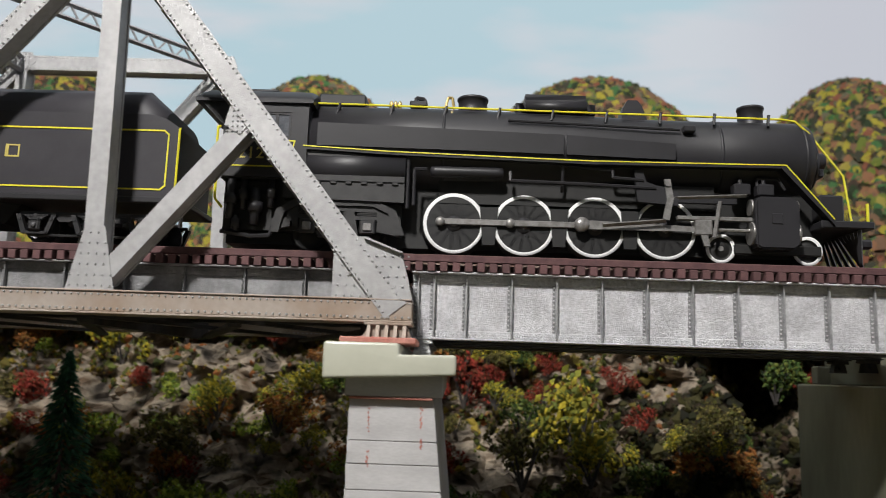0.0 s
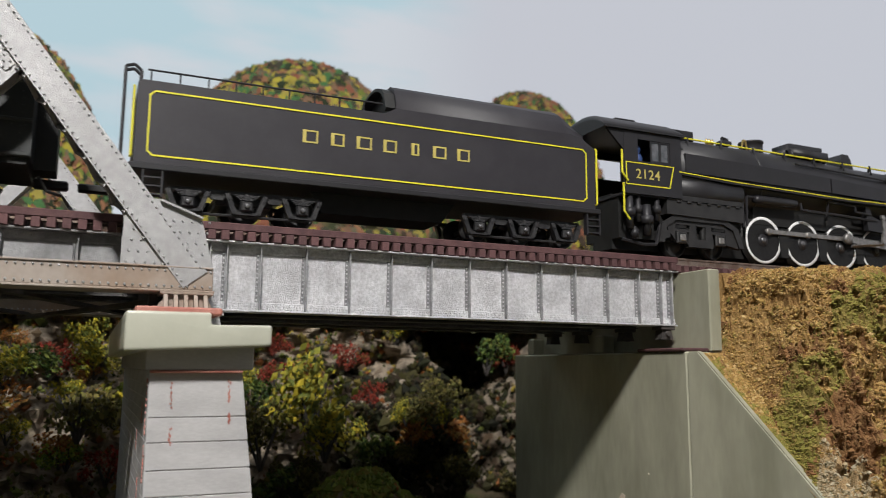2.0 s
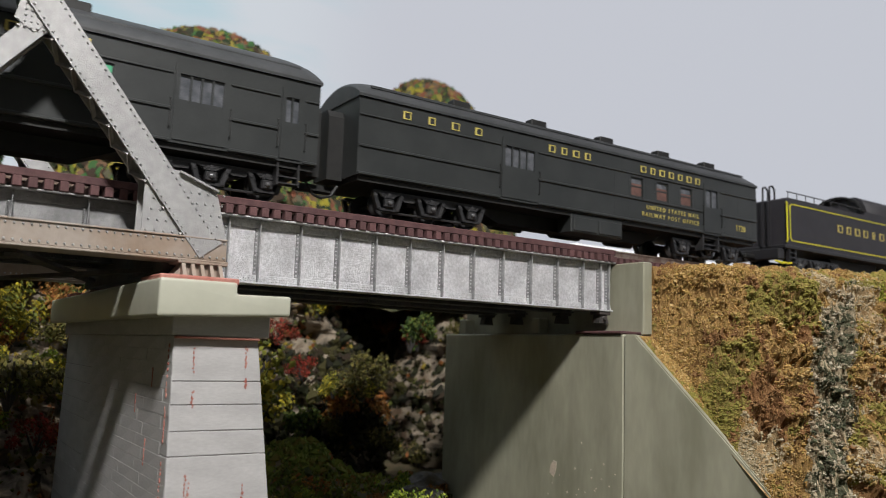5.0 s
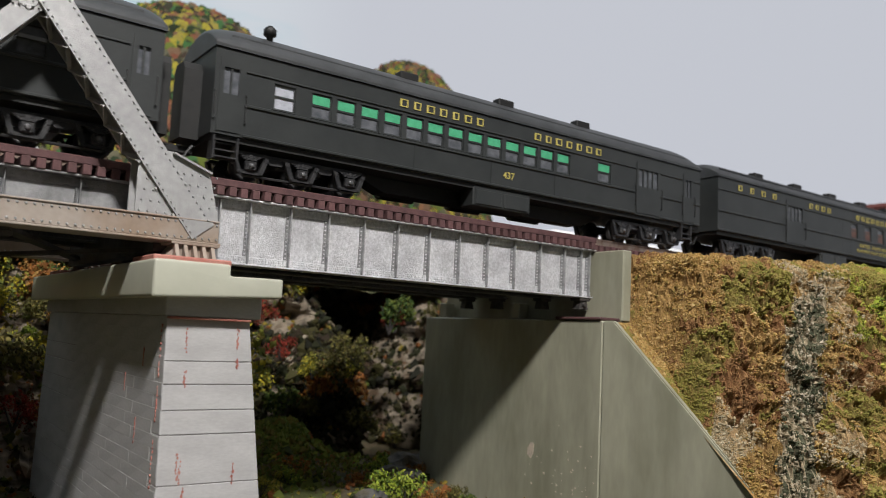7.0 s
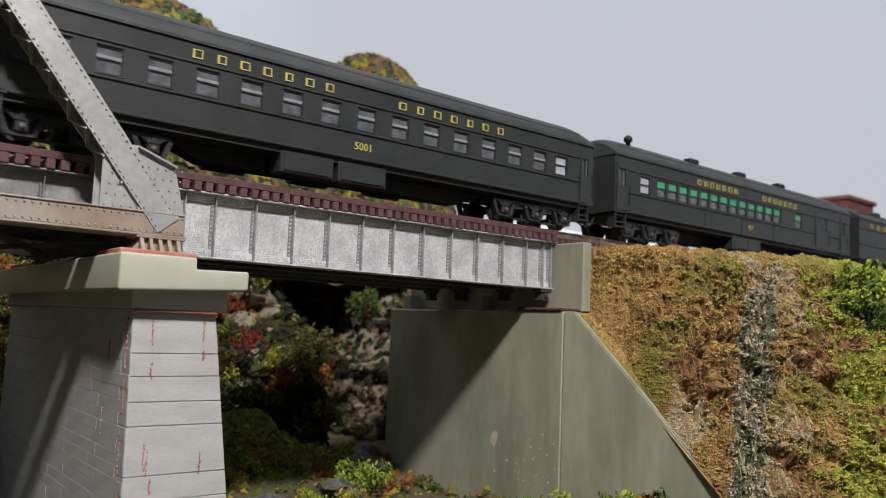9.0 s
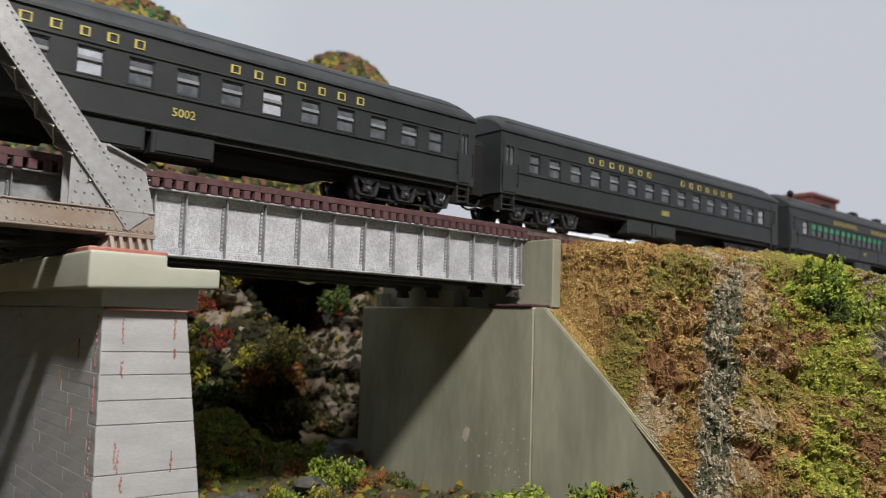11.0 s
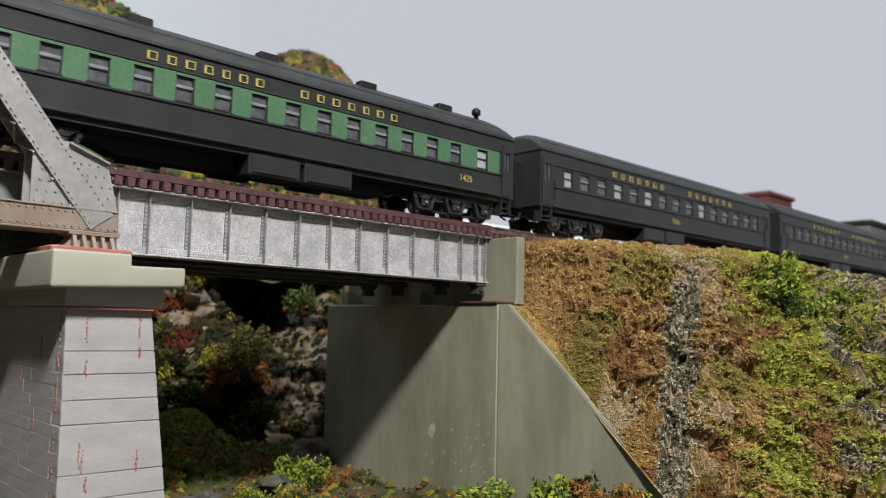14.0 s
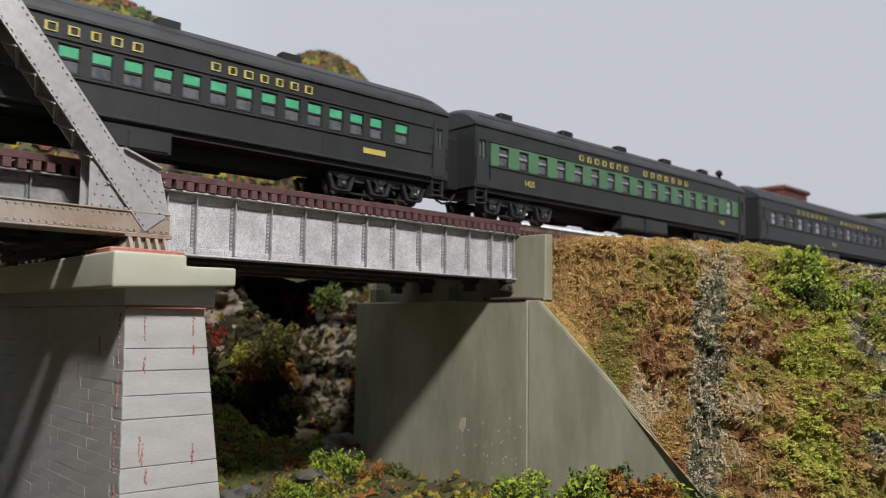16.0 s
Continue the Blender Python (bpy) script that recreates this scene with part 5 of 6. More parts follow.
def coach(x0, x1, label, windows, doors, shade=None, blinds=(), band=False, number="", number_x=(), name=(), extra="", baggage=(), vents=(), boxes=(), roof_rise=1.0, fine=(), panel_lines=(), pipes=()):
    """A heavyweight passenger car between x0 (rear) and x1 (front)."""
    t = thing("passenger_coach", P(0, TRACK_Y, RAIL_TOP), label, "train car", "cars of the train")
    TRAIN.append(t)
    holes = [(a, b, 2.42, 3.30) for a, b in windows] + [(a + 0.16, b - 0.16, 2.55, 3.5) for a, b in doors] + [(a + 0.12, b - 0.12, 2.65, 3.45) for a, b in baggage]
    for s in (-1, 1):
        y0, y1 = (-HALF, -HALF + 0.14) if s < 0 else (HALF - 0.14, HALF)
        part("side_wall", wall_grid([x0, x1], [SILL, EAVE], holes, y0, y1), CARGREEN, t)
    # belt rail, sill and letterboard strips on the near side
    segs, last = [], x0 + 0.02
    for a, b in sorted(list(doors) + list(baggage)):
        if a - last > 0.2:
            segs.append((last, a - 0.03))
        last = b + 0.03
    if x1 - last > 0.2:
        segs.append((last, x1 - 0.02))
    for name_, z, h, d in (("belt_rail", 2.28, 0.1, 0.06), ("belt_rail", 3.40, 0.07, 0.05), ("side_sill", SILL + 0.02, 0.1, 0.05), ("letter_board", 4.08, 0.1, 0.07)):
        bm = BM()
        for a, b in (segs if z < 4 else [(x0 + 0.02, x1 - 0.02)]):
            box(bm, a, b, -HALF - d, -HALF + 0.02, z, z + h, 0.02)
        part(name_, bm, CARGREEN, t)
    if band:
        bm = wall_grid([x0 + 1.02, x1 - 1.02], [2.385, 3.395], [(a, b, 2.42, 3.30) for a, b in windows], -HALF - 0.02, -HALF + 0.0)
        part("window_band", bm, BRIGHTGREEN, t, "bright green painted window band")
    for x in panel_lines:
        bm = BM(); box(bm, x - 0.03, x + 0.03, -HALF - 0.02, -HALF + 0.01, SILL + 0.12, 2.28)
        part("panel_joint", bm, CARGREEN, t)
    # windows: frame, sash bar, pane, and shade or blind
    wk = None
    for i, (a, b) in enumerate(windows):
        w = b - a
        bm = BM(); box(bm, a - 0.02, b + 0.02, -HALF + 0.09, -HALF + 0.12, 2.40, 3.32)
        pane = part("window", bm, PALE if i in blinds else PANE, t)
        bm = wall_grid([a - 0.0, b + 0.0], [2.42, 3.30], [(a + 0.05, b - 0.05, 2.48, 2.86), (a + 0.05, b - 0.05, 2.92, 3.25)], -HALF + 0.045, -HALF + 0.078)
        part("sash", bm, CARGREEN, pane)
        bm = BM(); box(bm, a - 0.04, b + 0.04, -HALF - 0.05, -HALF + 0.05, 2.385, 2.425, 0.01)
        part("window_sill", bm, CARGREEN, pane)
        if shade is not None and i not in blinds:
            z0, z1 = (2.93, 3.27) if shade is not REDBLIND else (2.46, 3.02)
            bm = BM(); box(bm, a + 0.02, b - 0.02, -HALF + 0.060, -HALF + 0.089, z0, z1)
            part("window_shade", bm, shade, pane)
        elif i in fine:
            bm = BM(); box(bm, a + 0.04, b - 0.04, -HALF + 0.028, -HALF + 0.043, 2.9, 3.0)
            part("window_shade", bm, GREYBLIND, pane)
    for a, b in list(doors) + list(baggage):
        c = (a + b) / 2
        bm = wall_grid([a + 0.05, b - 0.05], [SILL + 0.1, 3.75], [(a + 0.2, b - 0.2, 2.6, 3.45)], -HALF - 0.035, -HALF + 0.0)
        d = part("door", bm, CARGREEN, t)
        bm = BM(); box(bm, a + 0.14, b - 0.14, -HALF + 0.06, -HALF + 0.1, 2.5, 3.52)
        part("door_window", bm, PANE, d)
        nbar = 3 if (a, b) in baggage else 1
        for k in range(nbar):
            xx = a + 0.2 + (b - a - 0.4) * (k + 1) / (nbar + 1)
            bm = BM(); box(bm, xx - 0.03, xx + 0.03, -HALF - 0.02, -HALF + 0.03, 2.6, 3.45)
            part("door_bar", bm, CARGREEN, d)
        for s in (-1, 1):
            bm = BM(); pipe(bm, [(c + s * ((b - a) / 2 + 0.06), -HALF - 0.02, 1.7), (c + s * ((b - a) / 2 + 0.06), -HALF - 0.09, 1.75), (c + s * ((b - a) / 2 + 0.06), -HALF - 0.09, 2.6), (c + s * ((b - a) / 2 + 0.06), -HALF - 0.02, 2.65)], 0.022)
            part("grab_iron", bm, UNDER, t)
    # ends with diaphragms
    for x, s in ((x0, -1), (x1, 1)):
        bm = BM(); box(bm, min(x, x - 0.14 * s), max(x, x - 0.14 * s), -HALF + 0.14, HALF - 0.14, SILL, EAVE)
        e = part("end_wall", bm, CARGREEN, t)
        bm = BM()
        prism(bm, [(-0.52, 1.2), (0.52, 1.2), (0.52, 3.5), (0.35, 3.75), (-0.35, 3.75), (-0.52, 3.5)], min(x, x + 0.6 * s), max(x, x + 0.6 * s), "x")
        part("diaphragm", bm, UNDER, e)
        bm = BM(); box(bm, min(x, x + 0.95 * s), max(x, x + 0.95 * s), -0.16, 0.16, 0.75, 1.02, 0.05)
        part("coupler", bm, UNDER, t)
        bm = BM(); pipe(bm, [(x + 0.15 * s, -0.5, 1.0), (x + 0.4 * s, -0.5, 0.6), (x + 0.8 * s, -0.45, 0.5)], 0.05)
        part("air_hose", bm, UNDER, t)
    part("roof", roof_bm(x0 - 0.05, x1 + 0.05, EAVE, roof_rise, HALF + 0.07), ROOF, t, "dark weathered arched roof")
    bm = BM()
    for s in (-1, 1):
        box(bm, x0 + 0.6, x1 - 0.6, s * 1.30 - 0.03, s * 1.30 + 0.03, EAVE + 0.40, EAVE + 0.50, 0.01)
    part("roof_moulding", bm, ROOF, t)
    for v in vents:
        bm = BM(); box(bm, v - 0.42, v + 0.42, -0.9, -0.45, EAVE + roof_rise * 0.72, EAVE + roof_rise * 0.98 + 0.08, 0.04)
        part("roof_vent", bm, UNDER, t)
    for v in pipes:
        bm = BM(); lathe(bm, (v, -0.75, 0), [(0.03, EAVE + 0.6), (0.12, EAVE + 0.6), (0.12, EAVE + 1.0), (0.22, EAVE + 1.02), (0.22, EAVE + 1.22), (0.1, EAVE + 1.34), (0.03, EAVE + 1.35)], 12, "z")
        part("stove_pipe", bm, UNDER, t)
    # underframe
    bm = BM()
    box(bm, x0 + 0.1, x1 - 0.1, -HALF + 0.12, HALF - 0.12, SILL - 0.18, SILL + 0.08)
    prism(bm, [(x0 + 5.6, SILL - 0.1), (x1 - 5.6, SILL - 0.1), (x1 - 7.2, 0.55), (x0 + 7.2, 0.55)], -0.4, 0.4)
    part("underframe", bm, UNDER, t)
    for a, b in boxes:
        bm = BM(); box(bm, a, b, -HALF + 0.08, -0.7, 0.42, SILL - 0.06, 0.04)
        k = part("battery_box", bm, CARGREEN, t)
        n = max(1, round((b - a) / 1.6))
        for i in range(n):
            u, v = a + 0.12 + (b - a - 0.1) * i / n, a - 0.02 + (b - a - 0.1) * (i + 1) / n
            bm = BM(); box(bm, u, v, -HALF + 0.03, -HALF + 0.1, 0.5, 1.08, 0.02)
            part("box_door", bm, CARGREEN, k)
    for i in range(3):
        x = x0 + 7.5 + i * 3.4
        bm = BM(); rod(bm, (x, 0.5, 0.75), (x + 1.6, 0.5, 0.75), 0.3, seg=12)
        part("air_tank", bm, UNDER, t)
    truck(t, x0 + 3.4, (-1.85, 0, 1.85))
    truck(t, x1 - 3.4, (-1.85, 0, 1.85))
    for a, b in doors:
        bm = BM()
        for k in range(3):
            box(bm, a + 0.08, b - 0.08, -HALF + 0.02 + 0.12 * k, -HALF + 0.42, 0.55 + 0.24 * k, 0.60 + 0.24 * k)
        for x in (a + 0.06, b - 0.06):
            box(bm, x - 0.03, x + 0.03, -HALF + 0.04, -HALF + 0.5, 0.5, SILL - 0.02)
        part("steps", bm, TRUCKMAT, t)
    for a, b, n in name:
        letter_bars([1.05, 0.95, 1.1, 1.0, 0.9, 1.05, 1.0][:n], a, b, 3.73, 0.29, -HALF - 0.025, t)
    for x in number_x:
        lettering(number, 0.40, x, 1.82, -HALF - 0.02, t, GOLD, "gold car number")
    return t


def even(a, b, n, w):
    return [(a + (b - a) * i / (n - 1), a + (b - a) * i / (n - 1) + w) for i in range(n)]


def mail_car():
    a, b = -50.9, -28.1
    t = coach(a, b, "dark green mail and baggage car with gold lettering",
              [(-37.24, -36.48), (-35.56, -34.78), (-33.9, -33.1)], [(-32.3, -31.05)], REDBLIND, number="1728", number_x=(-29.45,), baggage=[(-44.6, -42.7)],
              name=((-49.5, -45.2, 4), (-42.3, -39.6, 4), (-36.8, -32.4, 7)), vents=(-46, -42, -38, -34.2, -30.8), boxes=((-40.75, -37.7),), roof_rise=0.85)
    lettering("UNITED STATES MAIL", 0.28, -34.45, 2.03, -HALF - 0.02, t, GOLD, "gold words on the side", 1.4)
    lettering("RAILWAY POST OFFICE", 0.28, -34.6, 1.70, -HALF - 0.02, t, GOLD, "gold words on the side", 1.4)
    pts = []
    for x in steps(-38.2, -28.3, 0.33):
        pts += [(x, -HALF, 3.52), (x, -HALF, 2.18), (x, -HALF, 1.45)]
    for x in (-38.3, -37.4, -36.3, -35.7, -34.6, -34.05, -32.9, -30.7, -29.6, -28.4):
        pts += [(x, -HALF, 1.55 + 0.2 * k) for k in range(10)]
    part("rivets", rivet_mesh(pts, 0.025, 0.02), CARGREEN, t, kind="stuff")


def combine_car():
    coach(-77.3, -52.4, "dark green combine coach with green window shades and gold lettering",
          [(-75.28, -74.5)] + even(-73.9, -62.3, 13, 0.76) + [(-59.78, -58.95)], [(-77.2, -76.3), (-53.8, -52.95)], SHADE, blinds=(0,), number="437", number_x=(-65.0,),
          baggage=[(-57.25, -55.5)], name=((-70.5, -66.3, 7), (-63.8, -59.5, 7)), vents=(-69.5, -64.6, -60.0), pipes=(-75.2,), boxes=((-66.7, -63.7),), panel_lines=(-69.6, -65.9, -62.4))


def day_coach(dx, number, label, blinds):
    coach(-104.5 + dx, -78.9 + dx, label, [(a + dx, b + dx) for a, b in [(-102.6, -101.9)] + even(-101.25, -82.86, 13, 0.8) + [(-81.45, -80.7)]], [(-104.4 + dx, -103.5 + dx), (-79.85 + dx, -79.1 + dx)],
          None, blinds=blinds, fine=range(1, 14), number=number, number_x=(-91.75 + dx,), name=((-98.6 + dx, -92.9 + dx, 7), (-90.5 + dx, -84.5 + dx, 7)),
          vents=(), boxes=((-95.0 + dx, -92.9 + dx), (-92.7 + dx, -90.6 + dx)))


def green_coach():
    coach(-159.1, -133.7, "dark green coach with a bright green band along its windows", even(-157.55, -137.9, 15, 0.66) + [(-136.2, -135.5)], [(-159.05, -158.25), (-134.55, -133.8)],
          None, blinds=(15,), fine=range(0, 15), band=True, number="1425", number_x=(-155.4, -136.9), name=((-151.7, -147.1, 7), (-145.9, -140.8, 7)), vents=(-156.2, -151.5, -146.6, -141.9, -137.5), pipes=(-135.4,), boxes=((-147.65, -145.5), (-145.3, -143.1)))


def last_coach():
    t = coach(-186.2, -160.75, "dark green coach with green window shades and gold lettering", even(-182.5, -165.0, 19, 0.66) + [(-163.7, -163.0)], [(-186.1, -185.3), (-161.65, -160.95)],
              SHADE, name=((-178.5, -174.0, 7), (-171.95, -167.6, 7)), vents=(-181, -173, -168.2), boxes=((-176, -173),), panel_lines=(-180, -173.5, -167.2))
    bm = BM(); box(bm, -165.3, -164.2, -HALF - 0.015, -HALF, 1.78, 2.0)
    part("number_bar", bm, GOLD, t, "gold bar in place of the number")


def frame_stripe(pts, w, y, parent, material=YELLOW):
    """A painted line: a closed or open path of thin raised strips on the near side."""
    bm = BM()
    for (xa, za), (xb, zb) in zip(pts, pts[1:]):
        d = Vector((xb - xa, 0, zb - za)).normalized()
        n = Vector((-d.z, 0, d.x)) * w / 2
        e = d * w / 2
        A, B = Vector((xa, 0, za)) - e, Vector((xb, 0, zb)) + e
        vs = [bm.verts.new((p.x, yy, p.z)) for p in (A + n, A - n, B + n, B - n) for yy in (y - 0.012, y + 0.012)]
        bmesh.ops.convex_hull(bm, input=vs)
    return part("stripe", bm, material, parent, "yellow painted line")


def tender():
    t = thing("tender", P(0, TRACK_Y, RAIL_TOP), "black steam tender with yellow lining and gold lettering", "tender", "cars of the train")
    TRAIN.append(t)
    y = -1.62
    bm = BM()
    # side profile: water deck, then the raised coal bunker, cut away at the front
    prof = [(-25.45, 1.48), (-9.4, 1.48), (-9.4, 3.75), (-9.95, 4.1), (-10.45, 4.22), (-17.35, 4.22), (-17.75, 4.0), (-25.3, 4.0), (-25.45, 3.9)]
    prism(bm, prof, -1.62, 1.62)
    part("tank", bm, TENDERBLK, t)
    bm = BM()
    cs = [(-1.62, 4.2), (-1.57, 4.55), (-1.35, 4.95), (-0.95, 5.2), (0.95, 5.2), (1.35, 4.95), (1.57, 4.55), (1.62, 4.2)]
    ra = [bm.verts.new((-17.35, a, b)) for a, b in cs]
    rb = [bm.verts.new((-10.75, a, b)) for a, b in cs]
    rc = [bm.verts.new((-9.9, a, 4.1 + (b - 4.2) * 0.35)) for a, b in cs]
    for p, q in ((ra, rb), (rb, rc)):
        for i in range(7):
            bm.faces.new((p[i], q[i], q[i + 1], p[i + 1])).smooth = True
    bm.faces.new(ra)
    bm.faces.new(rc)
    bmesh.ops.recalc_face_normals(bm, faces=bm.faces)
    part("coal_bunker", bm, TENDERBLK, t)
    bm = BM()
    q = [(-1.55 + 3.1 * i / 12, 4.2 + 1.04 * math.sqrt(max(0, 1 - (-1 + i / 6) ** 2)) ) for i in range(13)]
    prism(bm, [(a, b + 0.05) for a, b in q] + [(a * 0.93, b - 0.05) for a, b in reversed(q)], -17.7, -17.25, "x")
    part("coal_hood", bm, UNDER, t)
    bm = BM(); box(bm, -25.6, -9.2, -1.66, 1.66, 1.28, 1.475, 0.03)
    part("frame", bm, BLACK, t)
    frame_stripe([(-24.95, 1.72), (-9.95, 1.72), (-9.8, 1.85), (-9.8, 3.55), (-9.95, 3.68), (-24.95, 3.68), (-25.1, 3.55), (-25.1, 1.85), (-24.95, 1.72)], 0.05, y - 0.012, t)
    letter_bars([1.05, 0.95, 1.1, 1.0, 0.6, 1.05, 1.0], -20.7, -14.4, 2.88, 0.42, y - 0.012, t)
    for x in (-9.42, -25.55):
        bm = BM(); pipe(bm, [(x, y - 0.05, 1.6), (x, y - 0.12, 1.65), (x, y - 0.12, 3.7), (x, y - 0.05, 3.75)], 0.04)
        part("grab_iron", bm, YELLOW, t, "yellow grab iron")
    bm = BM()
    pipe(bm, [(-25.2, y + 0.1, 4.35), (-17.8, y + 0.1, 4.35)], 0.03)
    for i in range(9):
        rod(bm, (-25.1 + i * 0.83, y + 0.1, 3.98), (-25.1 + i * 0.83, y + 0.1, 4.36), 0.025, seg=5)
    part("deck_rail", bm, BLACK, t)
    bm = BM()
    pipe(bm, [(-25.35, -0.9, 3.9), (-25.35, -0.9, 4.5), (-25.55, -0.9, 4.68), (-25.8, -0.9, 4.6), (-25.8, -0.9, 1.4)], 0.05)
    pipe(bm, [(-25.35, -0.5, 3.9), (-25.35, -0.5, 4.5), (-25.55, -0.5, 4.68), (-25.8, -0.5, 4.6), (-25.8, -0.5, 1.4)], 0.05)
    part("ladder", bm, BLACK, t)
    bm = BM(); box(bm, -26.0, -25.5, -1.5, 1.5, 0.7, 1.25, 0.03)
    part("rear_beam", bm, BLACK, t)
    bm = BM(); pipe(bm, [(-26.0, -1.3, 0.6), (-26.0, -1.7, 0.45), (-26.0, -1.7, 0.45), (-25.2, -1.7, 0.5)], 0.06)
    part("rear_step", bm, YELLOW, t, "yellow foot board")
    for x in (-24.9, -9.5):
        bm = BM()
        for k in range(3):
            box(bm, x - 0.25, x + 0.25, -1.62, -1.3, 0.55 + k * 0.25, 0.6 + k * 0.25)
        for k in (-0.27, 0.27):
            box(bm, x + k - 0.03, x + k + 0.03, -1.62, -1.4, 0.5, 1.3)
        part("steps", bm, BLACK, t)
    bm = BM(); prism(bm, [(-20, 1.3), (-14.8, 1.3), (-15.3, 0.6), (-19.6, 0.6)], -0.8, 0.8)
    part("underframe", bm, UNDER, t)
    truck(t, -22.1, (-1.75, 0, 1.75), 0.5)
    truck(t, -12.25, (-1.8, 0, 1.8), 0.5)
    bm = BM(); box(bm, -26.9, -26.0, -0.16, 0.16, 0.75, 1.0, 0.05)
    part("coupler", bm, UNDER, t)


LOCO = {}
CRANK, RW, ROD_LEN = 0.45, 1.035, 3.9
DRIVERS = (-0.48, 1.80, 4.10, 6.39)


def locomotive():
    t = thing("steam_locomotive", P(0, TRACK_Y, RAIL_TOP), "black four-coupled steam locomotive with white tyres and yellow lining", "locomotive", "cars of the train")
    TRAIN.append(t)
    LOCO["body"] = t
    bm = BM()
    lathe(bm, (0, 0, 3.62), [(0.2, -5.6), (1.5, -5.6), (1.52, -1.0), (1.46, 3.0), (1.36, 5.8), (1.34, 8.2), (1.36, 8.25), (1.36, 11.0), (1.28, 11.25), (1.0, 11.38), (0.3, 11.42)], 40, "x")
    part("boiler", bm, BLACK, t)
    for x, r in ((-5.3, 1.52), (-0.9, 1.525), (8.2, 1.372), (10.95, 1.37)):
        bm = BM(); lathe(bm, (x, 0, 3.62), [(r - 0.1, -0.05), (r, -0.05), (r, 0.05), (r - 0.1, 0.05)], 40, "x")
        part("boiler_band", bm, BLACK, t)
    bm = BM(); lathe(bm, (11.4, 0, 3.55), [(0.1, 0.0), (0.95, 0.0), (0.9, 0.1), (0.55, 0.2), (0.1, 0.22)], 24, "x")
    part("smokebox_door", bm, BLACK, t)
    bm = BM(); lathe(bm, (11.6, 0, 3.72), [(0.05, 0.0), (0.26, 0.0), (0.3, 0.1), (0.3, 0.42), (0.24, 0.44), (0.05, 0.4)], 16, "x")
    part("headlight", bm, BLACK, t)
    bm = BM(); box(bm, 11.55, 11.8, -0.55, 0.55, 3.05, 3.35, 0.04)
    part("number_board", bm, BLACK, t)
    # firebox sides, casing below the lining
    bm = BM(); prism(bm, [(-6.0, 1.62), (-2.1, 1.55), (-2.1, 2.95), (-5.4, 3.3), (-6.0, 3.3)], -1.52, 1.52)
    part("firebox", bm, CASTING, t)
    bm = BM()
    arc = [(-1.2 - 0.42 * math.sin(q), 2.72 + 0.5 * math.cos(q)) for q in [math.pi * i / 12 for i in range(13)]]
    prism(bm, arc + [(-1.0, 2.22), (-1.0, 3.22)], -5.75, -2.08, "x")
    for f in bm.faces:
        f.smooth = len(f.verts) == 4
    part("firebox_casing", bm, BLACK, t, "rounded black casing beside the firebox")
    bm = BM()
    prism(bm, [(-6.35, 0.5), (-6.2, 1.25), (-5.6, 1.62), (-3.0, 1.62), (-2.35, 1.3), (-2.05, 0.5), (-2.3, 0.5), (-2.6, 1.2), (-3.1, 1.42), (-5.5, 1.42), (-5.95, 1.15), (-6.1, 0.5)], -1.44, -1.30)
    part("arch_bar", bm, CASTING, t, "dull black arched truck bar")
    bm = BM()
    for i in range(7):
        box(bm, -5.5 + i * 0.5, -5.3 + i * 0.5, -1.58, -1.5, 2.1, 2.2, 0.02)
    box(bm, -5.95, -2.12, -1.57, -1.5, 2.2, 2.26)
    part("ash_pan", bm, CASTING, t)
    # running board with its yellow edge
    for s in (-1, 1):
        bm = BM()
        path = [(-5.4, 3.36), (-2.5, 3.24), (3.8, 3.12), (10.1, 3.16)]
        for (xa, za), (xb, zb) in zip(path, path[1:]):
            prism(bm, [(xa, za), (xb, zb), (xb, zb - 0.14), (xa, za - 0.14)], min(s * 1.25, s * 1.62), max(s * 1.25, s * 1.62))
        prism(bm, [(10.1, 3.16), (11.6, 1.4), (11.6, 1.2), (9.95, 3.02)], min(s * 1.25, s * 1.62), max(s * 1.25, s * 1.62))
        part("running_board", bm, BLACK, t)
    frame_stripe([(-5.4, 3.32), (-2.5, 3.20), (3.8, 3.08), (10.1, 3.12), (11.55, 1.42)], 0.038, -1.63, t)
    for i, (a, b, z0, z1) in enumerate(((-5.0, 3.0, 3.38, 4.15), (3.1, 6.6, 3.3, 3.95))):
        bm = BM(); prism(bm, [(a, z0), (b, z0 - 0.08), (b, z1 - 0.2), (a, z1)], -1.55, -1.30)
        part("side_casing", bm, BLACK, t)
    # cab
    bm = wall_grid([-8.05, -5.3], [2.25, 4.85], [(-7.4, -5.85, 3.55, 4.42)], -1.62, -1.50)
    cab = part("cab_side", bm, BLACK, t)
    part("cab_side", wall_grid([-8.05, -5.3], [2.25, 4.85], [(-7.4, -5.85, 3.55, 4.42)], 1.50, 1.62), BLACK, t)
    bm = BM(); box(bm, -5.45, -5.3, -1.5, 1.5, 2.25, 4.8)
    part("cab_front", bm, BLACK, t)
    bm = BM(); box(bm, -8.05, -5.3, -1.5, 1.5, 2.2, 2.3)
    part("cab_floor", bm, BLACK, t)
    for a, b in ((-6.75, -6.35), (-6.3, -5.9)):
        bm = BM(); box(bm, a, b, -1.57, -1.54, 3.6, 4.38)
        p = part("window", bm, PANE, cab)
        bm = wall_grid([a - 0.04, b + 0.04], [3.56, 4.42], [(a + 0.03, b - 0.03, 3.63, 4.35)], -1.60, -1.575)
        part("window_frame", bm, BLACK, p)
    part("cab_roof", roof_bm(-9.0, -5.15, 4.82, 0.72, 1.72, 0.35, 2.2), BLACK, t)
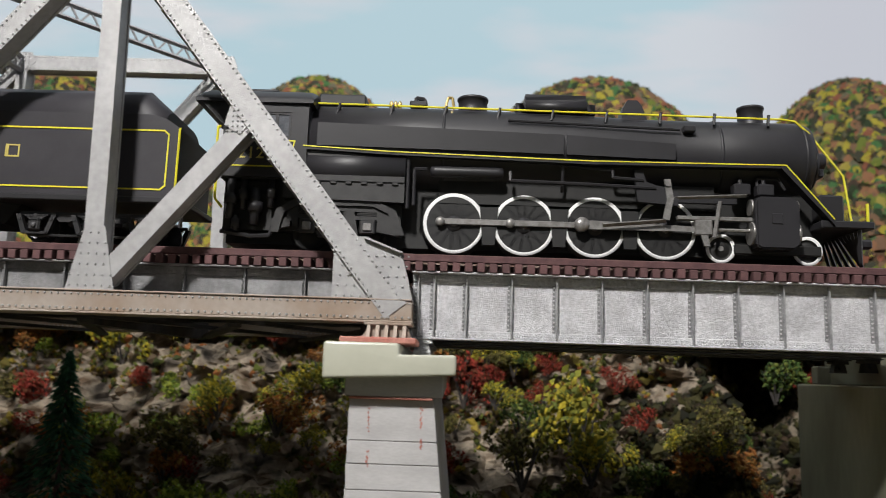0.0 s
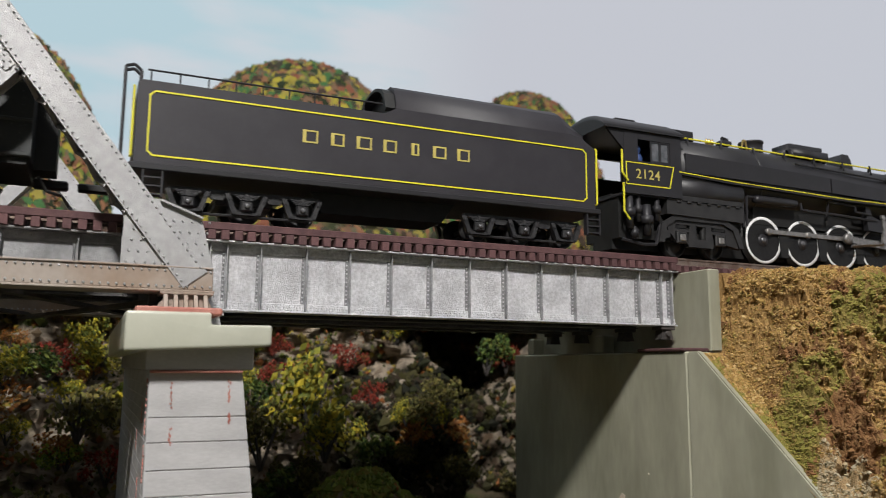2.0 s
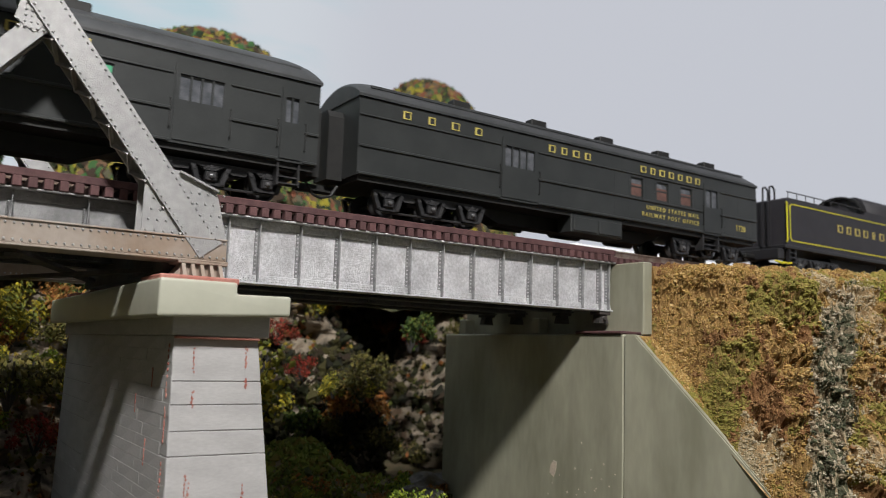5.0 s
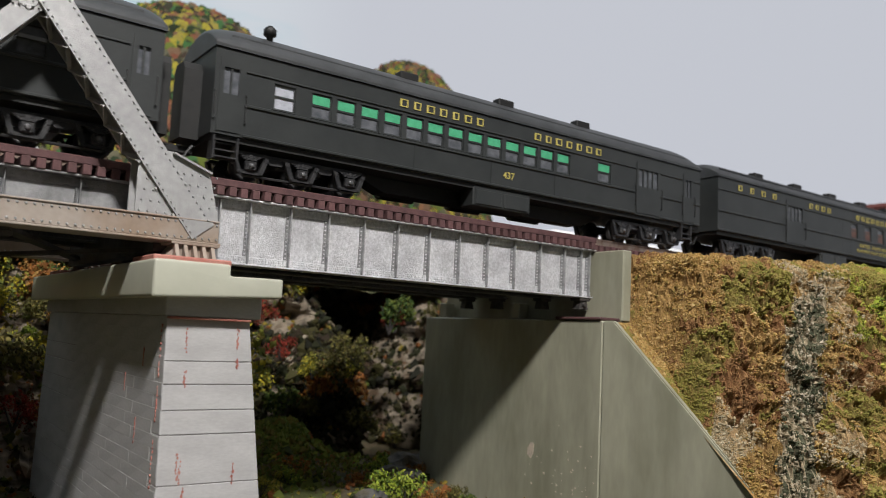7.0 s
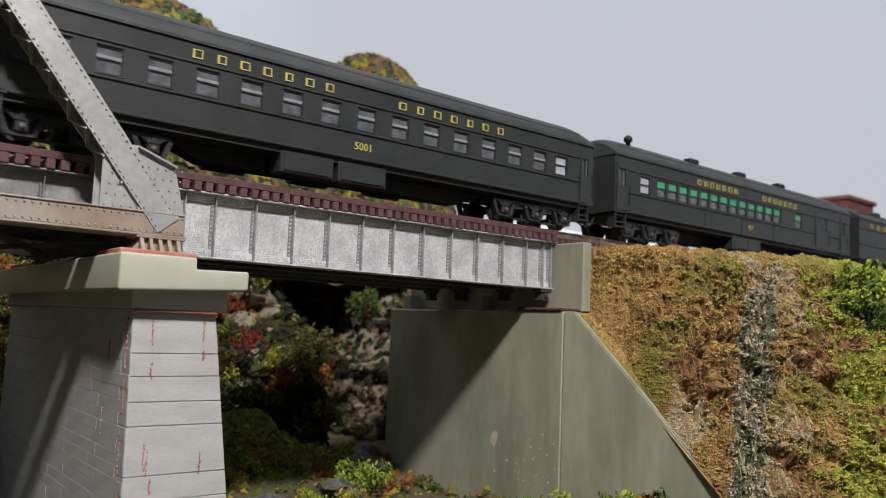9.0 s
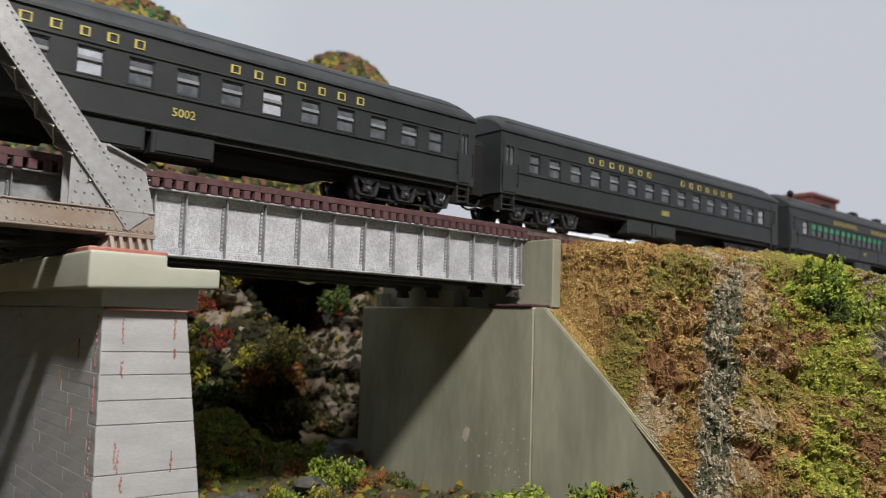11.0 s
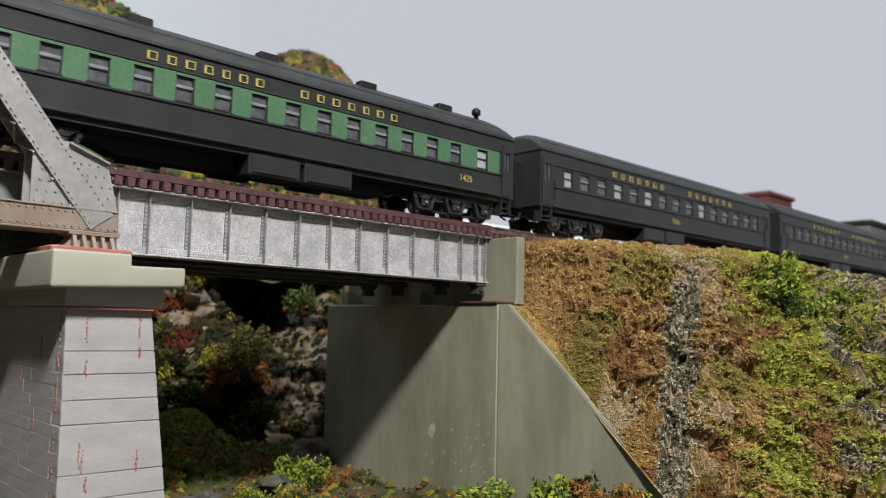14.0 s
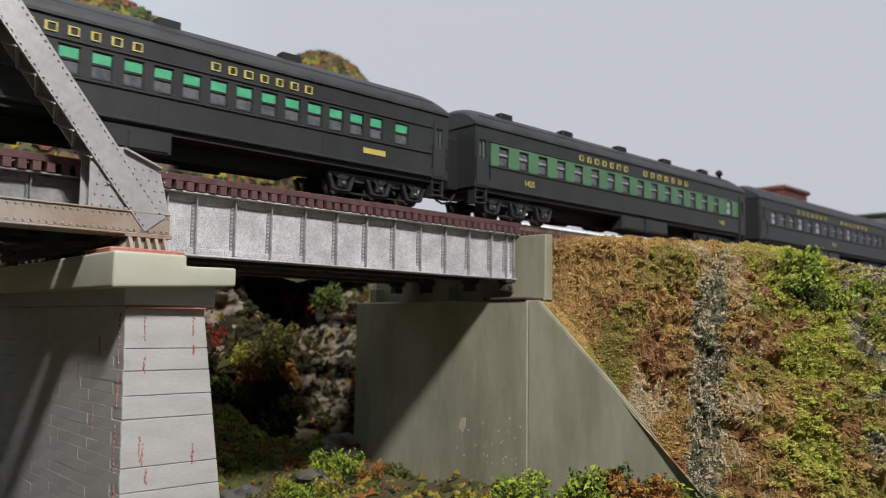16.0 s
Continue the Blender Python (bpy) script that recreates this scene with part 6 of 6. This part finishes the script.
    bm = BM(); box(bm, -7.6, -6.6, -0.5, 0.5, 5.5, 5.6, 0.03)
    part("roof_hatch", bm, BLACK, t)
    for y in (-1.55, 1.55):
        bm = BM(); prism(bm, [(-9.0, 4.9), (-8.0, 4.9), (-8.0, 3.9)], y - 0.05, y + 0.05)
        part("roof_bracket", bm, BLACK, t)
    frame_stripe([(-7.97, 3.46), (-5.7, 3.46), (-5.92, 2.6), (-7.97, 2.6), (-7.97, 3.46)], 0.04, -1.63, t)
    lettering("2124", 0.54, -6.95, 3.02, -1.63, t, GOLD, "gold engine number", 1.1)
    for x, a, b in ((-8.15, 2.7, 3.9), (-8.1, 1.2, 2.6)):
        bm = BM(); pipe(bm, [(x, -1.6, b), (x - 0.05, -1.68, b - 0.05), (x - 0.05, -1.68, a + 0.3), (x + 0.2, -1.68, a)], 0.045)
        part("grab_iron", bm, YELLOW, t, "yellow grab iron")
    # pipes and injectors below the cab
    for i, (x, z0, z1, r) in enumerate(((-7.7, 0.9, 2.2, 0.14), (-7.3, 1.2, 2.2, 0.10), (-6.9, 0.7, 1.9, 0.16), (-6.4, 1.3, 2.2, 0.1), (-7.5, 0.5, 1.0, 0.1))):
        bm = BM(); rod(bm, (x, -1.4, z0), (x, -1.4, z1), r, seg=10)
        lathe(bm, (x, -1.4, (z0 + z1) / 2), [(0.05, -0.16), (r * 1.6, -0.15), (r * 1.6, 0.15), (0.05, 0.16)], 10, "z")
        part("injector_pipe", bm, BLACK, t)
    bm = BM(); pipe(bm, [(-8.0, -1.3, 0.5), (-7.0, -1.3, 0.35), (-6.4, -1.3, 0.4), (-6.2, -1.3, 1.2)], 0.07)
    part("drain_pipe", bm, BLACK, t)
    # domes and fittings on top
    bm = BM()
    box(bm, 1.5, 4.2, -0.8, 0.8, 4.7, 5.68)
    bmesh.ops.bevel(bm, geom=bm.edges[:], offset=0.32, segments=4, affect="EDGES")
    for f in bm.faces:
        f.smooth = True
    part("sand_dome", bm, BLACK, t)
    for x, r, z0, z1 in ((0.05, 0.5, 5.0, 5.6), (9.6, 0.42, 4.8, 5.55)):
        bm = BM(); lathe(bm, (x, 0, 0), [(0.1, z0), (r * 1.15, z0), (r, z0 + 0.12), (r, z1 - 0.1), (r * 1.08, z1 - 0.08), (r * 1.08, z1), (r * 0.8, z1), (0.1, z1 - 0.05)], 24, "z")
        part("steam_dome" if x < 5 else "smoke_stack", bm, BLACK, t)
    bm = BM(); prism(bm, [(5.1, 4.9), (6.0, 4.85), (5.8, 5.4), (5.65, 5.6), (5.3, 5.6), (5.15, 5.3)], -0.4, 0.4)
    part("bell_housing", bm, BLACK, t)
    bm = BM(); box(bm, -5.2, -3.6, -0.5, 0.5, 5.05, 5.5, 0.05)
    part("turret_cover", bm, BLACK, t)
    for x in (-2.75, -2.6, -2.45):
        bm = BM(); lathe(bm, (x, -0.3, 0), [(0.03, 5.05), (0.07, 5.06), (0.07, 5.3), (0.03, 5.36)], 8, "z")
        part("safety_valve", bm, BRASS, t, "brass safety valve")
    bm = BM(); pipe(bm, [(-1.9, -0.3, 5.1), (-1.9, -0.3, 5.5), (-1.6, -0.3, 5.45), (-1.6, -0.3, 5.2)], 0.07)
    box(bm, -2.1, -1.5, -0.5, -0.1, 5.15, 5.35, 0.04)
    part("whistle", bm, BLACK, t)
    bm = BM(); pipe(bm, [(-0.9, -0.4, 5.1), (-0.8, -0.4, 5.5), (-0.65, -0.4, 5.5), (-0.6, -0.4, 5.1)], 0.05)
    part("pipe", bm, BRASS, t)
    # hand rail with its stanchions
    bm = BM(); pipe(bm, [(-5.2, -0.98, 4.98), (10.3, -0.98, 4.86), (10.7, -0.98, 4.8), (11.1, -1.05, 4.4), (12.05, -1.3, 2.9), (12.2, -1.4, 1.4)], 0.035)
    part("guide_rail", bm, YELLOW, t, "yellow rail along the boiler")
    for i in range(9):
        x = -4.4 + i * 1.78
        bm = BM(); rod(bm, (x, -0.9, 4.7), (x, -1.0, 5.0), 0.05, seg=6)
        rod(bm, (x - 0.08, -1.12, 4.55), (x, -0.98, 4.98), 0.045, seg=6)
        part("stanchion", bm, BLACK, t)
    bm = BM(); pipe(bm, [(1.2, -1.35, 4.45), (6.8, -1.33, 4.3)], 0.05)
    part("sand_pipe", bm, BLACK, t)
    bm = BM(); box(bm, 6.9, 7.3, -1.45, -1.1, 4.2, 4.45, 0.05)
    part("check_valve", bm, BLACK, t)
    # air tank and pipes under the board
    bm = BM(); lathe(bm, (0, -1.35, 2.65), [(0.05, -1.3), (0.16, -1.25), (0.18, -1.1), (0.18, 0.9), (0.16, 1.05), (0.05, 1.1)], 14, "x")
    part("air_tank", bm, BLACK, t)
    for k, pts in enumerate(([(-1.8, -1.4, 1.5), (-1.8, -1.45, 2.7), (-1.4, -1.45, 2.7)], [(-2.0, -1.4, 1.4), (-2.0, -1.45, 3.0)], [(1.3, -1.4, 2.7), (1.3, -1.45, 2.4), (4.0, -1.45, 2.35), (6.0, -1.4, 2.3)], [(2.9, -1.4, 2.95), (4.6, -1.42, 2.85), (4.6, -1.42, 2.6), (5.6, -1.4, 2.55)], [(3.0, -1.2, 2.1), (3.0, -1.4, 3.0)])):
        bm = BM(); pipe(bm, pts, 0.055)
        part("pipe", bm, BLACK, t)
    # frame and brake gear
    bm = BM(); box(bm, -8.0, 11.6, -0.62, 0.62, 0.22, 2.4)
    box(bm, -8.0, -2.2, -1.1, 1.1, 0.6, 2.2)
    box(bm, -1.0, 8.0, -0.95, 0.95, 1.7, 2.5)
    part("frame", bm, UNDER, t)
    for x in (0.66, 2.95, 5.25):
        bm = BM(); prism(bm, [(x - 0.2, 0.35), (x + 0.2, 0.35), (x + 0.3, 1.6), (x - 0.3, 1.6)], -1.0, -0.8)
        part("brake_shoe", bm, UNDER, t)
    # trailing truck: a cast side frame with openings, ribs, springs and bright journals
    bm = BM()
    side = [((-6.35, 0.55), (-6.35, 0.95), (-5.75, 1.02), (-5.75, 0.72)), ((-5.95, 1.28), (-5.7, 1.5), (-2.95, 1.5), (-2.55, 1.22)), ((-5.85, 1.02), (-5.95, 1.3), (-5.5, 1.3), (-5.5, 0.62)), ((-4.9, 0.5), (-4.75, 1.3), (-4.5, 1.3), (-4.42, 0.42)), ((-4.02, 0.42), (-3.95, 1.3), (-3.7, 1.3), (-3.55, 0.5)), ((-2.95, 0.6), (-2.95, 1.3), (-2.5, 1.25), (-2.15, 0.45)), ((-4.85, 0.4), (-4.85, 0.72), (-3.6, 0.72), (-3.6, 0.4)), ((-5.6, 0.98), (-5.6, 1.1), (-4.7, 1.1), (-4.7, 0.98)), ((-3.7, 0.98), (-3.7, 1.1), (-2.8, 1.1), (-2.8, 0.98))]
    for q in side:
        prism(bm, list(q), -1.36, -1.12)
    box(bm, -5.7, -2.95, -1.42, -1.36, 1.42, 1.5)
    part("trailing_frame", bm, CASTING, t, "dull black cast side frame with openings")
    for x in (-4.46, -4.0):
        bm = BM(); lathe(bm, (x, -1.2, 0), [(0.1, 0.7), (0.16, 0.74), (0.1, 0.82), (0.16, 0.9), (0.1, 0.98), (0.16, 1.06), (0.1, 1.14), (0.16, 1.22), (0.1, 1.3)], 10, "z")
        part("coil_spring", bm, UNDER, t)
    for x in (-5.2, -3.25):
        bm = BM(); box(bm, x - 0.26, x + 0.26, -1.44, -1.3, 0.5, 0.98, 0.05)
        jb = part("journal_box", bm, CASTING, t)
        bm = BM(); box(bm, x - 0.14, x + 0.14, -1.49, -1.42, 0.6, 0.86, 0.04)
        part("journal_lid", bm, RODS, jb, "dull steel journal lid")
        bm = BM()
        for k in range(4):
            box(bm, x - 0.36 + 0.05 * k, x + 0.36 - 0.05 * k, -1.34, -1.2, 1.13 + 0.045 * k, 1.165 + 0.045 * k)
        part("leaf_spring", bm, UNDER, t)
        w = part("trailing_wheel", wheel_bm(0.56), UNDER, t)
        SPIN.append((w, (x, 0, 0.56), 0.56))
    # driving wheels: dark spoked centre and white tyre
    for x in DRIVERS:
        bm = BM()
        for s in (-1, 1):
            lathe(bm, (0, s * 0.83, 0), [(0.87, 0.10 * s), (0.99, 0.13 * s), (1.035, 0.10 * s), (1.035, -0.08 * s), (1.09, -0.09 * s), (1.09, -0.14 * s), (0.87, -0.14 * s)], 40)
        wheel = part("driving_wheel", bm, UNDER, t)
        bm = BM()
        for s in (-1, 1):
            # rim ring
            lathe(bm, (0, s * 0.83, 0), [(0.885, 0.12 * s), (1.0, 0.145 * s), (1.0, 0.10 * s), (0.885, 0.10 * s)], 48)
        # the ring above closes over the disc; open it by leaving the centre to the spokes
        for f in [f for f in bm.faces if len(f.verts) > 8]:
            bm.faces.remove(f)
        part("tyre", bm, WHITE, wheel, "white painted tyre")
        bm = BM()
        for s in (-1, 1):
            lathe(bm, (0, s * 0.80, 0), [(0.05, 0.16 * s), (0.26, 0.15 * s), (0.28, 0.06 * s), (0.05, 0.04 * s)], 20)
            lathe(bm, (0, s * 0.80, 0), [(0.05, 0.0), (0.9, 0.0), (0.9, -0.05 * s), (0.05, -0.05 * s)], 32)
            for k in range(14):
                q = k * 2 * math.pi / 14
                a, b = Vector((0.2 * math.cos(q), s * 0.87, 0.2 * math.sin(q))), Vector((0.9 * math.cos(q), s * 0.87, 0.9 * math.sin(q)))
                u = Vector((-math.sin(q), 0, math.cos(q)))
                vs = [bm.verts.new(p + u * (i * w) + Vector((0, s * j, 0))) for p, w in ((a, 0.075), (b, 0.05)) for i in (-1, 1) for j in (-0.05, 0.06)]
                bmesh.ops.convex_hull(bm, input=vs)
            # counterweight opposite the crank pin, which points up (+z) at rest
            pts = [(0.9 * math.sin(a), -0.9 * math.cos(a)) for a in [(-0.75 + 1.5 * i / 8) for i in range(9)]]
            prism(bm, pts, s * 0.84 - 0.05, s * 0.84 + 0.10)
            rod(bm, (0, s * 0.85, CRANK), (0, s * 1.02, CRANK), 0.13, seg=12)
        part("spokes", bm, BLACK, wheel)
        bm = BM(); lathe(bm, (0, -0.97, 0), [(0.02, -0.03), (0.12, -0.02), (0.13, 0.03), (0.02, 0.03)], 14)
        part("hub", bm, LID, wheel, "bright steel hub")
        SPIN.append((wheel, (x, 0, RW), RW))
    for x, r in ((8.18, 0.47), (10.98, 0.47)):
        w = part("pilot_wheel", wheel_bm(r), UNDER, t)
        bm = BM(); lathe(bm, (0, -0.82, 0), [(r * 0.8, -0.10), (r * 1.02, -0.13), (r * 1.02, -0.09), (r * 0.8, -0.09)], 32)
        for f in [f for f in bm.faces if len(f.verts) > 8]:
            bm.faces.remove(f)
        part("tyre", bm, WHITE, w, "white painted tyre")
        bm = BM(); rod(bm, (0, -0.96, 0), (0, -0.9, 0), 0.09, seg=10)
        part("axle_cap", bm, RODS, w)
        SPIN.append((w, (x, 0, r), r))
    # rods
    for s in (-1, 1):
        bm = BM()
        y = s * 1.03
        for a, b in zip(DRIVERS, DRIVERS[1:]):
            box(bm, a - 2.0, b - 2.0, y - 0.03, y + 0.03, -0.10, 0.10, 0.02)
        for x in DRIVERS:
            lathe(bm, (x - 2.0, y, 0), [(0.02, 0.06), (0.15, 0.06), (0.15, -0.06), (0.02, -0.06)], 14)
        LOCO["side", s] = part("side_rod", bm, RODS, t, "dull steel side rod")
        bm = BM()
        y = s * 1.16
        prism(bm, [(-0.1, -0.15), (ROD_LEN, -0.08), (ROD_LEN, 0.08), (-0.1, 0.15)], y - 0.04, y + 0.04)
        lathe(bm, (0, y, 0), [(0.02, 0.08), (0.24, 0.08), (0.24, -0.08), (0.02, -0.08)], 16)
        lathe(bm, (ROD_LEN, y, 0), [(0.02, 0.06), (0.14, 0.06), (0.14, -0.06), (0.02, -0.06)], 12)
        LOCO["main", s] = part("main_rod", bm, RODS, t, "dull steel main rod")
        bm = BM()
        box(bm, -0.28, 0.28, s * 1.18 - 0.12, s * 1.18 + 0.12, -0.2, 0.3, 0.03)
        rod(bm, (0.2, s * 1.18, 0), (1.9, s * 1.18, 0), 0.06, seg=8)
        prism(bm, [(-0.1, -0.2), (0.12, -0.2), (0.18, -0.55), (0.0, -0.55)], s * 1.24 - 0.05, s * 1.24 + 0.05)
        LOCO["cross", s] = part("crosshead", bm, RODS, t, "bright steel crosshead and piston rod")
        bm = BM()
        box(bm, 6.7, 9.2, s * 1.18 - 0.1, s * 1.18 + 0.1, 1.32, 1.46, 0.02)
        part("crosshead_guide", bm, RODS, t)
        bm = BM()
        prism(bm, [(5.3, 2.9), (5.55, 2.9), (5.7, 2.5), (6.7, 2.2), (6.7, 1.75), (5.4, 1.85)], s * 1.28 - 0.12, s * 1.28 + 0.12)
        box(bm, 6.6, 8.6, s * 1.28 - 0.07, s * 1.28 + 0.07, 1.85, 2.05, 0.02)
        part("gear_bracket", bm, BLACK, t)
        bm = BM()
        prism(bm, [(6.25, 2.6), (6.45, 2.6), (6.55, 1.95), (6.4, 1.25), (6.2, 1.3), (6.33, 1.95)], s * 1.4 - 0.05, s * 1.4 + 0.05)
        rod(bm, (6.35, s * 1.4, 2.45), (6.35, s * 1.5, 2.45), 0.1, seg=10)
        part("expansion_link", bm, RODS, t)
        bm = BM()
        rodlike(bm, (6.3, s * 1.36, 1.25), (4.3, s * 1.36, 1.05), 0.06, 0.12)
        part("eccentric_rod", bm, RODS, t)
        bm = BM()
        rodlike(bm, (6.5, s * 1.36, 2.0), (8.9, s * 1.36, 2.15), 0.06, 0.1)
        part("radius_rod", bm, RODS, t)
        bm = BM()
        rodlike(bm, (8.05, s * 1.36, 1.95), (7.85, s * 1.36, 0.75), 0.06, 0.12)
        part("combination_lever", bm, RODS, t)
        # cylinder with valve chest
        bm = BM()
        prism(bm, [(9.1, 0.5), (9.25, 0.4), (10.3, 0.4), (10.5, 0.55), (10.5, 1.9), (10.3, 2.1), (9.2, 2.1), (9.1, 2.0)], min(s * 0.7, s * 1.6), max(s * 0.7, s * 1.6))
        bmesh.ops.bevel(bm, geom=bm.edges[:], offset=0.06, segments=2, affect="EDGES")
        cy = part("cylinder", bm, BLACK, t)
        for x in (9.08, 10.52):
            bm = BM(); rod(bm, (x - 0.04, s * 1.18, 0.95), (x + 0.04, s * 1.18, 0.95), 0.38, seg=18)
            rod(bm, (x - 0.04, s * 1.18, 1.8), (x + 0.04, s * 1.18, 1.8), 0.27, seg=16)
            part("cylinder_cover", bm, RODS, cy, "bright rim of the cylinder cover")
        bm = BM(); box(bm, 9.6, 9.95, s * 1.6 - 0.03, s * 1.6 + 0.03, 1.2, 1.55, 0.02)
        part("builder_plate", bm, BLACK, cy)
        for x in (8.75, 9.5):
            bm = BM(); box(bm, x - 0.25, x + 0.3, s * 1.2 - 0.2, s * 1.2 + 0.2, 2.15, 2.55, 0.05)
            rod(bm, (x, s * 1.2, 2.5), (x, s * 1.2, 2.72), 0.08, seg=8)
            part("lubricator", bm, BLACK, t)
        bm = BM(); pipe(bm, [(9.3, s * 1.2, 2.2), (9.3, s * 1.2, 2.75), (10.0, s * 1.2, 2.75), (10.2, s * 1.2, 2.4)], 0.05)
        part("pipe", bm, BLACK, t)
    # pilot deck, front steps, cow catcher
    bm = BM(); box(bm, 11.2, 12.9, -1.5, 1.5, 1.15, 1.4, 0.04)
    part("pilot_deck", bm, BLACK, t)
    bm = BM(); box(bm, 11.3, 12.1, -1.2, 1.2, 1.4, 2.3, 0.06)
    part("air_pump_shield", bm, BLACK, t)
    for y in (-1.35, 1.35):
        bm = BM(); rod(bm, (12.75, y, 1.4), (12.75, y, 2.0), 0.05, seg=6)
        part("marker_post", bm, YELLOW, t, "yellow marker post")
    for i in range(11):
        y = -1.3 + i * 0.26
        bm = BM(); rodlike(bm, (12.5, y, 1.15), (13.2 - abs(y) * 0.45, y * 0.8, 0.12), 0.10, 0.10)
        part("pilot_bar", bm, BLACK, t)
    bm = BM(); box(bm, 12.85, 13.5, -0.18, 0.18, 0.75, 1.05, 0.06)
    part("coupler", bm, BLACK, t)
    bm = BM(); box(bm, 8.6, 11.4, -1.02, -0.88, 0.3, 0.62, 0.03)
    part("pilot_truck_frame", bm, UNDER, t)


def cab_doll():
    """The small plain plastic doll at the cab window."""
    bm = BM()
    lathe(bm, (-7.12, -1.2, 0), [(0.03, 3.4), (0.2, 3.42), (0.21, 3.75), (0.16, 3.92), (0.07, 3.97), (0.13, 4.03), (0.15, 4.14), (0.11, 4.24), (0.03, 4.27)], 14, "z")
    ob = part("figurine", bm, mat("blue_plastic", (0.02, 0.05, 0.16), (0.03, 0.06, 0.18), 3, 0.5))
    TRAIN.append(tagged(ob, "small plain blue plastic doll behind the cab window", "figurine"))


locomotive()
cab_doll()
tender()
mail_car()
combine_car()
day_coach(0, "5001", "dark green day coach with clear windows and gold lettering", (14,))
day_coach(-27.2, "5002", "dark green day coach with some pale blinds and gold lettering", (0, 3, 5, 9))
green_coach()
last_coach()

track("bridge_track", -42, 15.95, TRACK_Y, "dark brown bridge ties with rails and guard timbers")
track("bank_track", 16.0, 90, TRACK_Y, "dark brown ties and rails on the bank", False)
track("far_bridge_track", -42, 15.95, TRACK_Y + 5.6, "dark brown bridge ties with rails and guard timbers")


def motions():
    for ob in TRAIN:
        walk(ob, [(t, P(travel(t), TRACK_Y, RAIL_TOP)) for t, _ in RUN])
    start = math.radians(-84)
    ticks = [i * 0.05 for i in range(321)]
    for ob, (x, y, z), r in SPIN:
        walk(ob, [(t, P(x, y, z, 0, math.degrees(start + travel(t) / r), 0)) for t in ticks])
    for s in (-1, 1):
        side, main, cross = [], [], []
        for t in ticks:
            a = start + travel(t) / RW
            dx, dz = CRANK * math.sin(a), CRANK * math.cos(a)
            side.append((t, P(2.0 + dx, 0, RW + dz)))
            px, pz = DRIVERS[2] + dx, RW + dz
            lift = math.asin((RW - pz) / ROD_LEN)
            main.append((t, P(px, 0, pz, 0, -math.degrees(lift), 0)))
            cross.append((t, P(px + ROD_LEN * math.cos(lift), 0, RW)))
        walk(LOCO["side", s], side)
        walk(LOCO["main", s], main)
        walk(LOCO["cross", s], cross)


motions()
